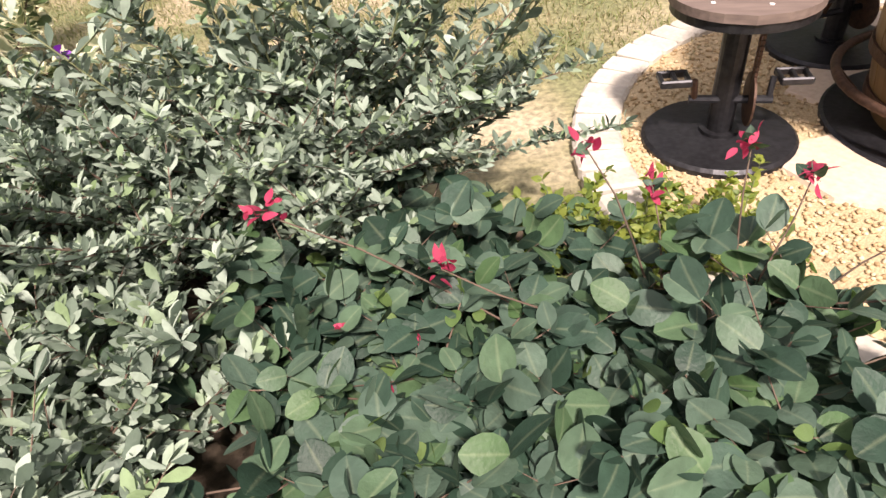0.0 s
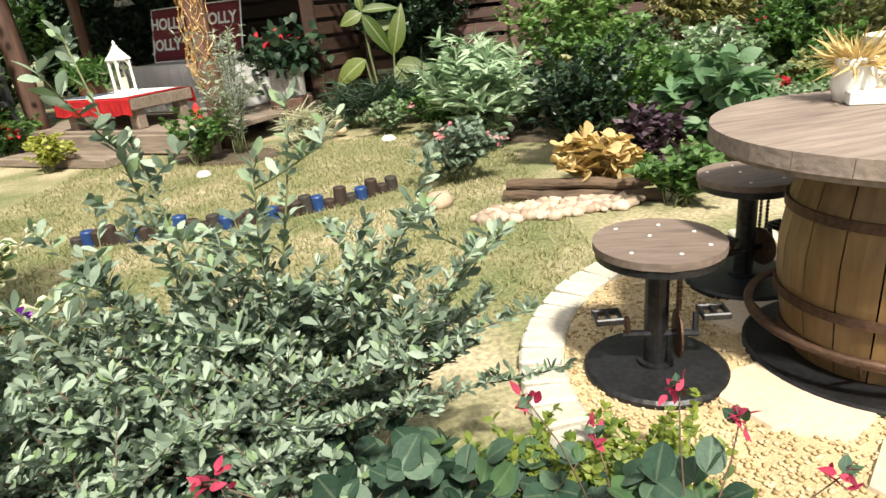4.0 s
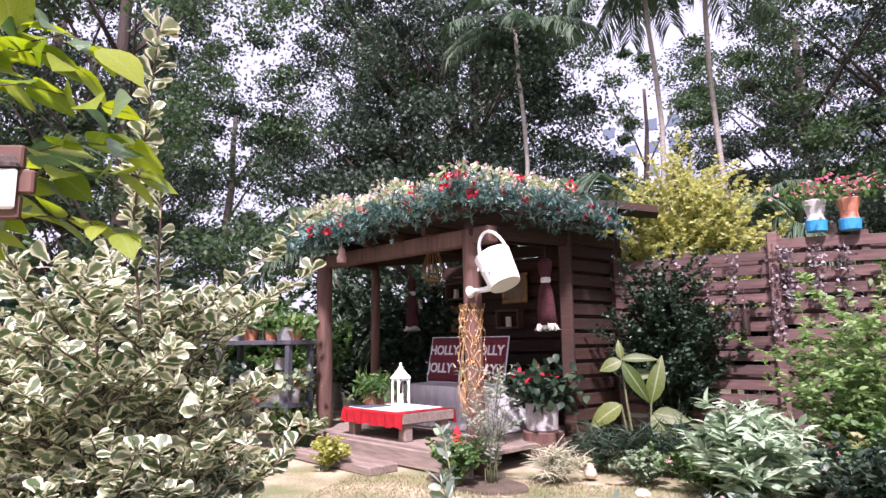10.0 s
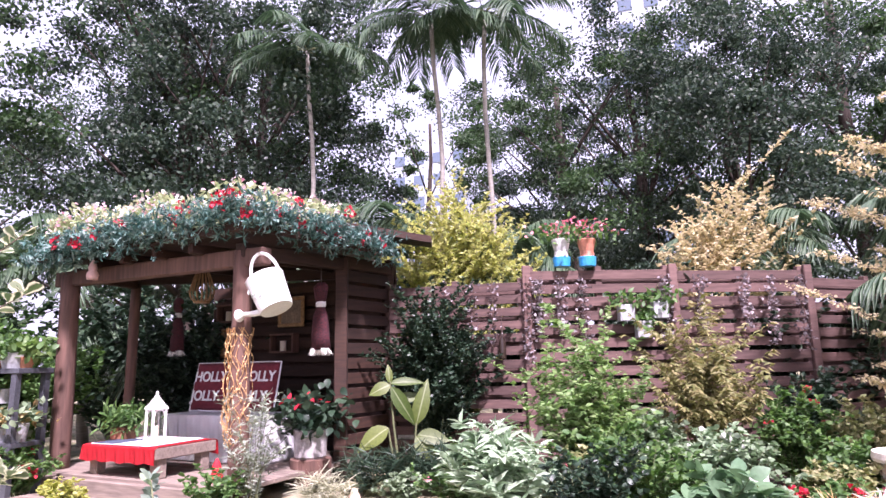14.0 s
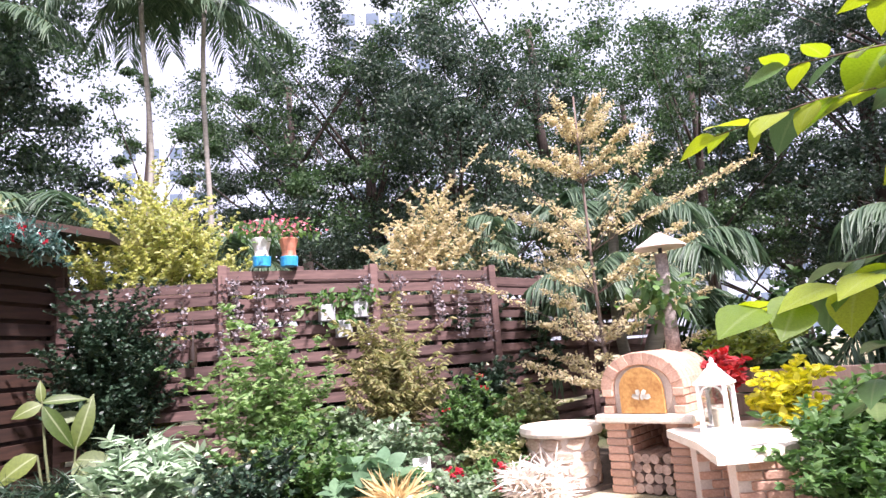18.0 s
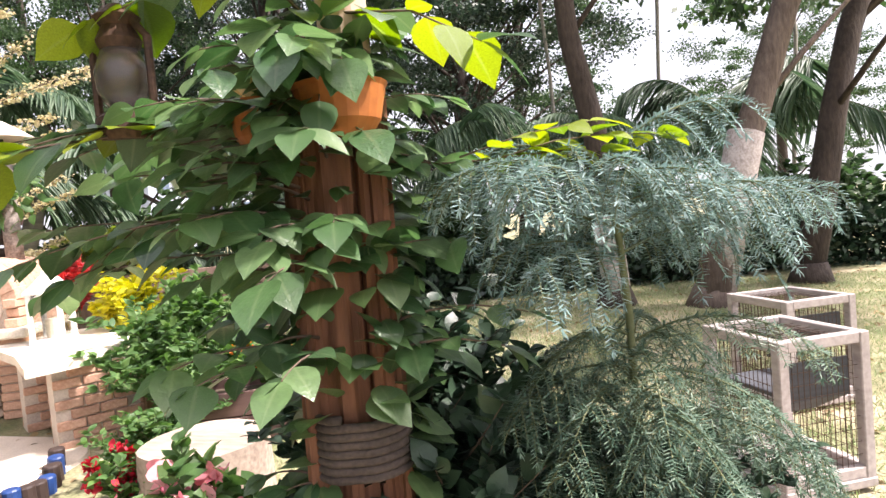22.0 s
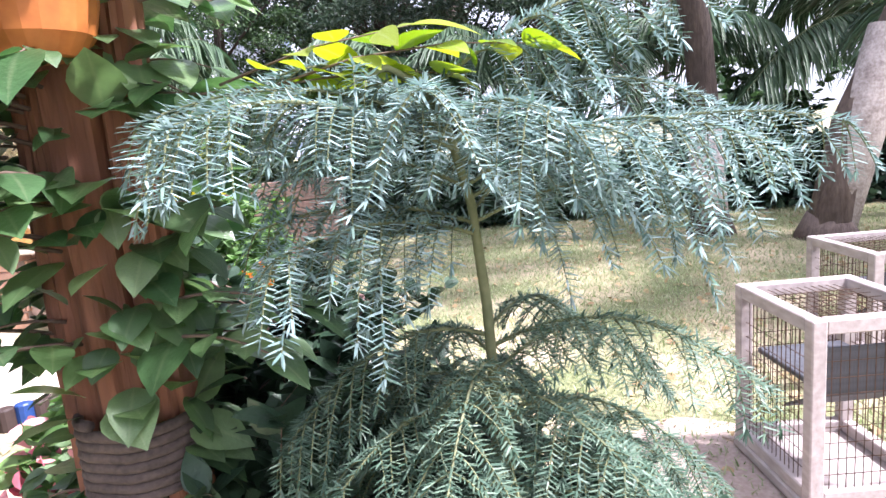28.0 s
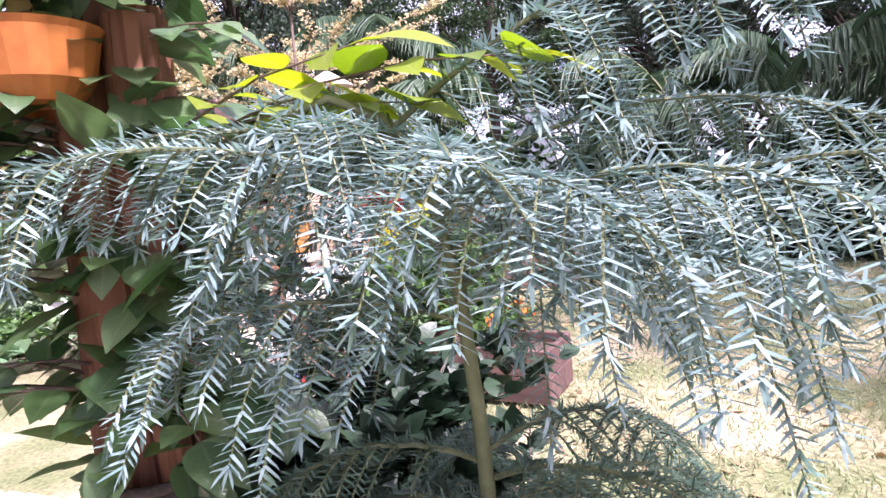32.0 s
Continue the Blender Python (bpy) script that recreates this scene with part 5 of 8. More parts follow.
# bundle of fairy lights hung down the post
COPPER = surface("copper_wire", (0.45, 0.22, 0.07), (0.75, 0.48, 0.22), 0.4, metal=0.4)
BULB = plain("warm_bulb", (0.85, 0.66, 0.34), 0.25)
wires = thing("fairy_lights", hp(0, 0, 0), "tangled copper fairy light wires hanging down the hut post", "fairy lights")
bulb = mesh_of(turned([(0.002, -0.007), (0.006, -0.002), (0.006, 0.003), (0.002, 0.007)], 6), "bulb", True)
bulb.materials.append(BULB)
for k in range(16):
    a0, sw, z0 = random.uniform(-2.7, -0.2), random.uniform(0.3, 1.0), random.uniform(0.25, 0.55)
    line = []
    for z in np.linspace(1.58, z0, 46):
        a = a0 + sw * math.sin(5 * z + k) + 0.25 * math.sin(17 * z + 2 * k)
        rr = 0.112 + 0.022 * math.sin(11 * z + 1.7 * k) ** 2 + 0.03 * (k % 3 == 0)
        line.append((0.02 - 0.03 * z / 1.6 + rr * math.cos(a) * -1 + 0.03, rr * math.sin(a), z))
    part("wire", tube(line, 0.0032, n=4), COPPER, wires)
    for c in line[3::4]:
        o = part("bulb", bulb, None, wires)
        o.matrix_basis = pose(c[0] + random.uniform(-0.012, 0.012), c[1] - 0.006, c[2], random.uniform(0, 90), random.uniform(0, 90))
# potted plants on the deck side
st = tagged(part("log_seat", turned([(0.24, 0), (0.24, 0.3), (0.2, 0.31)], 20, m=hp(-0.05, 1.1, -0.2), wob=0.04), POSTWOOD), "log round standing at the hut corner", "stump")
pt = thing("flower_tub", hp(-0.05, 1.1, 0.11), "white tub of dark-leaved red poinsettia on a log round", "planter")
part("tub", turned([(0.17, 0), (0.185, 0.02), (0.2, 0.3), (0.21, 0.31), (0.21, 0.325), (0.19, 0.33)], 26), surface("aged_tub", (0.28, 0.26, 0.25), (0.5, 0.48, 0.46), 0.6, 5, 40, 0.2), pt)
P = rng.normal(0, 1, (420, 3)) * [0.18, 0.18, 0.12] + [0, 0, 0.5]
part("foliage", leaves("foliage", OVATE, P, rng.normal(0, 1, (420, 3)), 0.12, 1.1, L_DEEP), None, pt)
part("bloom_mass", leaves("bloom_mass", OVATE, rng.normal(0, 1, (24, 3)) * [0.17, 0.17, 0.05] + [0, 0, 0.63], rng.normal(0, 1, (24, 3)) + [0, 0, 0.3], 0.08, 1.1, L_RED), None, pt)
# small santa-like ornaments become plain dressed shapes
for (m, lab, mat) in ((hp(0.28, -0.02, 0.0), "small red cloth doll sitting by the hut post", RED), (hp(2.2, -0.25, 2.24), "small pinkish white ornament hanging from the hut beam", plain("blush_cloth", (0.62, 0.4, 0.36), 0.9))):
    bm = turned([(0.06, 0), (0.07, 0.06), (0.045, 0.11), (0.05, 0.15), (0.035, 0.19), (0.01, 0.24)], 14)
    o = part("ornament", bm, mat, None, smooth=True)
    o.matrix_world = m
    tagged(o, lab, "ornament")

# ---- garland and roof planting ----
gar = thing("garland", pose(0, 0, 0), "frosted green fir garland with red berries along the roof edge", "garland")
G = [(-4.3, 9.6, 2.82), (-3.3, 9.0, 2.9), (-2.2, 8.45, 2.95), (-1.25, 7.95, 3.0), (-0.7, 8.7, 3.0), (-0.1, 9.6, 2.98), (0.25, 9.95, 2.9)]
seg = []
for a, b in zip(G, G[1:]):
    a, b = np.array(a), np.array(b)
    n = int(np.linalg.norm(b - a) * 420)
    f = rng.uniform(0, 1, (n, 1))
    lump = 0.075 * np.sin(f * 17 + a[0] * 3) + 0.05 * np.sin(f * 41 + a[1])
    seg.append(a + (b - a) * f + lump * [0, -0.6, 1] + rng.normal(0, 1, (n, 3)) * [0.085, 0.085, 0.065])
P = np.concatenate(seg)
tuft = np.repeat(P, 7, 0)
D = rng.normal(0, 1, tuft.shape) + np.repeat(rng.normal(0, 1, P.shape) + [0, -0.5, 0.1], 7, 0)
part("fir_foliage", leaves("fir_foliage", NEEDLE, tuft, D, rng.uniform(0.05, 0.1, len(tuft)), 1.6, L_GARLAND), None, gar)
for k in range(26):
    c = P[rng.integers(len(P))] + [0, -0.1, rng.uniform(-0.02, 0.08)]
    part("berry_cluster", leaves("berry_cluster", FAN, c + rng.normal(0, 0.035, (18, 3)), rng.normal(0, 1, (18, 3)), 0.045, 1.2, L_RED, roll=1), None, gar)
roofplants = thing("roof_planting", pose(0, 0, 0), "low yellow-green and pink succulents growing on the hut roof", "roof plants", kind="stuff")
n = 7000
f, g = rng.uniform(0, 1, n), rng.uniform(0, 0.85, n)
A = np.array([-4.2, 9.6]) + f[:, None] * np.array([3.0, -1.5])
B = np.array([-3.7, 11.4]) + f[:, None] * np.array([3.9, 0.0])
XY = A + (B - A) * g[:, None] * 0.8
hz = 2.9 + 0.28 * g + 0.12 + rng.uniform(0, 1, n) ** 1.3 * (0.26 + 0.16 * np.sin(9 * f) ** 2)
part("succulents", leaves("succulents", OVATE, np.c_[XY, hz], rng.normal(0, 1, (n, 3)) + [0, 0, 0.8], 0.075, 0.8, L_SUCC), None, roofplants)
n = 1500
i = rng.integers(0, 7000, n)
part("bloom_mass", leaves("bloom_mass", FAN, np.c_[XY[i], hz[i] + 0.05], rng.normal(0, 1, (n, 3)) + [0, 0, 0.5], 0.05, 1.2, L_BLUSH), None, roofplants)
i = rng.integers(0, 7000, 900)
part("white_blooms", leaves("white_blooms", FAN, np.c_[XY[i], hz[i] + 0.05], rng.normal(0, 1, (900, 3)) + [0, 0, 0.5], 0.05, 1.2, L_WHITE), None, roofplants)

# ---- potting bench ----
pb = thing("potting_bench", pose(-4.55, 9.3, 0, 0, 0, -14), "dark wooden potting bench with two shelves of pots", "bench")
part("bench_top", box(0, 0, 1.43, 1.5, 0.5, 0.06, 0.006), SLATE, pb)
part("lower_shelf", box(0, 0, 0.62, 1.45, 0.46, 0.05), SLATE, pb)
for sx in (-0.68, 0.68):
    for sy in (-0.2, 0.2):
        part("leg", box(sx, sy, 0.7, 0.07, 0.07, 1.4), SLATE, pb)
for k in range(8):
    part("trellis_slat", box(-0.55 + 0.07 * k, 0.05, 1.6, 0.03, 0.02, 0.3), WHITE, pb)
part("trellis_rail", box(-0.3, 0.05, 1.73, 0.62, 0.022, 0.03), WHITE, pb)
for (x, z, r, h, mat, lm, lab) in ((0.2, 1.01, 0.09, 0.14, TERRA, L_GREEN, "terracotta pot with a bright green plant"), (0.5, 1.01, 0.17, 0.17, ZINC, L_GREEN, "grey zinc trough with leafy plants"), (0.0, 1.25, 0.11, 0.16, ZINC, L_GREEN, "pale pot with a bushy plant"), (-0.4, 0.33, 0.13, 0.3, ZINC, L_DEEP, "zinc pail on the lower shelf"), (0.35, 0.33, 0.2, 0.16, ZINC, L_STRAW, "zinc tub with reddish leaves"), (0.38, 0.62, 0.09, 0.16, ZINC, L_GREEN, "hanging pot with a fern"), (-0.2, 1.01, 0.12, 0.15, TERRA, L_PALE, "terracotta pot with pale leaves"), (-0.55, 1.01, 0.13, 0.18, ZINC, L_GREEN, "zinc pot with a leafy herb"), (0.65, 1.01, 0.08, 0.12, TERRA, L_FRESH, "small terracotta pot with fresh shoots"), (0.0, 0.33, 0.12, 0.18, TERRA, L_DEEP, "dark-leaved plant in a clay pot"), (0.62, 0.33, 0.11, 0.2, ZINC, L_PALE, "grey pail with a pale plant")):
    e = thing("potted_plant", pb.matrix_world @ pose(x, -0.05, z + (0.45 if z > 0.5 else 0.315)), lab + " on the potting bench", "potted plant", "pots on the potting bench")
    part("pot", turned([(r * 0.75, 0), (r, h), (r * 1.05, h), (r * 0.9, h + 0.005)], 18), mat, e)
    nl = 150
    part("foliage", leaves("foliage", OVATE, rng.normal(0, 1, (nl, 3)) * [r, r, 0.06] + [0, 0, h + 0.08], rng.normal(0, 1, (nl, 3)) + [0, 0, 0.5], 0.09, 1, lm), None, e)

# ---- vine post, beam, hanging things ----
VP = (3.02, 1.95)
VLEAF = shape([(0, 0.01), (0.05, 0.09), (0.14, 0.19), (0.28, 0.265), (0.45, 0.28), (0.62, 0.235), (0.78, 0.15), (0.91, 0.06), (1, 0.004)], 0.14, 0.26)
vpost = thing("vine_post", pose(VP[0], VP[1], 0), "split reddish cedar post bound with dark rope", "post")


def ridged(pts, r, seed, n=26):
    """A split, deeply grooved trunk."""
    bm = bmesh.new()
    rnd = random.Random(seed)
    ridge = [1 + rnd.uniform(-0.2, 0.1) * (k % 2) + rnd.uniform(-0.06, 0.06) for k in range(n)]
    rings = []
    for i, p in enumerate(pts):
        rings.append([bm.verts.new((p[0] + r * ridge[k] * (1 + 0.04 * math.sin(i * 1.7 + k * 2.3)) * math.cos(2 * math.pi * k / n), p[1] + r * ridge[k] * math.sin(2 * math.pi * k / n), p[2])) for k in range(n)])
    for a, c in zip(rings, rings[1:]):
        for k in range(n):
            bm.faces.new((a[k], a[(k + 1) % n], c[(k + 1) % n], c[k]))
    bm.faces.new(rings[0][::-1])
    bm.faces.new(rings[-1])
    return bm


for k, (dx, dy, r, top) in enumerate(((0.0, 0.0, 0.056, 1.62), (0.045, -0.082, 0.04, 1.56), (-0.03, 0.075, 0.034, 1.4), (0.075, 0.01, 0.04, 1.6))):
    part("split_trunk", ridged([(dx + 0.01 * math.sin(z * 3 + k), dy + 0.012 * math.sin(z * 2.1 + k), z) for z in np.linspace(-0.05, top, 22)], r, k), CEDAR, vpost)
part("peeled_top", tube([(0.01, -0.06, 1.62), (0.02, -0.05, 2.2), (0.0, 0.0, 2.9)], 0.058, 0.05, 14, rough=0.04, seed=4), surface("peeled_wood", (0.34, 0.23, 0.16), (0.58, 0.43, 0.32), 0.75, 3, 30, 0.3, stretch=(1, 1, 0.15)), vpost, "pale peeled upper length of the post")
bm = bmesh.new()
tube([((0.105 + 0.004 * math.sin(a * 7)) * math.cos(a) + 0.02, (0.115 + 0.003 * math.sin(a * 5)) * math.sin(a) - 0.01, 0.68 + 0.0095 * a / math.pi) for a in np.linspace(0, 2 * math.pi * 7.5, 200)], 0.0105, n=7, bm=bm)
part("rope_binding", mesh_of(bm, "rope", True), ROPE, vpost, "dark coiled rope binding")
arbor = thing("arbor_beam", pose(0, 0, 0), "peeled log beams lashed across the top of a rustic arbor", "arbor")
part("log_beam", tube([(2.93, 2.45, 2.0), (2.95, 2.3, 1.985), (2.97, 2.14, 1.97), (2.99, 1.99, 1.955)], 0.048, 0.042, 16, rough=0.07, seed=3), WOOD, arbor, smooth=True)
part("log_beam", tube([(3.0, 2.06, 1.955), (3.06, 1.9, 1.93), (3.11, 1.74, 1.895)], 0.022, 0.018, 12, rough=0.07, seed=6), WOOD, arbor, smooth=True)
hl = thing("oil_lantern", pose(2.88, 2.36, 1.47), "rusty brown hurricane lantern hanging from the arbor beam", "lantern")
part("tank", turned([(0.06, 0), (0.068, 0.02), (0.064, 0.05), (0.032, 0.07)], 20), RUST, hl)
part("chimney_glass", turned([(0.032, 0.07), (0.055, 0.11), (0.058, 0.15), (0.04, 0.2)], 20), plain("smoky_glass", (0.16, 0.13, 0.11), 0.2, trans=0.6), hl, smooth=True)
part("cap", turned([(0.04, 0.2), (0.048, 0.22), (0.034, 0.25), (0.05, 0.27), (0.015, 0.3)], 20), RUST, hl)
for s in (-1, 1):
    part("side_tube", tube([(0, s * 0.05, 0.03), (0, s * 0.075, 0.07), (0, s * 0.075, 0.22), (0, s * 0.03, 0.27)], 0.009), RUST, hl)
part("bail", tube([(0, 0, 0.29), (0.01, 0, 0.4), (0.0, 0.0, 0.49)], 0.007), ZINC, hl)
for (x, y, z, r) in ((2.925, 1.865, 1.425, 0.095), (2.955, 2.06, 1.42, 0.08)):
    e = thing("orange_pot", pose(x, y, z), "orange half-round wall pot fixed to the cedar post", "pot", "orange pots on the post")
    part("pot", turned([(r * 0.62, 0), (r * 0.85, 0.03), (r, 0.095), (r * 1.06, 0.105), (r * 0.9, 0.107)], 22), ORANGE, e, smooth=False)
    n = 8
    part("dry_foliage", leaves("dry_foliage", VLEAF, np.tile([0, 0, 0.1], (n, 1)), rng.normal(0, 0.6, (n, 3)) + [-0.2, 0.4, 0.35], 0.07, 1.0, L_STRAW), None, e)


def spaced(lines, step, droop=0.2):
    """Leaves that stand in turn on both sides of each shoot, face up."""
    P, D = [], []
    for l in lines:
        l = np.asarray(l, float)
        seg = np.diff(l, axis=0)
        ln = np.linalg.norm(seg, axis=1)
        c = np.r_[0, np.cumsum(ln)]
        q = np.arange(step * rng.uniform(0.6, 1.4), c[-1], step)
        i = np.clip(np.searchsorted(c, q) - 1, 0, len(seg) - 1)
        p = l[i] + seg[i] * ((q - c[i]) / ln[i])[:, None]
        t = seg[i] / ln[i][:, None]
        w = np.cross(t, [0, 0, 1.0]) + rng.normal(0, 0.12, t.shape)
        s = np.where(np.arange(len(q)) % 2, 1.0, -1.0)[:, None]
        P += [p, l[-1:]]
        D += [w * s + t * 0.75 + rng.normal(0, 0.28, t.shape) - [0, 0, droop], (seg[-1:] / ln[-1]) - [[0, 0, 0.1]]]
    return np.concatenate(P), np.concatenate(D)


def vine(name, label, base, lines, size, mat, step, npick=120, stem_r=0.004, roll=0.22, mat2=None, droop=0.2, hug=()):
    """A climber: shoots with leaves in two rows, and others (hug) pressed to the post; the nearest leaves are single pieces."""
    e = thing(name, pose(*base), label, "vine")
    b = np.array(base, float)
    lines = [np.array(l, float) - b for l in lines]
    part("branchwork", stems_mesh([(l, 1.0) for l in lines], stem_r, STEMB), None, e)
    P, D = spaced(lines, step, droop)
    for (p, d) in hug:
        P, D = np.r_[P, np.asarray(p) - b], np.r_[D, d]
    S = size * rng.uniform(0.55, 1.2, len(P))
    me = leaves("leaf", VLEAF, [(0, 0, 0)], [(0, 1, 0)], 1.0, 1.0, mat, roll=0.0)
    me2 = leaves("leaf", VLEAF, [(0, 0, 0)], [(0, 1, 0)], 1.0, 1.0, mat2, roll=0.0) if mat2 else me
    order = rng.permutation(len(P))
    AX = frames(D, None, roll)
    for k in order[:npick]:
        o = part("leaf", me2 if mat2 and rng.random() < 0.25 else me, None, e)
        M = Matrix([[*(AX[k][c][r] for c in range(3)), P[k][r]] for r in range(3)] + [[0, 0, 0, 1]])
        w = rng.uniform(1.1, 1.5)
        o.matrix_basis = M @ Matrix.Diagonal((S[k] * w, S[k], S[k], 1))
    rest = order[npick:]
    if len(rest):
        part("foliage", leaves("foliage", VLEAF, P[rest], D[rest], S[rest], 1.3, mat, roll=roll), None, e)
    return e


def shoot(p, a, L, rise, sag, n=7):
    q = np.linspace(0, 1, n)[:, None]
    return np.array([p]) + q * L * np.array([[math.cos(a), math.sin(a), rise]]) - q ** 2 * L * np.array([[0, 0, sag]])


lines = []
for k in range(40):  # shoots over the lawn side, thick above the rope
    z0 = 0.92 + 0.6 * rng.random() ** 0.8
    a = rng.choice([rng.uniform(1.5, 3.5), rng.uniform(2.4, 3.7), rng.uniform(4.6, 5.6)], p=[0.5, 0.3, 0.2])
    lines.append(shoot((VP[0] + 0.07 * math.cos(a), VP[1] + 0.09 * math.sin(a), z0), a, rng.uniform(0.12, 0.34), 0.4, 0.35))
for k in range(10):  # longer ones along the bed
    z0 = rng.uniform(1.15, 1.55)
    lines.append(shoot((2.96, 2.07, z0), rng.uniform(1.2, 2.1), rng.uniform(0.3, 0.75), rng.uniform(0, 0.3), rng.uniform(0.1, 0.4)))
for k in range(11):  # crown of shoots round the pots
    a = rng.uniform(1.2, 5.8)
    lines.append(shoot((VP[0] + 0.06 * math.cos(a), VP[1] + 0.07 * math.sin(a), rng.uniform(1.42, 1.72)), a, rng.uniform(0.12, 0.32), 0.3, 0.35))
for k in range(5):  # shoots that hang over the pots
    a = rng.uniform(2.9, 4.4)
    lines.append(shoot((VP[0] + 0.1 * math.cos(a), VP[1] + 0.12 * math.sin(a), rng.uniform(1.5, 1.62)), a, rng.uniform(0.1, 0.22), 0.35, 0.6))
for k in range(14):  # low ones at the foot on the bed side
    a = rng.uniform(1.7, 3.0)
    lines.append(shoot((VP[0] + 0.06 * math.cos(a), VP[1] + 0.09 * math.sin(a), rng.uniform(0.2, 0.75)), a, rng.uniform(0.08, 0.22), 0.5, 0.4))
for k in range(16):  # shaded shoots behind the post
    z0 = rng.uniform(0.35, 1.4)
    lines.append(shoot((3.06, 1.93, z0), rng.uniform(-1.7, 0.6), rng.uniform(0.1, 0.26), 0.3, 0.4))
lines.append(np.array([[3.02, 1.85, 1.38], [3.06, 1.7, 1.36], [3.1, 1.58, 1.36]]))
for k in range(3):
    lines.append(shoot((2.95, 2.04, rng.uniform(0.35, 0.75)), rng.uniform(1.6, 3.2), rng.uniform(0.1, 0.2), 0.4, 0.3))
n = 400
ha = rng.choice([1, 1, 0], n) * np.where(rng.random(n) < 0.3, rng.uniform(3.4, 4.7, n), rng.uniform(1.2, 3.4, n))
ha = np.where(ha == 0, rng.uniform(4.7, 6.6, n), ha)
hz = np.where((ha > 3.4) & (ha < 4.7), rng.uniform(0.85, 1.7, n), rng.uniform(0.15, 1.7, n))
hp_ = np.stack([VP[0] + 0.02 + 0.1 * np.cos(ha), VP[1] + 0.12 * np.sin(ha), hz], 1)
hd_ = np.stack([np.cos(ha) * 0.8, np.sin(ha) * 0.8, rng.uniform(-0.5, 0.4, n)], 1) + rng.normal(0, 0.35, (n, 3))
vine("climbing_vine", "broad-leaved green climber covering the cedar post", (VP[0], VP[1], 0), lines, 0.102, L_VINE, 0.042, 290, hug=[(hp_, hd_)])
# runner reaching out beside the post; its sunlight is in the leaf colour
lines = [np.array([[3.1, 1.58, 1.36], [3.15, 1.46, 1.39], [3.22, 1.33, 1.4], [3.29, 1.22, 1.39]]), np.array([[3.1, 1.58, 1.36], [3.17, 1.44, 1.37], [3.23, 1.36, 1.36]]), np.array([[3.07, 1.66, 1.37], [3.12, 1.52, 1.41], [3.19, 1.38, 1.43]])]
vine("vine_runner", "yellow-green runner of the climber, coloured as sunlit", (3.1, 1.58, 1.36), lines, 0.088, L_VINE_LIT, 0.032, 60, stem_r=0.0025, droop=0.05, roll=0.3)
lines = [np.array([[3.0, 2.2, 1.85], [2.85, 2.4, 1.88], [2.7, 2.56, 1.88], [2.52, 2.72, 1.83]]), np.array([[2.95, 2.25, 1.95], [2.8, 2.45, 1.98], [2.66, 2.6, 1.98]]),
         np.array([[2.95, 2.2, 1.5], [2.75, 2.45, 1.46], [2.53, 2.69, 1.39]]), np.array([[2.95, 2.0, 1.9], [2.9, 2.2, 1.8], [2.84, 2.42, 1.72]]), np.array([[2.97, 1.98, 1.8], [2.9, 1.9, 1.76], [2.83, 1.76, 1.73]]),
         np.array([[2.98, 1.9, 1.7], [3.0, 1.72, 1.68], [3.03, 1.58, 1.6]]), np.array([[2.9, 2.1, 1.98], [2.8, 2.2, 2.05], [2.7, 2.36, 2.06]])]
vine("arbor_vine", "yellow-green climber leaves hanging from the arbor, coloured as backlit", (3.0, 2.2, 1.9), lines, 0.14, L_VINE_LIT, 0.042, 110, stem_r=0.004, mat2=L_VINE)

# arbor upright at the other side, with a plank sign and the same climber
lp = thing("side_post", pose(-1.17, 2.5, 0), "rough timber post with a small carved bird on top", "post")
part("post", box(0, 0, 1.0, 0.11, 0.11, 2.0, 0.012), CEDAR, lp)
part("carved_bird", turned([(0.01, 0), (0.05, 0.04), (0.06, 0.09), (0.03, 0.14), (0.005, 0.17)], 12, m=pose(0, 0, 2.0) @ pose(0, 0, 0, 25)), plain("bird_paint", (0.4, 0.36, 0.34), 0.6), lp)
sg = thing("plank_sign", pose(-0.83, 2.57, 1.71, 0, 0, 20), "reddish plank sign with a pale bearded figure cut-out", "sign")
part("plank", box(-0.01, 0, 0.075, 0.1, 0.018, 0.05, 0.004), POSTWOOD, sg)
part("plank", box(0.0, 0, 0.022, 0.13, 0.018, 0.05, 0.004), POSTWOOD, sg)
part("plank", box(-0.01, 0, -0.031, 0.1, 0.018, 0.05, 0.004), POSTWOOD, sg)
part("hanger", box(-0.14, 0.02, 0.02, 0.2, 0.015, 0.02), CEDAR, sg)
part("cutout", box(0.012, -0.016, 0.005, 0.05, 0.012, 0.085, 0.005), WHITE, sg, "pale bearded cut-out")
part("cap_brim", turned([(0.028, 0), (0.03, 0.008), (0.02, 0.022), (0.008, 0.026)], 12, m=pose(0.012, -0.018, 0.05) @ Matrix.Diagonal((1, 0.35, 1, 1))), ROPE, sg)
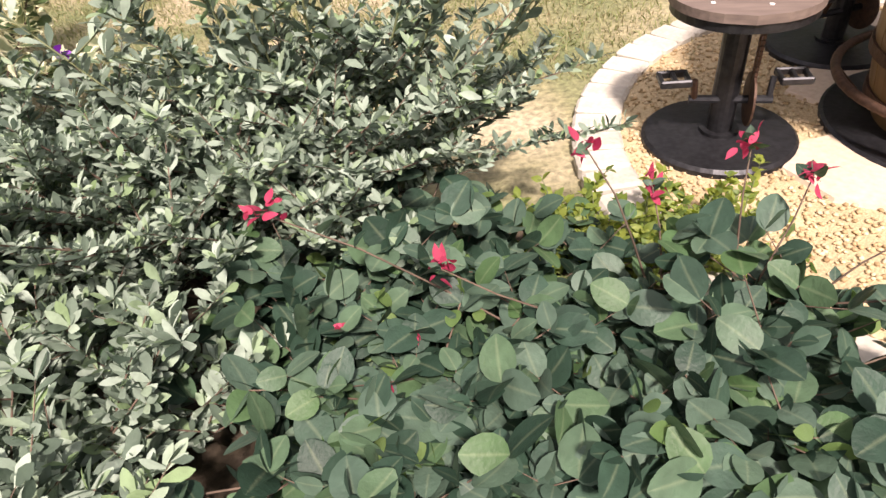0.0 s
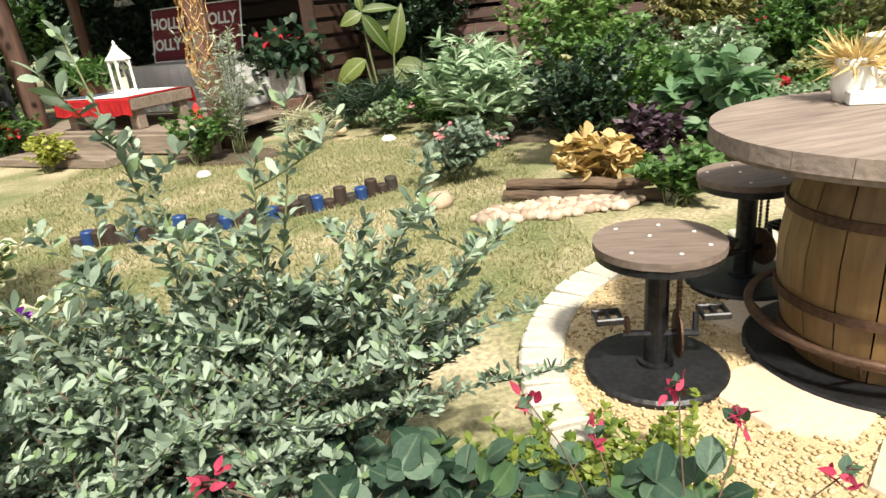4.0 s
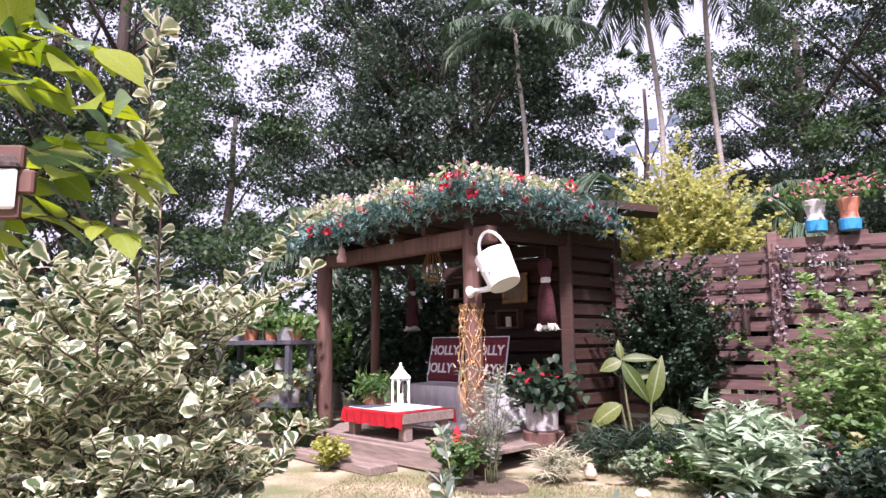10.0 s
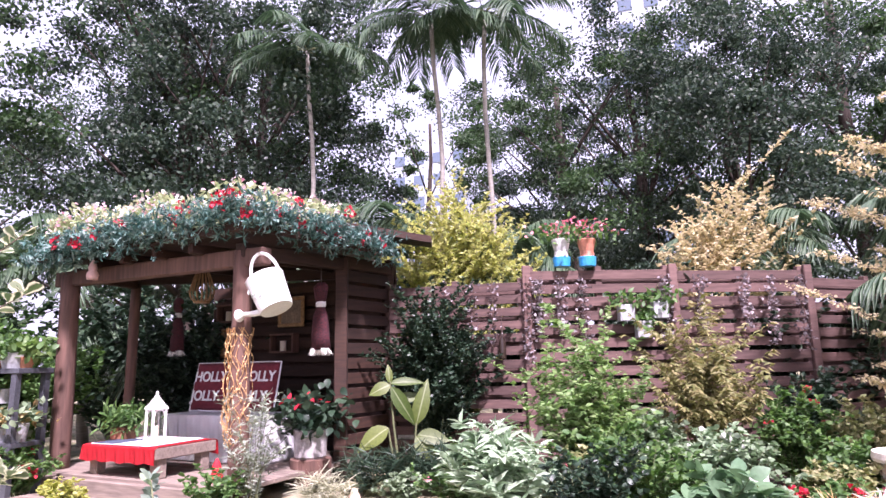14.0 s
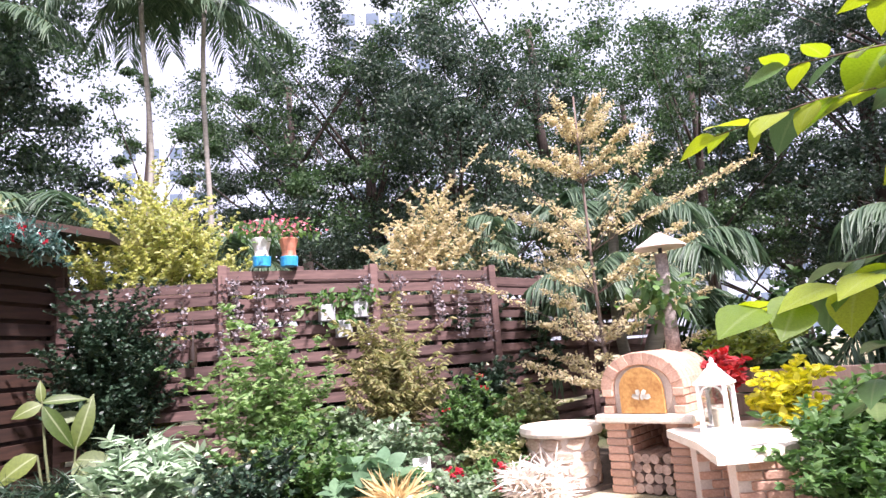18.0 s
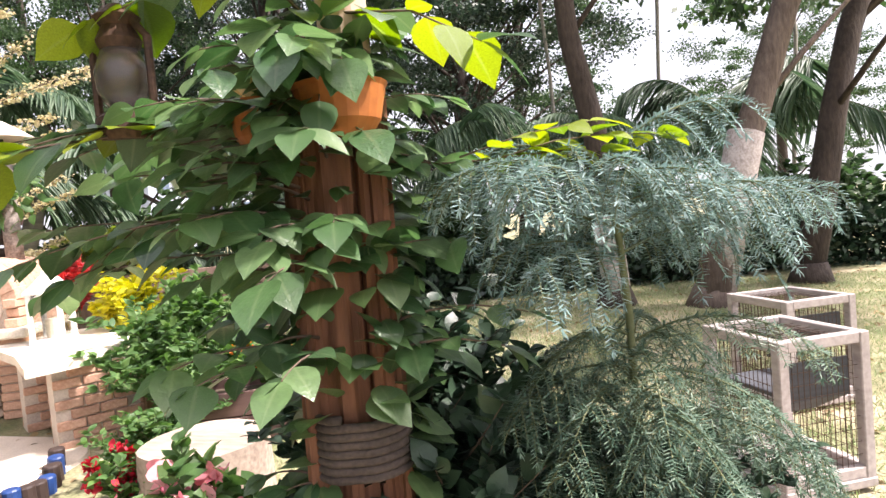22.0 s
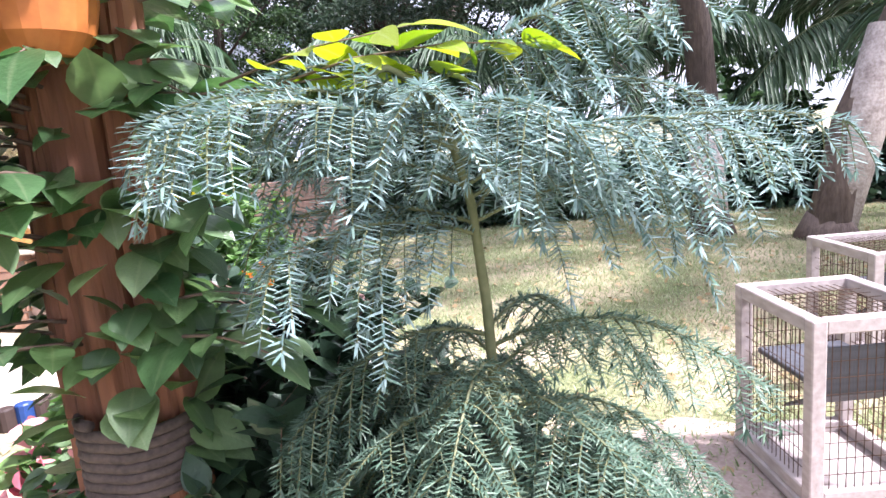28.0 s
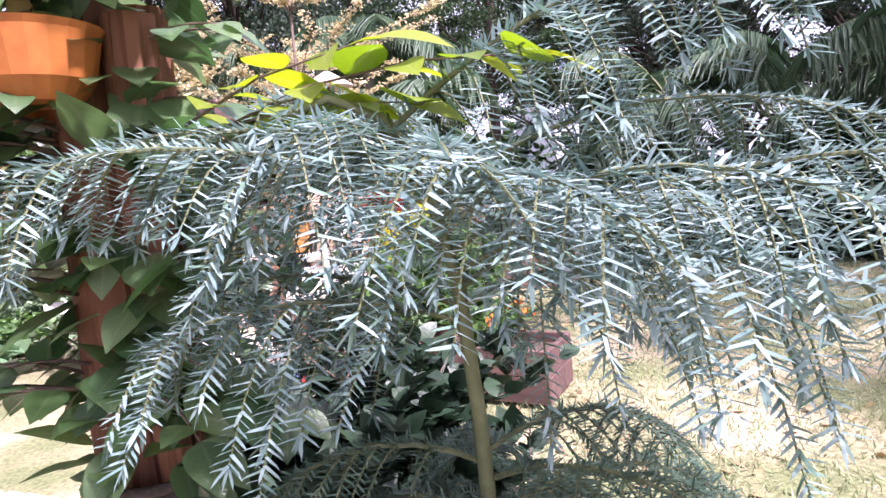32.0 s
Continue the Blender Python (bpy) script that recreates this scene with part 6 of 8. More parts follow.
lines = [np.array([[-1.1, 2.5, 0.0], [-1.09, 2.51, 0.9], [-1.1, 2.53, 1.85]]), np.array([[-1.14, 2.5, 1.85], [-0.95, 2.58, 1.96], [-0.84, 2.6, 1.96], [-0.74, 2.64, 1.93], [-0.64, 2.68, 1.9]]), np.array([[-1.14, 2.5, 1.9], [-0.95, 2.6, 2.04], [-0.84, 2.62, 2.05], [-0.74, 2.65, 2.0]]),
         np.array([[-1.1, 2.7, 1.7], [-0.9, 2.72, 1.8], [-0.76, 2.74, 1.8], [-0.64, 2.76, 1.77]]), np.array([[-1.1, 2.65, 1.62], [-0.95, 2.7, 1.7], [-0.78, 2.74, 1.68], [-0.68, 2.76, 1.64]]),
         np.array([[-0.95, 2.6, 2.0], [-0.86, 2.62, 2.15], [-0.82, 2.62, 2.32]]), np.array([[-1.14, 2.5, 1.75], [-0.98, 2.5, 1.84], [-0.9, 2.46, 1.86]]),
         np.array([[-1.1, 2.75, 1.85], [-0.9, 2.8, 1.9], [-0.72, 2.8, 1.86]]), np.array([[-1.1, 2.6, 1.98], [-0.95, 2.64, 2.08], [-0.8, 2.66, 2.1], [-0.72, 2.68, 2.06]])]
vine("side_vine", "yellow-green climber over the plank sign, coloured as sunlit", (-1.1, 2.6, 1.6), lines, 0.108, L_VINE_LIT, 0.027, 220, stem_r=0.003, droop=0.15, roll=0.5, mat2=L_VINE)

# ---- weeping blue-grey shrub ----


def frond_points(p0, d0, L, drop, n):
    s = np.linspace(0, 1, n)
    d0 = np.asarray(d0, float) / np.linalg.norm(d0)
    return np.asarray(p0, float) + d0 * (s * L)[:, None] - np.array([0, 0, 1.0]) * (drop * L * s ** 2)[:, None]


weep = thing("weeping_shrub", pose(3.274, 1.328, 0), "blue-grey weeping conifer with hanging needle-leaved sprays", "shrub")
stem = [(0.02, 0, 0.0), (0.02, 0.0, 0.5), (0.0, 0.0, 0.98), (-0.01, 0.01, 1.15), (-0.03, 0.03, 1.27), (-0.07, 0.05, 1.345), (-0.12, 0.08, 1.37), (-0.17, 0.1, 1.35)]
part("main_stem", tube(stem, 0.0115, 0.004, 8), STEMG, weep, smooth=True)


def arch(p, a, L, rise, drop, n=18):
    """An arching branch: out from p along the heading a (degrees), up by rise and over."""
    s = np.linspace(0, 1, n)[:, None]
    o = np.array([[math.cos(math.radians(a)), math.sin(math.radians(a)), 0]])
    return np.array([p]) + o * s * L + np.array([[0, 0, 1.0]]) * (rise * s - drop * s ** 2) * L + rng.normal(0, 0.02, (1, 3)) * np.sin(3 * s) * L


def combs(bp, gap, lo, hi, hang, side, start=0.1):
    """Sprays in two rows along a branch; hang: how far they droop, side: how far they stand out."""
    out = []
    seg = np.diff(bp, axis=0)
    ln = np.linalg.norm(seg, axis=1)
    c = np.r_[0, np.cumsum(ln)]
    q = np.arange(start * c[-1], c[-1], gap)
    for k, v in enumerate(q):
        i = min(int(np.searchsorted(c, v)), len(bp) - 1)
        t = bp[i] - bp[i - 1]
        t /= np.linalg.norm(t)
        w = np.cross(t, [0, 0, 1.0])
        w /= np.linalg.norm(w) + 1e-6
        f = v / c[-1]
        L = rng.uniform(lo, hi) * min(1.0, 0.55 + 1.6 * f) * (1.0 - 0.55 * f ** 3)
        for s in (-1, 1):
            if rng.random() < 0.12:
                continue
            d = t * rng.uniform(0.25, 0.6) + w * s * side * rng.uniform(0.6, 1.1) + [0, 0, rng.uniform(-0.25, 0.1)]
            out.append(frond_points(bp[i], d, L * rng.uniform(0.75, 1.1), hang * rng.uniform(0.8, 1.2), 9))
    return out


def needles(fr, step, size, width, mat, name, parent):
    """Flat needles in two ranks along each spray, with a few on top; the tip carries a small tuft."""
    P, D = [], []
    bm = bmesh.new()
    for pl in fr:
        tube([tuple(p) for p in pl[::2]], 0.0016, 0.0009, 4, bm)
        seg = np.diff(pl, axis=0)
        ln = np.linalg.norm(seg, axis=1)
        tot = ln.sum()
        n = max(5, int(tot / step))
        q = np.linspace(0.03, 1, n)
        c = np.r_[0, np.cumsum(ln)] / tot
        i = np.clip(np.searchsorted(c, q) - 1, 0, len(seg) - 1)
        p = pl[i] + seg[i] * ((q - c[i]) * tot / ln[i])[:, None]
        t = seg[i] / ln[i][:, None]
        a = rng.uniform(0, 2 * np.pi)
        w = np.cross(t, np.array([0.3 * math.cos(a), 0.3 * math.sin(a), 1.0])) + np.array([1e-3 * math.cos(a), 1e-3 * math.sin(a), 0])
        w /= np.linalg.norm(w, axis=1, keepdims=True)
        u = np.cross(w, t)
        for s in (-1, 1):
            P.append(p + t * step * 0.25 * s)
            D.append(t * 0.42 + w * s * 0.95 + u * 0.2 + rng.normal(0, 0.07, p.shape))
        P.append(p[::3])
        D.append((t * 0.7 + u * 0.7)[::3] + rng.normal(0, 0.25, p[::3].shape))
        P.append(np.repeat(p[-1:], 4, 0))
        D.append(np.repeat(t[-1:], 4, 0) + rng.normal(0, 0.35, (4, 3)))
    P, D = np.concatenate(P), np.concatenate(D)
    part(name, leaves(name, NEEDLE, P, D, size * rng.uniform(0.75, 1.15, len(P)), width, mat, roll=0.3), None, parent)
    part(name + "_rib", mesh_of(bm), STEMG, parent)


bm = bmesh.new()
upper, lower = [], []
# the crown: height on the stem, heading, reach, rise, drop
for (z, a, L, rise, drop) in ((1.16, -58, 0.64, 0.62, 0.5), (1.25, -38, 0.58, 0.55, 0.5), (1.18, -80, 0.46, 0.6, 0.55), (1.33, -52, 0.46, 0.7, 0.4), (1.26, 118, 0.4, 0.65, 0.5), (1.18, 98, 0.34, 0.6, 0.5), (1.27, 140, 0.44, 0.6, 0.5),
                             (1.24, 162, 0.46, 0.66, 0.55), (1.32, 205, 0.2, 0.4, 0.4), (1.28, 240, 0.26, 0.45, 0.45), (1.2, 20, 0.34, 0.6, 0.5), (1.32, 60, 0.3, 0.6, 0.5), (1.22, -100, 0.3, 0.55, 0.5), (1.12, 130, 0.36, 0.45, 0.4), (1.14, -15, 0.46, 0.6, 0.5), (1.34, 100, 0.3, 0.6, 0.5), (1.1, 152, 0.36, 0.45, 0.42), (1.12, -66, 0.42, 0.45, 0.4)):
    k = int(np.clip(np.searchsorted([q[2] for q in stem[:6]], z), 1, 5))
    f = (z - stem[k - 1][2]) / (stem[k][2] - stem[k - 1][2])
    b = arch(tuple(stem[k - 1][n] + (stem[k][n] - stem[k - 1][n]) * f for n in range(3)), a, L, rise, drop)
    tube([tuple(p) for p in b[::2]], 0.004, 0.0015, 5, bm)
    upper += [b] + combs(b, 0.031, 0.08, 0.16, 0.95, 0.6)
top = np.array(stem[4:])
upper += combs(np.array([top[0] + (top[-1] - top[0]) * v for v in np.linspace(0, 1, 8)]) + [0, 0, 0.02], 0.03, 0.08, 0.15, 0.9, 0.7)
# the skirt of arching fern-like branches below
for k in range(40):
    a = k * 137.5
    f = (k + 0.5) / 40
    b = arch((0.01, 0.0, 0.95 - 0.6 * f ** 0.9), a, rng.uniform(0.3, 0.42) + 0.16 * f, rng.uniform(0.4, 0.7), rng.uniform(0.75, 1.0))
    tube([tuple(p) for p in b[::2]], 0.004, 0.0015, 5, bm)
    lower += [b] + combs(b, 0.026, 0.07, 0.13, 0.7, 0.85, 0.12)
part("branchwork", mesh_of(bm), STEMG, weep)
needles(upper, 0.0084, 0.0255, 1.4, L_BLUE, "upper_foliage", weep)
# the skirt takes the dark tone, with the crown's shade in its colour
needles(lower, 0.007, 0.021, 1.35, L_BLUE_SHADE, "lower_foliage", weep)

# ---- cages ----


def cage(m, w, d, h, label):
    e = thing("wire_cage", m, label, "cage", "animal cages on the lawn")
    t = 0.045
    for sx in (0, 1):
        for sy in (0, 1):
            part("upright", box(t / 2 + sx * (w - t), t / 2 + sy * (d - t), h / 2, t, t, h, 0.004), CAGEWOOD, e)
    for z in (t / 2 + 0.04, h - t / 2):
        for s in (0, 1):
            part("rail", box(w / 2, t / 2 + s * (d - t), z, w - 2 * t, t * 0.9, t, 0.004), CAGEWOOD, e)
            part("rail", box(t / 2 + s * (w - t), d / 2, z, t * 0.9, d - 2 * t, t, 0.004), CAGEWOOD, e)
    part("foot", box(w / 2, d / 2, 0.02, w * 1.02, d * 1.02, 0.04, 0.006), CAGEWOOD, e)

    def grid(o, ux, uy, L1, L2, name):
        bm = bmesh.new()
        o, ux, uy = Vector(o), Vector(ux), Vector(uy)
        for k in range(int(L1 / 0.026)):
            a = o + ux * (k * 0.026)
            tube([a, a + uy * L2], 0.0014, n=4, bm=bm)
        for k in range(int(L2 / 0.052)):
            a = o + uy * (k * 0.052)
            tube([a, a + ux * L1], 0.0014, n=4, bm=bm)
        part(name, bm, RUST, e)
    X, Y, Z = (1, 0, 0), (0, 1, 0), (0, 0, 1)
    grid((t, t, h - 0.02), X, Y, w - 2 * t, d - 2 * t, "top_mesh")
    grid((t, 0.02, 0.08), X, Z, w - 2 * t, h - 0.12, "side_mesh")
    grid((t, d - 0.02, 0.08), X, Z, w - 2 * t, h - 0.12, "side_mesh")
    grid((0.02, t, 0.08), Y, Z, d - 2 * t, h - 0.12, "side_mesh")
    grid((w - 0.02, t, 0.08), Y, Z, d - 2 * t, h - 0.12, "side_mesh")
    part("dropping_tray", box(w * 0.5, d * 0.5, h * 0.62, w * 0.72, d * 0.8, 0.02, 0.004, m=pose(0, 0, 0, 0, 0, 0)), SLATE, e)
    slat = mesh_of(tube([(0, d * 0.1, h * 0.84), (0, d * 0.1, h * 0.6), (0, d * 0.5, h * 0.42)], 0.007, n=4), "slat")
    slat.materials.append(SLATE)
    for k in range(30):
        part("shelter_slat", slat, None, e).location = (w * 0.14 + 0.72 * w * k / 30, 0, 0)
    return e


ca = math.degrees(math.atan2(1.01 - 0.79, 4.76 - 4.35))
cage(pose(4.35, 0.8, 0.02, 0, 0, ca - 90), 0.42, 0.48, 0.63, "weathered wooden cage with wire mesh and a dark slatted shelter")
cage(pose(5.62, 0.26, 0.02, 0, 0, ca - 90) @ pose(-0.3, 0.0, 0), 0.45, 0.5, 0.6, "second wooden wire cage on the lawn behind")

# ---- stump, planter and flowers by the vine ----
stp = tagged(part("stump_table", tube([(4.18, 3.3, 0.0), (4.18, 3.3, 0.3)], 0.3, 0.29, 26, rough=0.03, seed=8), surface("cut_wood", (0.2, 0.15, 0.12), (0.46, 0.38, 0.31), 0.85, 3, 40, 0.4, stretch=(1, 0.2, 1)), None), "pale sawn timber stump in the flower bed", "stump")
plb = thing("planter_box", pose(5.15, 3.5, 0, 0, 0, -65), "dark plank planter box with orange flowers", "planter")
for k in range(2):
    part("plank", box(0, -0.2, 0.1 + 0.15 * k, 0.9, 0.03, 0.145, 0.004), FENCE, plb)
    part("plank", box(0, 0.2, 0.1 + 0.15 * k, 0.9, 0.03, 0.145, 0.004), FENCE, plb)
    for s in (-1, 1):
        part("plank", box(s * 0.435, 0, 0.1 + 0.15 * k, 0.03, 0.37, 0.145, 0.004), FENCE, plb)
part("soil", box(0, 0, 0.14, 0.84, 0.37, 0.24), MATS["bed_soil"], plb)


def flowerbed(name, c, rx, ry, h, n, leafm, petal, nfl, label, size=0.07, fsize=0.035, tpl=None, per=14):
    tops = dome((c[0], c[1], c[2]), rx, ry, h, n)
    return bush(name, c, tops, tpl or OVATE, size, 1.0, 60, leafm, STEMG, label, "flowers", 0.004, 2, 0.35, 0.7, 0.4, 0.7,
                flowers=[(FAN, fsize, 1.2, petal, nfl, per, "bloom")] if nfl else None)


flowerbed("orange_flowers", (5.15, 3.5, 0.26), 0.4, 0.25, 0.3, 14, L_GREEN, L_ORANGE, 16, "orange flowers growing in the planter box")
flowerbed("pink_poinsettia", (3.3, 2.62, 0.0), 0.16, 0.2, 0.6, 14, L_GREEN, L_PINK, 14, "pale pink leafy bracts beside the sawn stump", 0.075, 0.075, per=12)
flowerbed("red_flowers", (4.05, 3.66, 0.0), 0.24, 0.22, 0.26, 14, L_GREEN, L_RED, 9, "round crimson flower heads by the stump", 0.06, 0.045, per=30)
flowerbed("orchid_pinks", (3.75, 2.0, 0.0), 0.25, 0.2, 0.45, 10, L_GREEN, L_PINK, 10, "pink blossoms behind the weeping shrub", 0.07, 0.045)

# undergrowth added as filler; its very dark leaves paint the shade round the post
bush("shade_shrub", (3.45, 1.98, 0), dome((3.45, 1.98, 0), 0.36, 0.36, 0.92, 60, 0.3), OVATE, 0.06, 1.0, 80, L_DEEP, STEMB, "filler undergrowth, coloured dark for the shade behind the cedar post", "shrub", sub=4, sublen=0.4)
bush("shade_shrub", (3.2, 1.72, 0), dome((3.2, 1.72, 0), 0.2, 0.16, 0.74, 26, 0.4), OVATE, 0.075, 1.0, 60, L_DEEP, STEMB, "dark broad-leaved filler undergrowth against the cedar post", "shrub", sub=4, sublen=0.35)
bush("shade_shrub", (3.35, 1.35, 0), dome((3.4, 1.4, 0), 0.36, 0.4, 0.66, 44, 0.3), OVATE, 0.05, 1.0, 80, L_DEEP, STEMB, "low filler undergrowth, coloured dark for the shade beneath the weeping shrub", "shrub", sub=4, sublen=0.4)
# ---- bushes in front ----
bush("silver_bush", (-0.1, 3.05, 0), np.r_[dome((-0.3, 2.95, 0), 0.8, 0.45, 0.6, 66), dome((0.4, 3.05, 0), 0.42, 0.32, 0.6, 36)], SPOON, 0.033, 1.05, 300, L_SILVER, STEMB,
     "silver-grey leaved shrub with long loose shoots", stem_r=0.005, sub=5, sublen=0.34, roll=0.8, lo=0.15)
bush("silver_bush", (-0.2, 2.35, 0), dome((-0.2, 2.4, 0), 0.36, 0.42, 0.42, 46, 0.5), SPOON, 0.042, 1.15, 170, L_SILVER, STEMB, "low silver-green shrub with pale rounded shoots", stem_r=0.004, sub=4, sublen=0.34, roll=0.8, lo=0.15)
bush("silver_bush", (-0.3, 2.0, 0), dome((-0.3, 2.02, 0), 0.34, 0.24, 0.22, 30, 0.5), SPOON, 0.04, 1.15, 170, L_SILVER, STEMB, "low silver-green shrub at the edge of the soil", stem_r=0.004, sub=4, sublen=0.4, roll=0.8, lo=0.15)
bush("silver_shoots", (0.2, 3.1, 0), [(-0.08, 3.2, 1.16), (0.02, 3.2, 0.92), (0.3, 3.25, 1.0), (-0.2, 3.1, 0.8), (0.62, 3.15, 0.85), (-0.35, 3.1, 0.7), (0.75, 3.05, 0.72), (-0.7, 3.0, 0.66), (0.45, 3.1, 0.72), (0.15, 3.05, 0.7), (-0.12, 3.1, 0.72), (0.55, 3.0, 0.62), (-0.5, 2.95, 0.68), (0.8, 3.1, 0.7), (0.28, 3.1, 0.95)], SPOON, 0.044, 1.25, 95, L_SILVER, STEMG,
     "tall pale silver-green shoots rising from the shrub", stem_r=0.005, sub=4, sublen=0.2, lo=0.3, roll=0.7, bow=0.02)
bush("purple_flowers", (-0.62, 3.1, 0), [(-0.65, 3.15, 0.62), (-0.5, 3.1, 0.66), (-0.38, 3.2, 0.6), (-0.75, 3.1, 0.7)], SPOON, 0.03, 1.5, 40, L_SILVER, STEMB, "thin stems with small purple flowers", "flowers", 0.003, 2, 0.2,
     flowers=[(FAN, 0.022, 1.2, L_PURPLE, 9, 6, "bloom")])
for (bx, by, rx, ry, h, n) in ((0.38, 2.55, 0.4, 0.36, 0.35, 46), (0.9, 2.46, 0.4, 0.34, 0.3, 42), (0.65, 2.24, 0.6, 0.2, 0.27, 40), (0.5, 2.85, 0.4, 0.2, 0.27, 20), (0.0, 2.1, 0.35, 0.2, 0.22, 24)):
    bush("sage_bush", (bx, by, 0), dome((bx, by, 0), rx, ry, h, n, 0.5), ROUND, 0.062, 0.95, 30, L_SAGE, STEMB, "broad-leaved dark green sage with dull red buds", "shrub", 0.004, 3, 0.45, 0.85, 0.45, 0.75, 0.3,
         flowers=[(OVATE, 0.024, 0.7, L_CRIMSON, 9, 3, "bud"), (ROUND, 0.045, 0.9, L_FRESH, 9, 4, "leaf_tip")], group="sage clump", split=True)
red = bush("red_spikes", (0.95, 2.65, 0), [(0.82, 2.72, 0.46), (1.0, 2.74, 0.52), (1.06, 2.68, 0.47), (1.2, 2.56, 0.42), (0.5, 2.55, 0.46), (0.22, 2.58, 0.52), (1.26, 2.5, 0.46), (-0.35, 2.1, 0.36), (0.2, 2.0, 0.4), (0.7, 2.7, 0.52)], OVATE, 0.03, 1.0, 4, L_SAGE, STEMB,
           "thin dark stems tipped with crimson flowers", "flowers", 0.0035, 0, 0.2, flowers=[(OVATE, 0.028, 0.7, L_CRIMSON, 10, 11, "petal")], bow=0.02, split=True)
bush("lime_bush", (0.95, 2.98, 0), dome((0.92, 2.96, 0), 0.36, 0.2, 0.2, 34, 0.5), OVATE, 0.026, 0.9, 190, L_LIME, STEMG, "low yellow-green ferny bush at the patio edge", sub=4, sublen=0.4)
bush("fennel_clump", (-0.75, 2.35, 0), dome((-0.62, 2.2, 0), 0.4, 0.4, 0.36, 44), STRAP, 0.09, 0.7, 150, L_GREEN, STEMG, "wispy fine green feathery grass", "grass", 0.002, 3, 0.4)
bush("variegated_ficus", (-1.45, 3.75, 0), np.r_[dome((-1.68, 3.75, 0), 0.55, 0.5, 1.6, 36, 0.3), [(-1.5, 3.6, 2.05), (-1.35, 3.7, 1.95), (-1.35, 3.85, 1.6), (-1.4, 3.7, 1.25), (-0.72, 3.5, 0.42), (-0.6, 3.5, 0.42), (-0.8, 3.3, 0.35), (-1.0, 4.0, 0.62), (-0.85, 4.1, 0.5), (-1.0, 3.9, 0.9), (-1.15, 3.8, 1.05), (-2.3, 3.7, 1.6), (-2.35, 3.6, 1.3), (-2.4, 3.8, 0.9), (-2.0, 3.5, 1.7)]], FAN, 0.066, 1.0, 75, L_FICUS, STEMB,
     "variegated fig shrub with cream-edged fan leaves", stem_r=0.011, sub=6, sublen=0.3, roll=0.7, lo=0.1, spread=0.75)
bush("variegated_ficus", (-1.3, 3.2, 0), dome((-1.3, 3.2, 0), 0.5, 0.35, 0.85, 22, 0.3), FAN, 0.05, 1.0, 80, L_FICUS, STEMB, "lower variegated fig shrub with cream-edged leaves", stem_r=0.009, sub=5, sublen=0.32, roll=0.7, lo=0.1, spread=0.75)

# ---- bed along the fence ----
def bed(name, x, y, rx, ry, h, n, tpl, size, width, per, mat, label, cat="shrub", fl=None, sub=4, sublen=0.35, up=0.4, stem=STEMG, base_z=0.0, roll=0.6):
    return bush(name, (x, y, base_z), dome((x, y, base_z), rx, ry, h, n), tpl, size, width, per, mat, stem, label, cat, 0.006, sub, sublen, 0.7, up, roll, flowers=fl)


bed("ivy_climber", 0.75, 9.98, 0.62, 0.22, 2.35, 70, OVATE, 0.06, 0.9, 85, L_DEEP, "dark ivy climbing the fence beside the hut")
bed("ferny_shrub", 2.25, 8.2, 0.75, 0.55, 1.55, 40, OVATE, 0.075, 0.7, 60, L_FERN, "feathery bright green shrub in the flower bed", fl=[(FAN, 0.06, 1, L_ORANGE, 2, 10, "bloom")], up=0.1)
bed("weeping_bush", 3.75, 8.6, 0.6, 0.5, 1.85, 40, LANCE, 0.08, 1.6, 90, leafy("olive_leaf", [(0.14, 0.16, 0.05), (0.22, 0.22, 0.09), (0.3, 0.26, 0.12)], glow=0.3), "drooping olive-green bush in front of the fence", up=-0.4, stem=STEMB)
bed("lance_plant", 1.25, 7.1, 0.5, 0.4, 0.85, 18, LANCE, 0.19, 1.3, 40, leafy("pale_lance", [(0.18, 0.27, 0.16), (0.27, 0.37, 0.24), (0.37, 0.45, 0.32)], glow=0.25), "pale green plant with long narrow leaves")
bed("low_shrub", 2.3, 6.9, 0.6, 0.4, 0.85, 26, OVATE, 0.06, 1.0, 80, L_GREEN, "mid-green leafy shrub in the bed")
bed("dark_shrub", 1.75, 6.2, 0.4, 0.35, 0.8, 22, OVATE, 0.055, 1.0, 90, L_DEEP, "dark green small-leaved shrub in the bed")
bed("grey_herb", 0.85, 6.1, 0.35, 0.3, 0.4, 16, OVATE, 0.05, 1.1, 70, leafy("grey_herb_leaf", [(0.12, 0.17, 0.13), (0.2, 0.26, 0.2)], glow=0.2), "low grey-green herb with pinkish blooms", fl=[(FAN, 0.04, 1, L_PINK, 5, 8, "bloom")])
bed("green_clump", 2.05, 5.1, 0.3, 0.25, 0.32, 18, OVATE, 0.05, 1.0, 90, L_GREEN, "bright green leafy clump by the pebbles")
bed("straw_plant", 1.74, 5.55, 0.32, 0.2, 0.3, 16, FAN, 0.09, 1.0, 45, L_STRAW, "dried straw-coloured ruffled leaves", up=0.2)
bed("purple_leaf_plant", 2.15, 5.8, 0.22, 0.18, 0.42, 12, OVATE, 0.08, 0.8, 40, leafy("purple_leaf", [(0.05, 0.03, 0.05), (0.1, 0.06, 0.08)], glow=0.1), "dark purple-leaved plant in the bed")
bed("broad_herb", 2.6, 5.9, 0.4, 0.35, 0.6, 16, OVATE, 0.12, 1.1, 35, leafy("broad_herb_leaf", [(0.09, 0.17, 0.09), (0.15, 0.25, 0.13)], glow=0.25), "broad-leaved pale green herb in the bed")
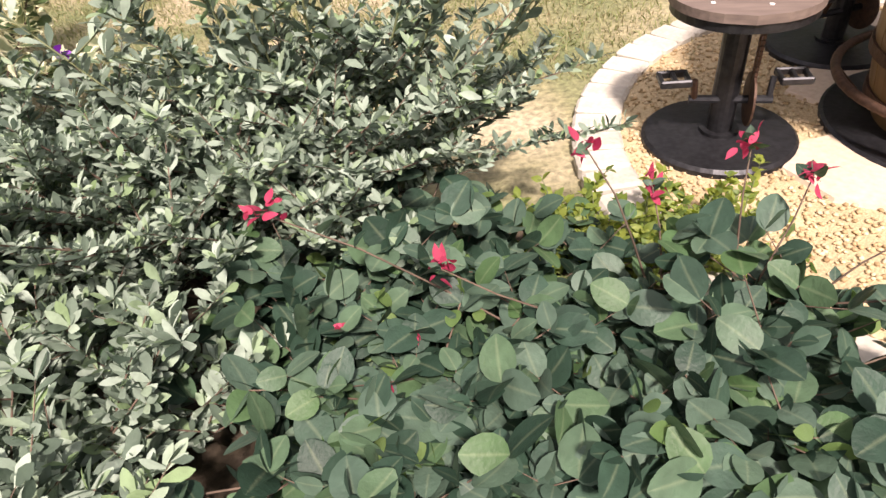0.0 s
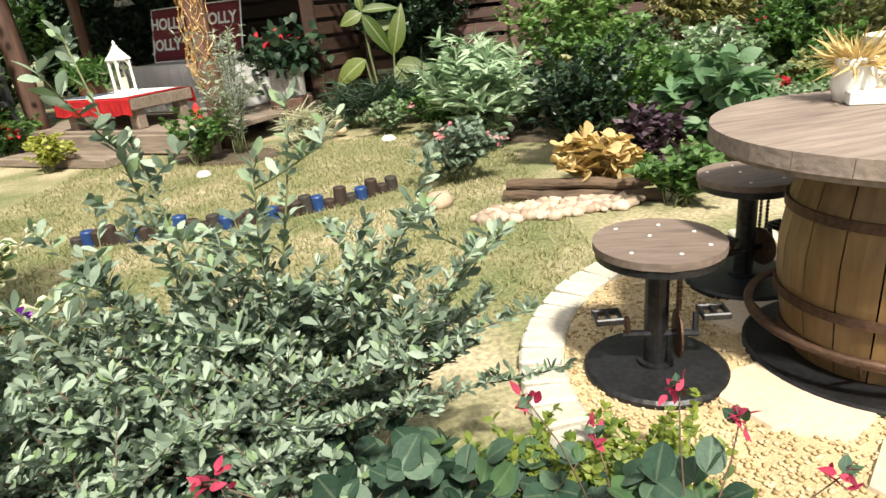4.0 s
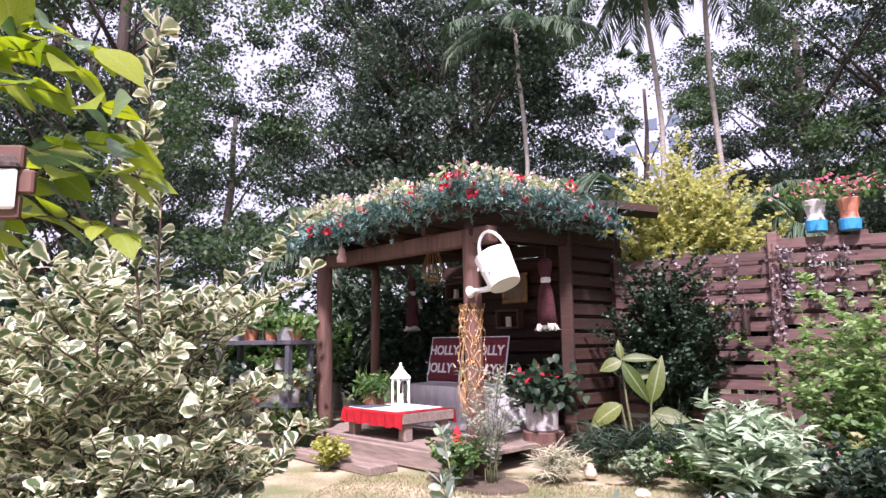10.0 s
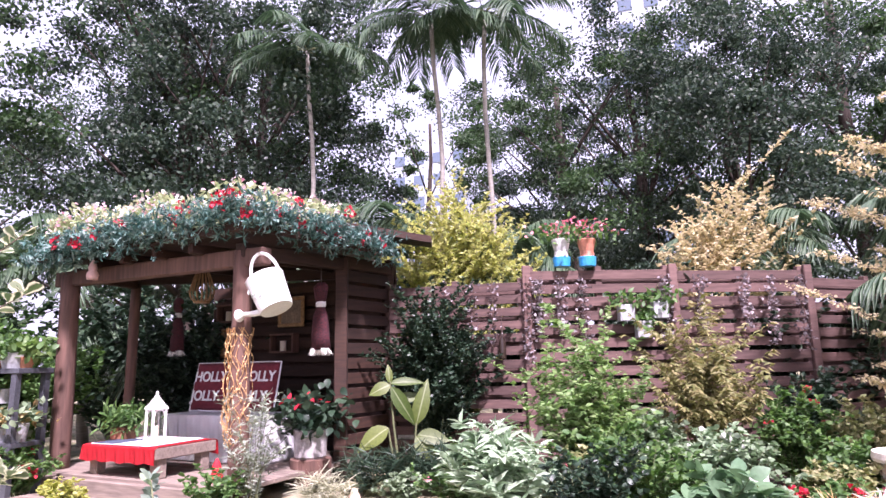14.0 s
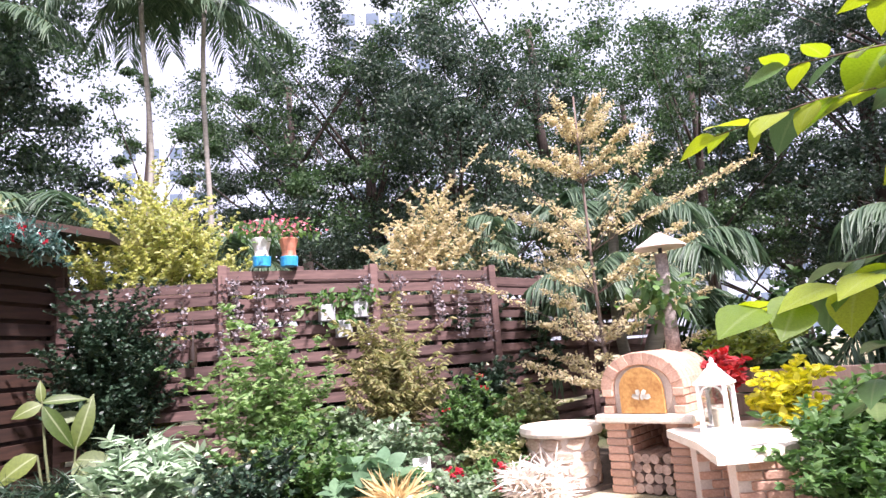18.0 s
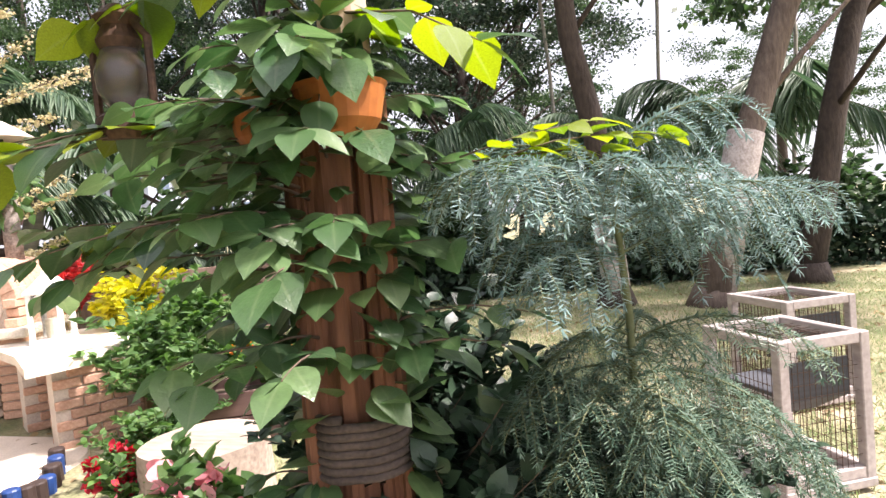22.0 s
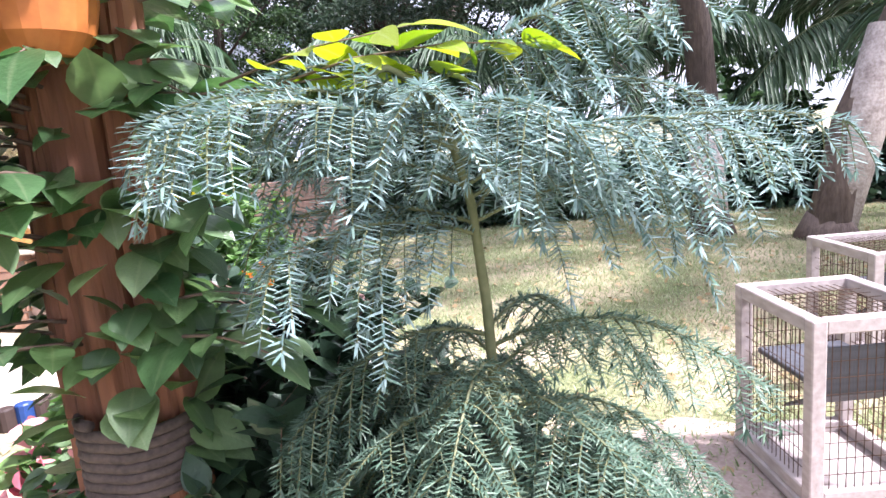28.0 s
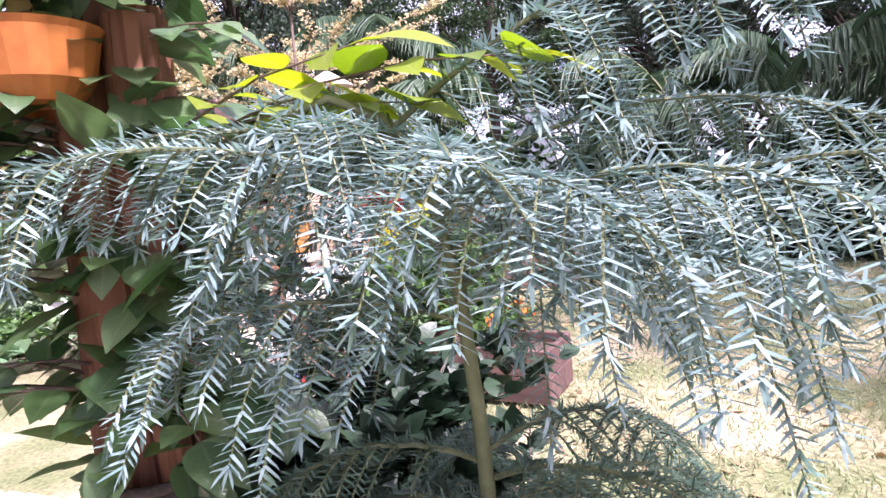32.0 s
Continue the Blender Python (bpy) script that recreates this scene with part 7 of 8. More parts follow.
bed("filler_shrub", 3.2, 7.2, 0.7, 0.4, 0.75, 26, OVATE, 0.06, 1.1, 70, leafy("pale_shrub_leaf", [(0.16, 0.23, 0.13), (0.24, 0.32, 0.2), (0.12, 0.2, 0.1)], glow=0.25), "pale green low shrub with white flowers", fl=[(FAN, 0.06, 1, L_WHITE, 5, 8, "bloom")])
bed("filler_shrub", 4.6, 8.4, 0.6, 0.4, 1.0, 26, OVATE, 0.06, 1.0, 70, L_GREEN, "mixed green shrub with red and orange blooms", fl=[(FAN, 0.05, 1, L_RED, 6, 10, "bloom")])
bed("red_blooms", 3.95, 6.75, 0.35, 0.25, 0.42, 16, OVATE, 0.06, 1.0, 60, L_GREEN, "crimson flowers at the bed's edge", "flowers", fl=[(FAN, 0.05, 1.2, L_RED, 9, 26, "bloom")])
bed("cream_burst", 4.05, 6.2, 0.28, 0.22, 0.4, 14, STRAP, 0.2, 1.5, 60, leafy("cream_burst_leaf", [(0.66, 0.6, 0.52), (0.78, 0.74, 0.68)], glow=0.25), "cream spiky ornamental plant")
for (x, y, s) in ((0.35, 8.75, 0.5), (0.75, 8.8, 0.45), (0.0, 8.9, 0.4)):
    bed("strap_grass", x, y, 0.32, 0.25, 0.46, 26, STRAP, 0.3, 0.75, 34, L_DEEP, "clump of long strap-leaved grass by the hut", "grass", sub=0)
can2 = thing("canna_plant", pose(0.42, 9.1, 0), "large yellow-green canna with broad upright and drooping leaves", "plant")
CANNA = leafy("canna_leaf", [(0.04, 0.075, 0.013), (0.08, 0.11, 0.02), (0.11, 0.14, 0.03)], glow=0.2, rib=0.4)
PALE = leafy("canna_pale_leaf", [(0.1, 0.13, 0.05), (0.14, 0.17, 0.08)], glow=0.15, rib=0.3)
STALKS = ((-0.2, 0.0, 1.22), (0.1, 0.02, 0.74), (-0.22, -0.04, 0.7), (0.12, -0.05, 0.62), (0.3, -0.05, 0.42))
for x, y, z in STALKS:
    part("stalk", tube([(x * 0.35, y, 0), (x * 0.8, y, z * 0.6), (x, y, z)], 0.016, 0.01, 7), STEMG, can2)
for (x, y, z, vx, vy, vz, L, w, mat) in ((-0.2, 0, 1.2, -0.1, -0.05, 1, 0.22, 0.6, CANNA), (-0.2, 0, 1.2, 0.95, -0.1, 0.12, 0.4, 0.42, CANNA), (-0.2, -0.01, 1.18, -0.75, -0.25, -0.25, 0.26, 0.95, CANNA),
                                          (-0.18, -0.02, 1.16, 0.5, -0.2, -0.8, 0.5, 0.5, CANNA), (-0.12, 0.05, 1.0, 0.9, 0.1, 0.25, 0.3, 0.7, PALE), (0.1, 0.02, 0.73, 0.28, -0.1, 1, 0.52, 0.55, CANNA), (0.1, 0.04, 0.7, 0.05, 0.3, 1, 0.36, 0.5, CANNA),
                                          (-0.22, -0.04, 0.7, -0.85, -0.25, -0.45, 0.42, 0.85, CANNA), (0.12, -0.05, 0.62, 0.9, -0.35, -0.1, 0.36, 0.75, PALE), (0.1, -0.06, 0.6, 0.6, -0.4, -0.75, 0.42, 0.75, CANNA), (0.3, -0.05, 0.42, 0.9, -0.3, -0.3, 0.38, 0.7, CANNA)):
    part("leaf", leaves("leaf", OVATE, [(x, y, z)], [(vx, vy, vz)], L, w, mat, up=np.array([[0.1, -0.9, 0.5]]), roll=0.15), None, can2)
for (x, y) in ((-0.12, 8.42), (0.92, 8.4)):
    o = tagged(part("bird_ornament", turned([(0.004, 0), (0.055, 0.015), (0.07, 0.05), (0.055, 0.09), (0.038, 0.11), (0.036, 0.135), (0.015, 0.155), (0.003, 0.158)], 14, wob=0.04), surface("buff_glaze", (0.4, 0.28, 0.16), (0.66, 0.56, 0.44), 0.5), smooth=True), "small buff glazed bird ornament at the edge of the bed", "ornament")
    o.matrix_world = pose(x, y, 0.02)
bed("deck_herbs", -1.35, 7.75, 0.35, 0.25, 0.45, 18, OVATE, 0.05, 1.0, 70, L_GREEN, "green herbs planted before the deck")
bed("olive_sprigs", -1.05, 7.95, 0.34, 0.2, 1.3, 11, LANCE, 0.075, 1.0, 44, leafy("olive_grey", [(0.22, 0.26, 0.2), (0.32, 0.36, 0.28)], glow=0.2), "thin grey-leaved olive sapling by the post", sub=5, sublen=0.25)
bed("white_mound", -0.45, 8.2, 0.3, 0.22, 0.3, 14, STRAP, 0.2, 0.9, 40, leafy("striped_leaf", [(0.35, 0.36, 0.24), (0.5, 0.5, 0.38)], glow=0.2), "striped grassy plant at the deck corner")
bed("yellow_shrub", -3.0, 8.2, 0.3, 0.25, 0.4, 16, OVATE, 0.05, 1.0, 70, L_YELLOW, "yellow-green low shrub beside the deck")
bed("red_geraniums", -3.9, 9.1, 0.45, 0.3, 0.6, 20, OVATE, 0.06, 1.1, 60, L_GREEN, "red and pink geraniums behind the deck post", "flowers", fl=[(FAN, 0.05, 1.2, L_RED, 12, 22, "bloom")])
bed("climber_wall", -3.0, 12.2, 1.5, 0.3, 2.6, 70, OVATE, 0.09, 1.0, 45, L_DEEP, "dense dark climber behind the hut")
bed("climber_wall", -5.4, 11.2, 1.6, 0.5, 1.9, 50, OVATE, 0.09, 1.0, 45, L_GREEN, "mixed green shrubs behind the potting bench")
bed("yellow_herb", 5.9, 5.2, 0.35, 0.3, 0.62, 20, OVATE, 0.08, 1.0, 70, leafy("yellow_coleus", [(0.5, 0.5, 0.03), (0.6, 0.55, 0.06)], glow=0.4), "bright yellow leafy plant behind the counter", base_z=0.4)
bed("red_coleus", 6.1, 6.1, 0.28, 0.25, 0.55, 20, OVATE, 0.08, 1.0, 70, leafy("red_coleus_leaf", [(0.42, 0.05, 0.06), (0.55, 0.1, 0.09)], glow=0.3), "crimson leafy plant in the raised bed", base_z=0.6)
bed("fern_mass", 5.15, 4.2, 0.6, 0.45, 0.75, 34, OVATE, 0.07, 0.8, 75, L_GREEN, "ferny green plants in front of the counter")
bed("fern_mass", 4.55, 3.9, 0.45, 0.3, 0.35, 24, OVATE, 0.05, 0.8, 75, L_GREEN, "low ferny plants behind the stump")
bed("fern_mass", 5.6, 4.4, 0.6, 0.5, 0.9, 36, OVATE, 0.09, 0.6, 70, L_GREEN, "taller ferny shrub beside the counter")
for (x, y, rx, ry, h, mat, sz, lab) in (
        (1.0, 8.0, 0.5, 0.4, 0.4, L_GREEN, 0.055, "low green ground cover in the bed"), (1.7, 7.7, 0.45, 0.4, 0.5, L_PALE, 0.06, "pale green low shrub in the bed"), (2.8, 7.6, 0.5, 0.4, 0.6, L_PALE, 0.065, "pale grey-green leafy plant in the bed"),
        (2.9, 6.6, 0.4, 0.35, 0.45, L_GREEN, 0.06, "leafy green plant near the sand"), (3.5, 6.5, 0.4, 0.3, 0.35, L_PALE, 0.055, "low pale plant near the sand"), (3.1, 8.6, 0.5, 0.4, 0.9, L_PALE, 0.07, "pale shrub between the bushes"),
        (4.6, 7.6, 0.45, 0.4, 0.6, L_GREEN, 0.06, "green bedding plant beside the well"), (5.3, 8.3, 0.5, 0.4, 0.9, L_OLIVE, 0.06, "olive shrub by the layered tree"), (1.45, 9.2, 0.6, 0.3, 0.55, L_GREEN, 0.06, "green shrub at the foot of the fence"),
        (3.0, 9.3, 0.8, 0.3, 0.8, L_GREEN, 0.07, "leafy shrub before the fence"), (5.3, 9.2, 0.6, 0.3, 1.2, L_DEEP, 0.07, "dark leafy shrub before the fence"), (4.2, 7.2, 0.4, 0.3, 0.45, L_OLIVE, 0.06, "low olive plant with blooms"),
        (2.2, 7.5, 0.4, 0.3, 0.6, L_OLIVE, 0.06, "olive-green leafy plant in the bed"), (0.4, 8.3, 0.35, 0.3, 0.3, L_PALE, 0.05, "pale ground cover beside the stones"), (6.0, 7.3, 0.4, 0.4, 0.6, L_OLIVE, 0.06, "dry olive plant behind the well")):
    bed("bedding_plant", x, y, rx, ry, h, 26, OVATE, sz, 0.95, 75, mat, lab, fl=[(FAN, 0.045, 1, rng.choice([0, 1, 2]) == 0 and L_ORANGE or L_PINK, 3, 9, "bloom")] if h < 0.6 else None)
# dark leaves added behind the boards so that the gaps read as shade
for (x, w) in ((2.2, 0.8), (3.8, 0.8), (5.4, 0.8), (7.0, 0.8)):
    bed("fence_shrub", x, 10.7, w, 0.35, 2.3, 34, OVATE, 0.1, 1.0, 40, L_DEEP, "dark shrub added close behind the fence to darken its gaps")
# green backdrop past the fig and the potting bench
for (x, y, rx, h, mat) in ((-5.2, 6.6, 1.0, 1.9, L_DEEP), (-6.8, 7.6, 1.3, 2.4, L_TREE), (-7.2, 9.6, 1.3, 2.6, L_DEEP), (-6.4, 11.3, 1.3, 2.6, L_TREE), (-4.6, 12.8, 1.4, 2.8, L_DEEP), (-4.2, 5.4, 0.8, 1.3, L_GREEN), (-8.6, 5.6, 1.5, 2.6, L_TREE)):
    bed("backdrop_shrub", x, y, rx, 0.8, h, 44, OVATE, 0.11, 1.0, 40, mat, "dense dark green shrub behind the potting bench", sub=5)
# raised bed behind the oven
rb = thing("raised_bed", pose(7.0, 6.4, 0, 0, 0, -55), "grey plank raised bed behind the oven", "planter")
for k in range(4):
    part("plank", box(0, 0, 0.12 + 0.235 * k, 3.2, 0.04, 0.222, 0.006), WOOD, rb)
bed("raised_flowers", 7.2, 6.6, 0.9, 0.5, 0.4, 24, OVATE, 0.08, 0.8, 60, L_LIME, "trailing mixed plants on the raised bed", base_z=0.98)

# layered cream-leaved tree
tt = thing("layered_tree", pose(6.3, 8.0, 0), "slim tree with tiered fans of tiny cream leaves", "tree")
part("trunk", tube([(0, 0, 0), (0.02, 0, 1.2), (-0.02, 0, 2.4), (0, 0, 4.6)], 0.035, 0.012, 8), BARK, tt, smooth=True)
P, bm = [], bmesh.new()
for z, L, up, nb in ((0.75, 1.35, 0.55, 9), (1.3, 1.6, 0.62, 9), (1.95, 1.35, 0.75, 8), (2.5, 1.9, 0.72, 9), (3.4, 1.0, 0.95, 7), (3.9, 0.75, 1.2, 5)):
    for k in range(nb):
        a = 2 * np.pi * k / nb + rng.uniform(-0.35, 0.35)
        o = np.array([math.cos(a), math.sin(a), up * rng.uniform(0.7, 1.25)])
        w = np.array([-math.sin(a), math.cos(a), 0])
        bp = frond_points((0, 0, z), o, L * rng.uniform(0.65, 1.15), 0.1, 10)
        tube([tuple(p) for p in bp[::3]], 0.009, 0.002, 4, bm)
        for j in range(15):
            i = rng.integers(2, 10)
            tw = frond_points(bp[i], o * 0.8 + w * rng.uniform(-0.9, 0.9), rng.uniform(0.1, 0.34) * L * 0.5, 0.12, 6)
            tube([tuple(p) for p in tw[::5]], 0.004, 0.0015, 4, bm)
            n = 24
            q = tw[rng.integers(0, 6, n)] + rng.normal(0, 1, (n, 3)) * [0.04, 0.04, 0.014]
            P.append(q)
P = np.concatenate(P)
part("branchwork", bm, BARK, tt)
part("crown", leaves("crown", OVATE, P, rng.normal(0, 1, P.shape) * [1, 1, 0.5], rng.uniform(0.03, 0.05, len(P)), 1.0, L_CREAM, roll=0.5), None, tt)

# trailing grey vines and pots on the fence
for (x, n, L) in ((1.55, 60, 0.9), (2.0, 100, 1.1), (2.15, 180, 0.8), (2.45, 160, 0.75), (2.75, 160, 1.0), (3.85, 220, 0.9), (4.35, 150, 0.7), (4.95, 160, 0.7), (5.3, 170, 0.95), (5.7, 160, 1.0), (0.95, 60, 1.0), (1.3, 60, 0.9)):
    e = thing("trailing_vine", pose(x, 9.84 if x > 2 else 9.84 + (2.01 - x) * 0.3, 2.5), "strand of small grey-purple leaves hanging on the fence", "vine", "strands on the fence")
    P = np.stack([rng.normal(0, 0.045, n), rng.normal(-0.02, 0.02, n), -rng.uniform(0, L, n)], 1)
    part("foliage", leaves("foliage", FAN, P, rng.normal(0, 1, (n, 3)), 0.045, 1.2, L_GREYVINE), None, e)
    part("stem", tube([(0, 0, 0.05), (0.01, -0.01, -L / 2), (0, 0, -L)], 0.004, 0.002, 4), STEMB, e)
for (x, z) in ((3.3, 2.02), (3.75, 2.05), (3.52, 1.8)):
    e = thing("wall_pot", pose(x, 9.8, z), "square pale grey pot with a trailing plant on the fence", "pot", "fence pots")
    part("pot", box(0, 0, 0, 0.2, 0.14, 0.22, 0.008), ZINC, e)
    part("foliage", leaves("foliage", OVATE, rng.normal(0, 1, (90, 3)) * [0.13, 0.07, 0.07] + [0, 0, 0.16], rng.normal(0, 1, (90, 3)) + [0, 0, 0.3], 0.1, 0.7, L_GREEN), None, e)
for (x, c) in ((2.5, (0.6, 0.6, 0.58)), (2.85, (0.55, 0.22, 0.14))):
    e = thing("figure_pot", pose(x, 9.88, 2.66), "small painted flower pot with blue trousers on the fence top", "pot", "figure pots")
    part("lower_pot", turned([(0.11, 0), (0.12, 0.12), (0.11, 0.13)], 16), plain("bright_blue", (0.03, 0.3, 0.6), 0.4), e)
    part("upper_pot", turned([(0.1, 0.13), (0.09, 0.2), (0.13, 0.36), (0.12, 0.37)], 16), plain("pot_%d" % int(c[0] * 100), c, 0.5), e)
    part("foliage", leaves("foliage", OVATE, rng.normal(0, 1, (120, 3)) * [0.22, 0.15, 0.07] + [0, 0, 0.46], rng.normal(0, 1, (120, 3)), 0.08, 0.9, L_GREEN), None, e)
    part("bloom_mass", leaves("bloom_mass", FAN, rng.normal(0, 1, (70, 3)) * [0.22, 0.15, 0.05] + [0, 0, 0.52], rng.normal(0, 1, (70, 3)), 0.05, 1.2, L_PINK), None, e)
bt = thing("hanging_bottle", pose(1.66, 9.9, 1.45), "dark glass bottle hanging on the fence", "bottle")
part("bottle", turned([(0.045, 0), (0.048, 0.02), (0.048, 0.22), (0.016, 0.3), (0.016, 0.38)], 14), plain("bottle_glass", (0.03, 0.02, 0.015), 0.15), bt, smooth=True)
part("cord", tube([(0, 0, 0.38), (0, 0, 0.6)], 0.005), ROPE, bt)
for (x, y) in ((3.95, 6.45),):
    e = thing("plant_label", pose(x - 0.6, y + 0.5, 0, 0, 0, 10), "blank white plant label card on a stake", "label")
    part("stake", box(0, 0, 0.2, 0.015, 0.008, 0.4), WHITE, e)
    part("card", box(0, -0.01, 0.42, 0.18, 0.006, 0.13), WHITE, e)

# ---- trees and distance ----


def tree_mesh(h, r, lean, nclump, nleaf, size, crown_r, crown_z, seed):
    g = np.random.default_rng(seed)
    bm = bmesh.new()
    pts = [(lean[0] * (k / 7) ** 1.4 + 0.06 * math.sin(k * 1.7 + seed), lean[1] * (k / 7) ** 1.4 + 0.05 * math.cos(k * 2.1 + seed), h * k / 7) for k in range(8)]
    tube(pts, r, r * 0.35, 10, bm, 0.06, seed)
    tube([(0, 0, -0.05), (0, 0, 0.25)], r * 1.6, r * 1.02, 10, bm, 0.1, seed)
    P, D = [], []
    top = np.array(pts[-1])
    for k in range(nclump):
        a = g.uniform(0, 2 * np.pi)
        rr = crown_r * math.sqrt(g.uniform(0.05, 1))
        z = g.uniform(crown_z, h * 1.15)
        c = np.array([top[0] * (z / h) + rr * math.cos(a), top[1] * (z / h) + rr * math.sin(a), z])
        i = int(np.clip(z / h * 6 - 1, 1, 6))
        if g.random() < 0.22:
            tube(arc(pts[i], tuple(c), (0, 0, 0.1), 4), r * 0.22, r * 0.04, 5, bm)
        n = nleaf
        s = g.uniform(0.3, 0.85) * crown_r * 0.135
        P.append(c + g.normal(0, 1, (n, 3)) * [s, s, s * 0.45])
        D.append(g.normal(0, 1, (n, 3)) + [0, 0, -0.3])
    return mesh_of(bm, "trunk", True), np.concatenate(P), np.concatenate(D)


def tree(name, m, h, r, lean, nclump, nleaf, size, crown_r, crown_z, seed, bark, leafm, label, lime=0.0):
    e = thing(name, m, label, "tree", "trees round the garden")
    tm, P, D = tree_mesh(h, r, lean, nclump, nleaf, size, crown_r, crown_z, seed)
    part("trunk", tm, bark, e)
    if lime:
        part("limewash_band", tube([(0, 0, 0.02), (lean[0] * (lime / h) ** 1.4, lean[1] * (lime / h) ** 1.4, lime)], r * 1.04, r * 0.98, 14, rough=0.04, seed=seed), LIME, e, "pale limewashed lower trunk", smooth=True)
    part("crown", leaves("crown", CHIP, P, D, size, 1.0, leafm, roll=1), None, e)
    return e


A = tree("broadleaf_tree", pose(-4.3, 19, 0), 10, 0.3, (0.6, 0), 125, 400, 0.115, 4.4, 3.2, 1, BARKD, L_TREED, "dark broad-crowned tree behind the hut")
B = tree("broadleaf_tree", pose(5.5, 20, 0), 10, 0.24, (-0.5, 0.3), 88, 330, 0.11, 3.8, 3.0, 2, BARKD, L_TREE, "broadleaf tree with a slender trunk behind the fence")
spots = ((-16.5, 16.5, 20, 1.1), (-4.6, 21, 80, 1.15), (7.6, 19.5, 200, 0.95), (-17, 25, 300, 1.2), (-14, 13, 60, 1.0), (-10, 12.3, 130, 1.05), (9.5, 17.5, 150, 0.95), (12, 21, 220, 1.1), (6.4, 25, 260, 1.0), (17, 18, 320, 1.0), (20, 12, 40, 1.0), (15, 14, 100, 0.85), (24, 18, 180, 1.2), (-9, 31, 10, 1.3), (-5.6, 18.5, 250, 1.1), (13.8, 19.2, 70, 1.25))
for k, (x, y, a, s) in enumerate(spots):
    copy_thing((A, B)[k % 2], pose(x, y, 0, 0, 0, a) @ Matrix.Diagonal((s, s, s, 1)))
tree("slender_tree", pose(0.7, 22, 0), 9.5, 0.15, (0.4, 0), 40, 300, 0.11, 2.5, 3.2, 11, BARKD, L_TREE, "slender broadleaf tree in the gap behind the fence")
# trees on the open lawn
tree("lawn_tree", pose(9.3, 0.45, 0), 7.5, 0.2, (1.2, -3.2), 26, 300, 0.17, 3.0, 4.2, 5, BARK, L_TREE, "leaning lawn tree with a limewashed base", lime=1.9)
tree("lawn_tree", pose(9.5, 1.5, 0), 7.5, 0.17, (-0.3, 0.9), 26, 300, 0.17, 3.0, 4.2, 6, BARKD, L_TREE, "dark-barked lawn tree with a pale band at the foot", lime=1.1)
tree("lawn_tree", pose(10.8, -0.9, 0), 7.5, 0.2, (1.2, -2.4), 26, 300, 0.17, 3.0, 4.2, 7, BARKD, L_TREE, "dark leaning tree at the lawn's edge")
for k, (x, y, s) in enumerate(((16.5, 5.0, 0.9), (22, 4.5, 1.0), (19, 9, 1.1), (26, -4, 0.9))):
    copy_thing((A, B)[k % 2], pose(x, y, 0, 0, 0, k * 70) @ Matrix.Diagonal((s, s, s * 0.85, 1)))


def palm(m, h, r, nf, L, label, seed):
    e = thing("palm", m, label, "palm", "palms round the garden")
    g = np.random.default_rng(seed)
    part("trunk", tube([(0.1 * math.sin(k + seed), 0.06 * math.cos(k), h * k / 8) for k in range(9)], r, r * 0.8, 10), PALMBARK, e, smooth=True)
    P, D, bm = [], [], bmesh.new()
    for k in range(nf):
        a = 2 * np.pi * k / nf + g.uniform(-0.2, 0.2)
        bp = frond_points((0.1 * math.sin(8 + seed), 0, h), (math.cos(a), math.sin(a), g.uniform(0.1, 1.5)), L * g.uniform(0.8, 1.1), 0.55, 22)
        tube([tuple(p) for p in bp[::3]], 0.015, 0.004, 4, bm)
        t = np.gradient(bp, axis=0)
        t /= np.linalg.norm(t, axis=1, keepdims=True)
        w = np.cross(t, [0, 0, 1.0])
        for s in (-1, 1):
            for rep in range(3):
                q = bp[3:] + t[3:] * (L / 22 * rep / 3)
                P.append(q)
                D.append(w[3:] * s + t[3:] * 0.6 - [0, 0, 0.35] + g.normal(0, 0.08, q.shape))
    P, D = np.concatenate(P), np.concatenate(D)
    part("frond_frame", mesh_of(bm), STEMG, e)
    part("frond_crown", leaves("fronds", LANCE, P, D, L * 0.3, 0.3, L_PALM, roll=0.2), None, e)
    return e


p1 = palm(pose(-1.9, 15.6, 0), 8.8, 0.058, 11, 1.9, "slim palm with a pale ringed trunk", 3)
p2 = palm(pose(1.2, 12.6, 0), 1.4, 0.12, 14, 1.9, "low feathery palm behind the fence", 4)
for k, (x, y, s) in enumerate(((1.07, 15.6, 1.1), (2.3, 15.8, 1.12), (15, 0.5, 0.75), (16.5, -2.2, 0.8), (14.2, 2.6, 0.7))):
    copy_thing(p1, pose(x, y, 0, 0, 0, 80 * k) @ Matrix.Diagonal((s, s, s, 1)))
p3 = palm(pose(-0.3, 13.3, 0), 3.7, 0.11, 15, 2.0, "mid-height feathery palm behind the hut", 9)
for (x, y, s, a) in ((2.2, 13.8, 0.95, 140), (-5.8, 14.2, 1.0, 70), (6.9, 13.2, 0.95, 30), (9.0, 10.8, 1.0, 200)):
    copy_thing(p3, pose(x, y, 0, 0, 0, a) @ Matrix.Diagonal((s, s, s, 1)))
for k, (x, y, s) in enumerate(((-4.8, 13.5, 1.0), (5.0, 12.5, 0.9), (6.6, 12.2, 1.0), (8.6, 9.5, 1.25), (3.6, 12.9, 0.8), (12.8, 3.0, 1.3), (13.5, -0.5, 1.4), (12.0, 6.5, 1.3))):
    copy_thing(p2, pose(x, y, 0, 0, 0, 50 * k) @ Matrix.Diagonal((s, s, s * 1.2, 1)))
bed("bamboo_bush", 1.25, 12.3, 1.65, 0.8, 4.3, 115, OVATE, 0.075, 0.8, 70, L_BAMBOO, "airy yellow-green bush rising above the fence", stem=STEMB, sub=8, sublen=0.22)
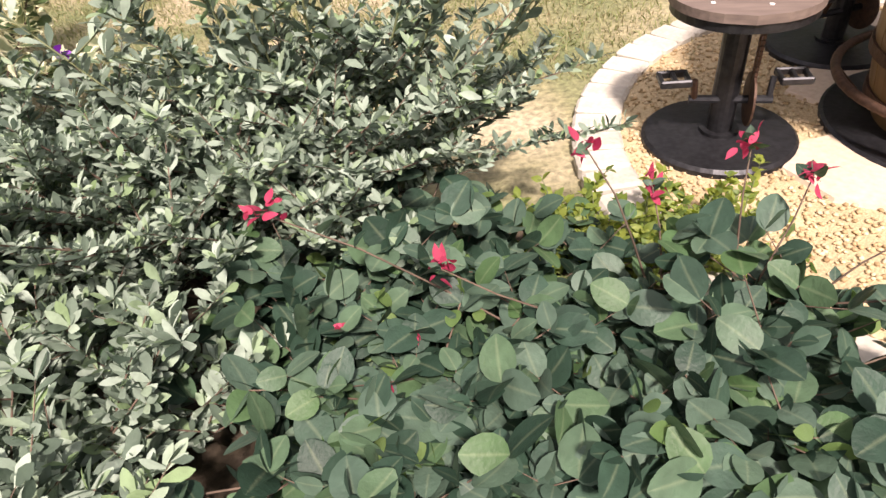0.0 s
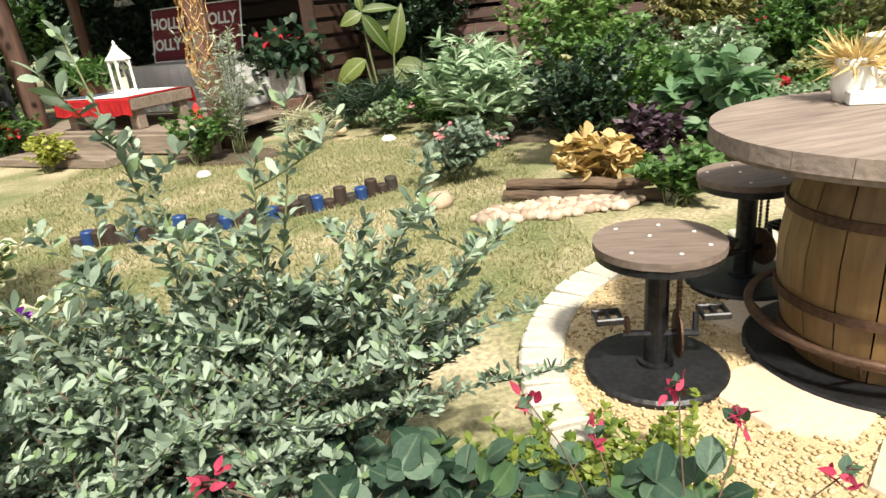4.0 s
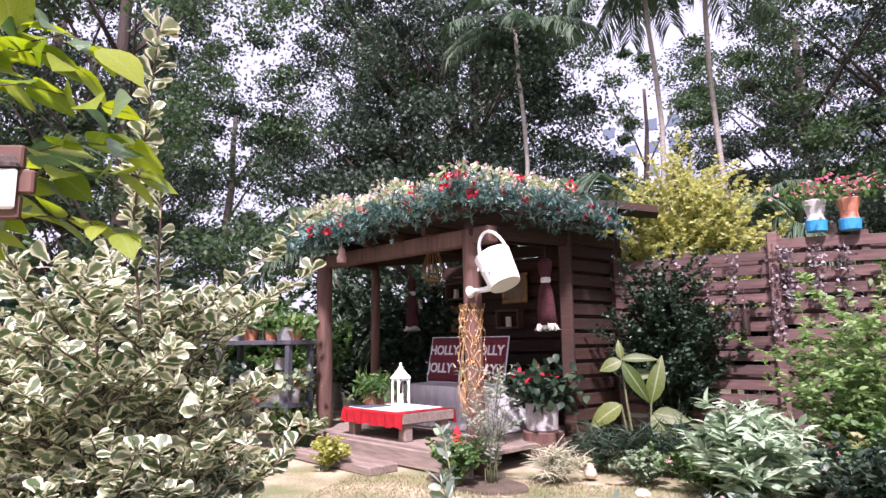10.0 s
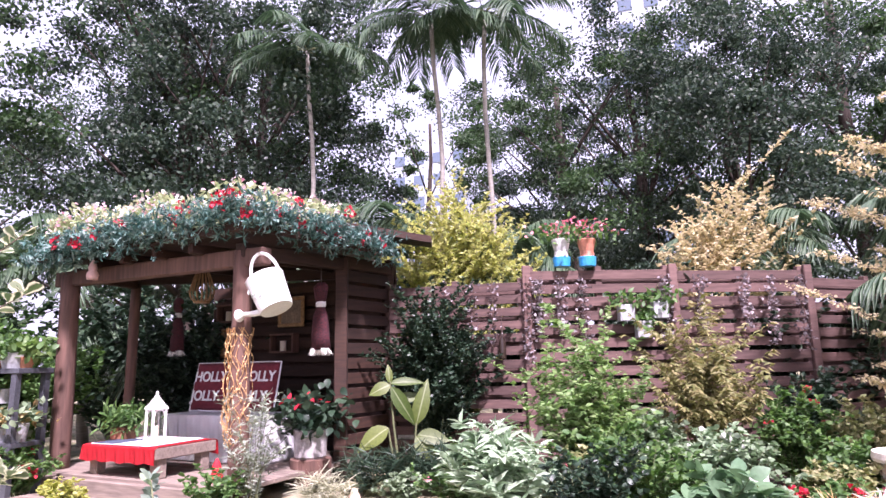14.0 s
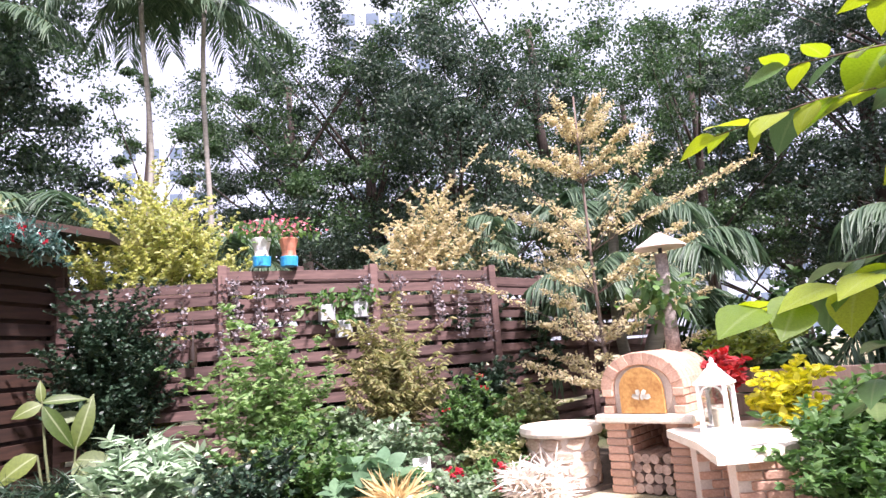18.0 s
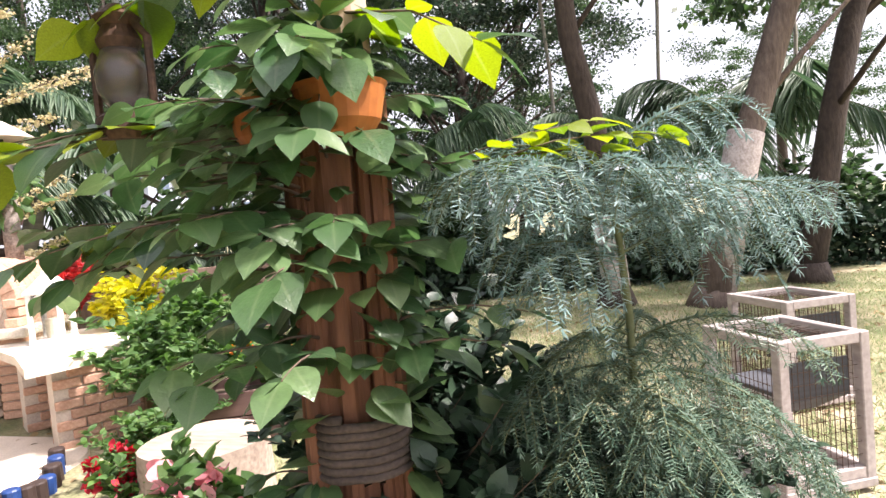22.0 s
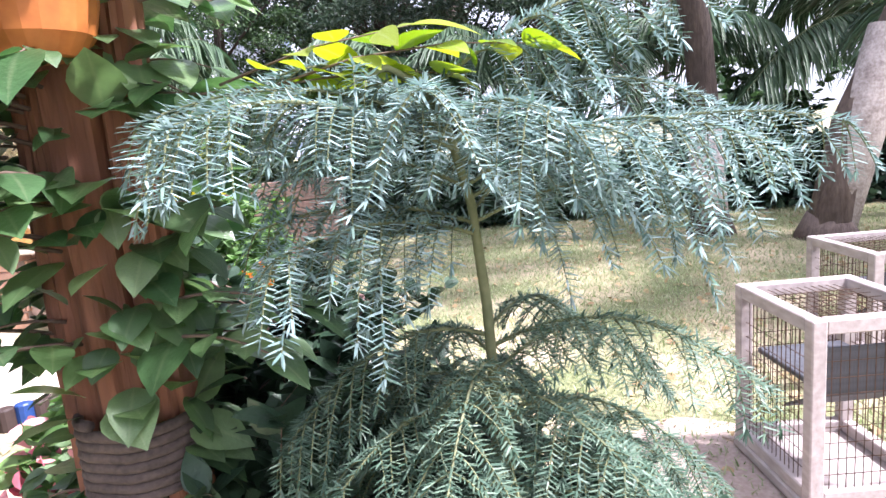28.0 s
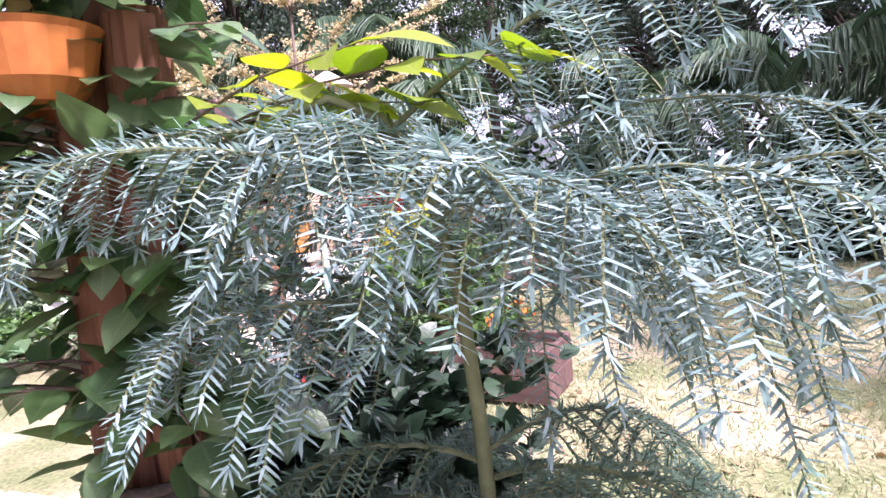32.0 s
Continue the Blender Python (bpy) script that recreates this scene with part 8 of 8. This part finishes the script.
bed("straw_bush", 5.95, 12.2, 1.15, 0.6, 4.2, 70, OVATE, 0.08, 0.8, 60, L_CREAM, "pale straw-coloured shrub behind the fence", stem=STEMB, sub=5, sublen=0.25)
# hedge along the far lawn
hd = thing("hedge", pose(0, 0, 0), "dark clipped hedge along the far side of the lawn", "hedge")
for k in range(9):
    n = 3000
    f = (k + rng.uniform(-0.05, 1.05, n)) / 9
    HX = np.interp(f, [0, 0.35, 0.7, 1], [8.6, 10.6, 11.6, 13.5])
    HY = np.interp(f, [0, 0.35, 0.7, 1], [6.5, 3.2, 0.0, -5.0])
    part("hedge_plant", leaves("foliage", OVATE, np.stack([HX + rng.uniform(0, 1.0, n), HY + rng.normal(0, 0.2, n), rng.uniform(0, 1, n) ** 0.8 * rng.uniform(0.75, 0.92)], 1), rng.normal(0, 1, (n, 3)) + [-0.3, 0, 0.5], 0.11, 1.0, L_DEEP), None, hd)
for (x, y, h) in ((12.5, 4.5, 1.6), (13.2, 1.5, 1.8), (14.0, -2.0, 1.7), (11.3, 6.8, 1.8), (10.2, 9.0, 1.9)):
    bed("woodland_shrub", x, y, 1.5, 1.3, h, 40, OVATE, 0.14, 1.0, 34, L_TREE, "dark woodland shrub beyond the hedge")
# towers far off, glimpsed between the trees
for (x, y, w, h) in ((30, 75, 14, 46), (75, 60, 16, 40), (4, 95, 12, 34)):
    e = thing("apartment_building", pose(x, y, 0, 0, 0, -20), "pale grey-blue apartment block far behind the trees", "building")
    part("wall", box(0, 0, h / 2, w, 12, h), surface("tower_wall", (0.3, 0.34, 0.42), (0.42, 0.46, 0.54), 0.7, 0.3, 3, 0.05), e)
    part("roof", box(0, 0, h + 0.6, w * 0.7, 9, 1.2), MATS["tower_wall"], e)
    wm = mesh_of(box(0, 0, 0, 1.6, 0.12, 1.5), "window")
    wm.materials.append(plain("far_glass", (0.12, 0.16, 0.22), 0.15))
    for i in range(int(w / 3)):
        for j in range(int(h / 3.2)):
            part("window", wm, None, e).location = (-w / 2 + 2 + 3 * i, -6.02, 2 + 3.2 * j)

# ---- grass and fallen leaves ----
n = 60000
P = np.stack([rng.uniform(-2.6, 1.4, n), rng.uniform(4.0, 8.2, n), np.zeros(n)], 1)
gr = part("grass", leaves("grass", STRAP, P, rng.normal(0, 0.5, (n, 3)) + [0, 0, 1.0], rng.uniform(0.015, 0.042, n), 2.4, L_GRASS, roll=1), None)
tagged(gr, "short dry tan and green lawn grass", "grass", kind="stuff")
n = 110000
P = np.stack([rng.uniform(3.6, 11.5, n), rng.uniform(-2.5, 5.5, n), np.zeros(n)], 1)
P = P[(P[:, 1] < 3.3) | (P[:, 0] > 5.6)]
gr = part("far_grass", leaves("far_grass", STRAP, P, rng.normal(0, 0.5, (len(P), 3)) + [0, 0, 1.0], rng.uniform(0.02, 0.05, len(P)), 2.5, L_FARGRASS, roll=1), None)
tagged(gr, "thin patchy grass of the open lawn", "grass", kind="stuff")
n = 1500
P = np.stack([rng.uniform(3.6, 12, n), rng.uniform(-3, 5.5, n), np.full(n, 0.015)], 1)
fl = part("fallen_leaves", leaves("fallen_leaves", OVATE, P, rng.normal(0, 1, (n, 3)) * [1, 1, 0.15], 0.06, 1.0, L_DEAD, roll=0.3), None)
tagged(fl, "scattered dry brown leaves on the lawn", "leaves", kind="stuff")
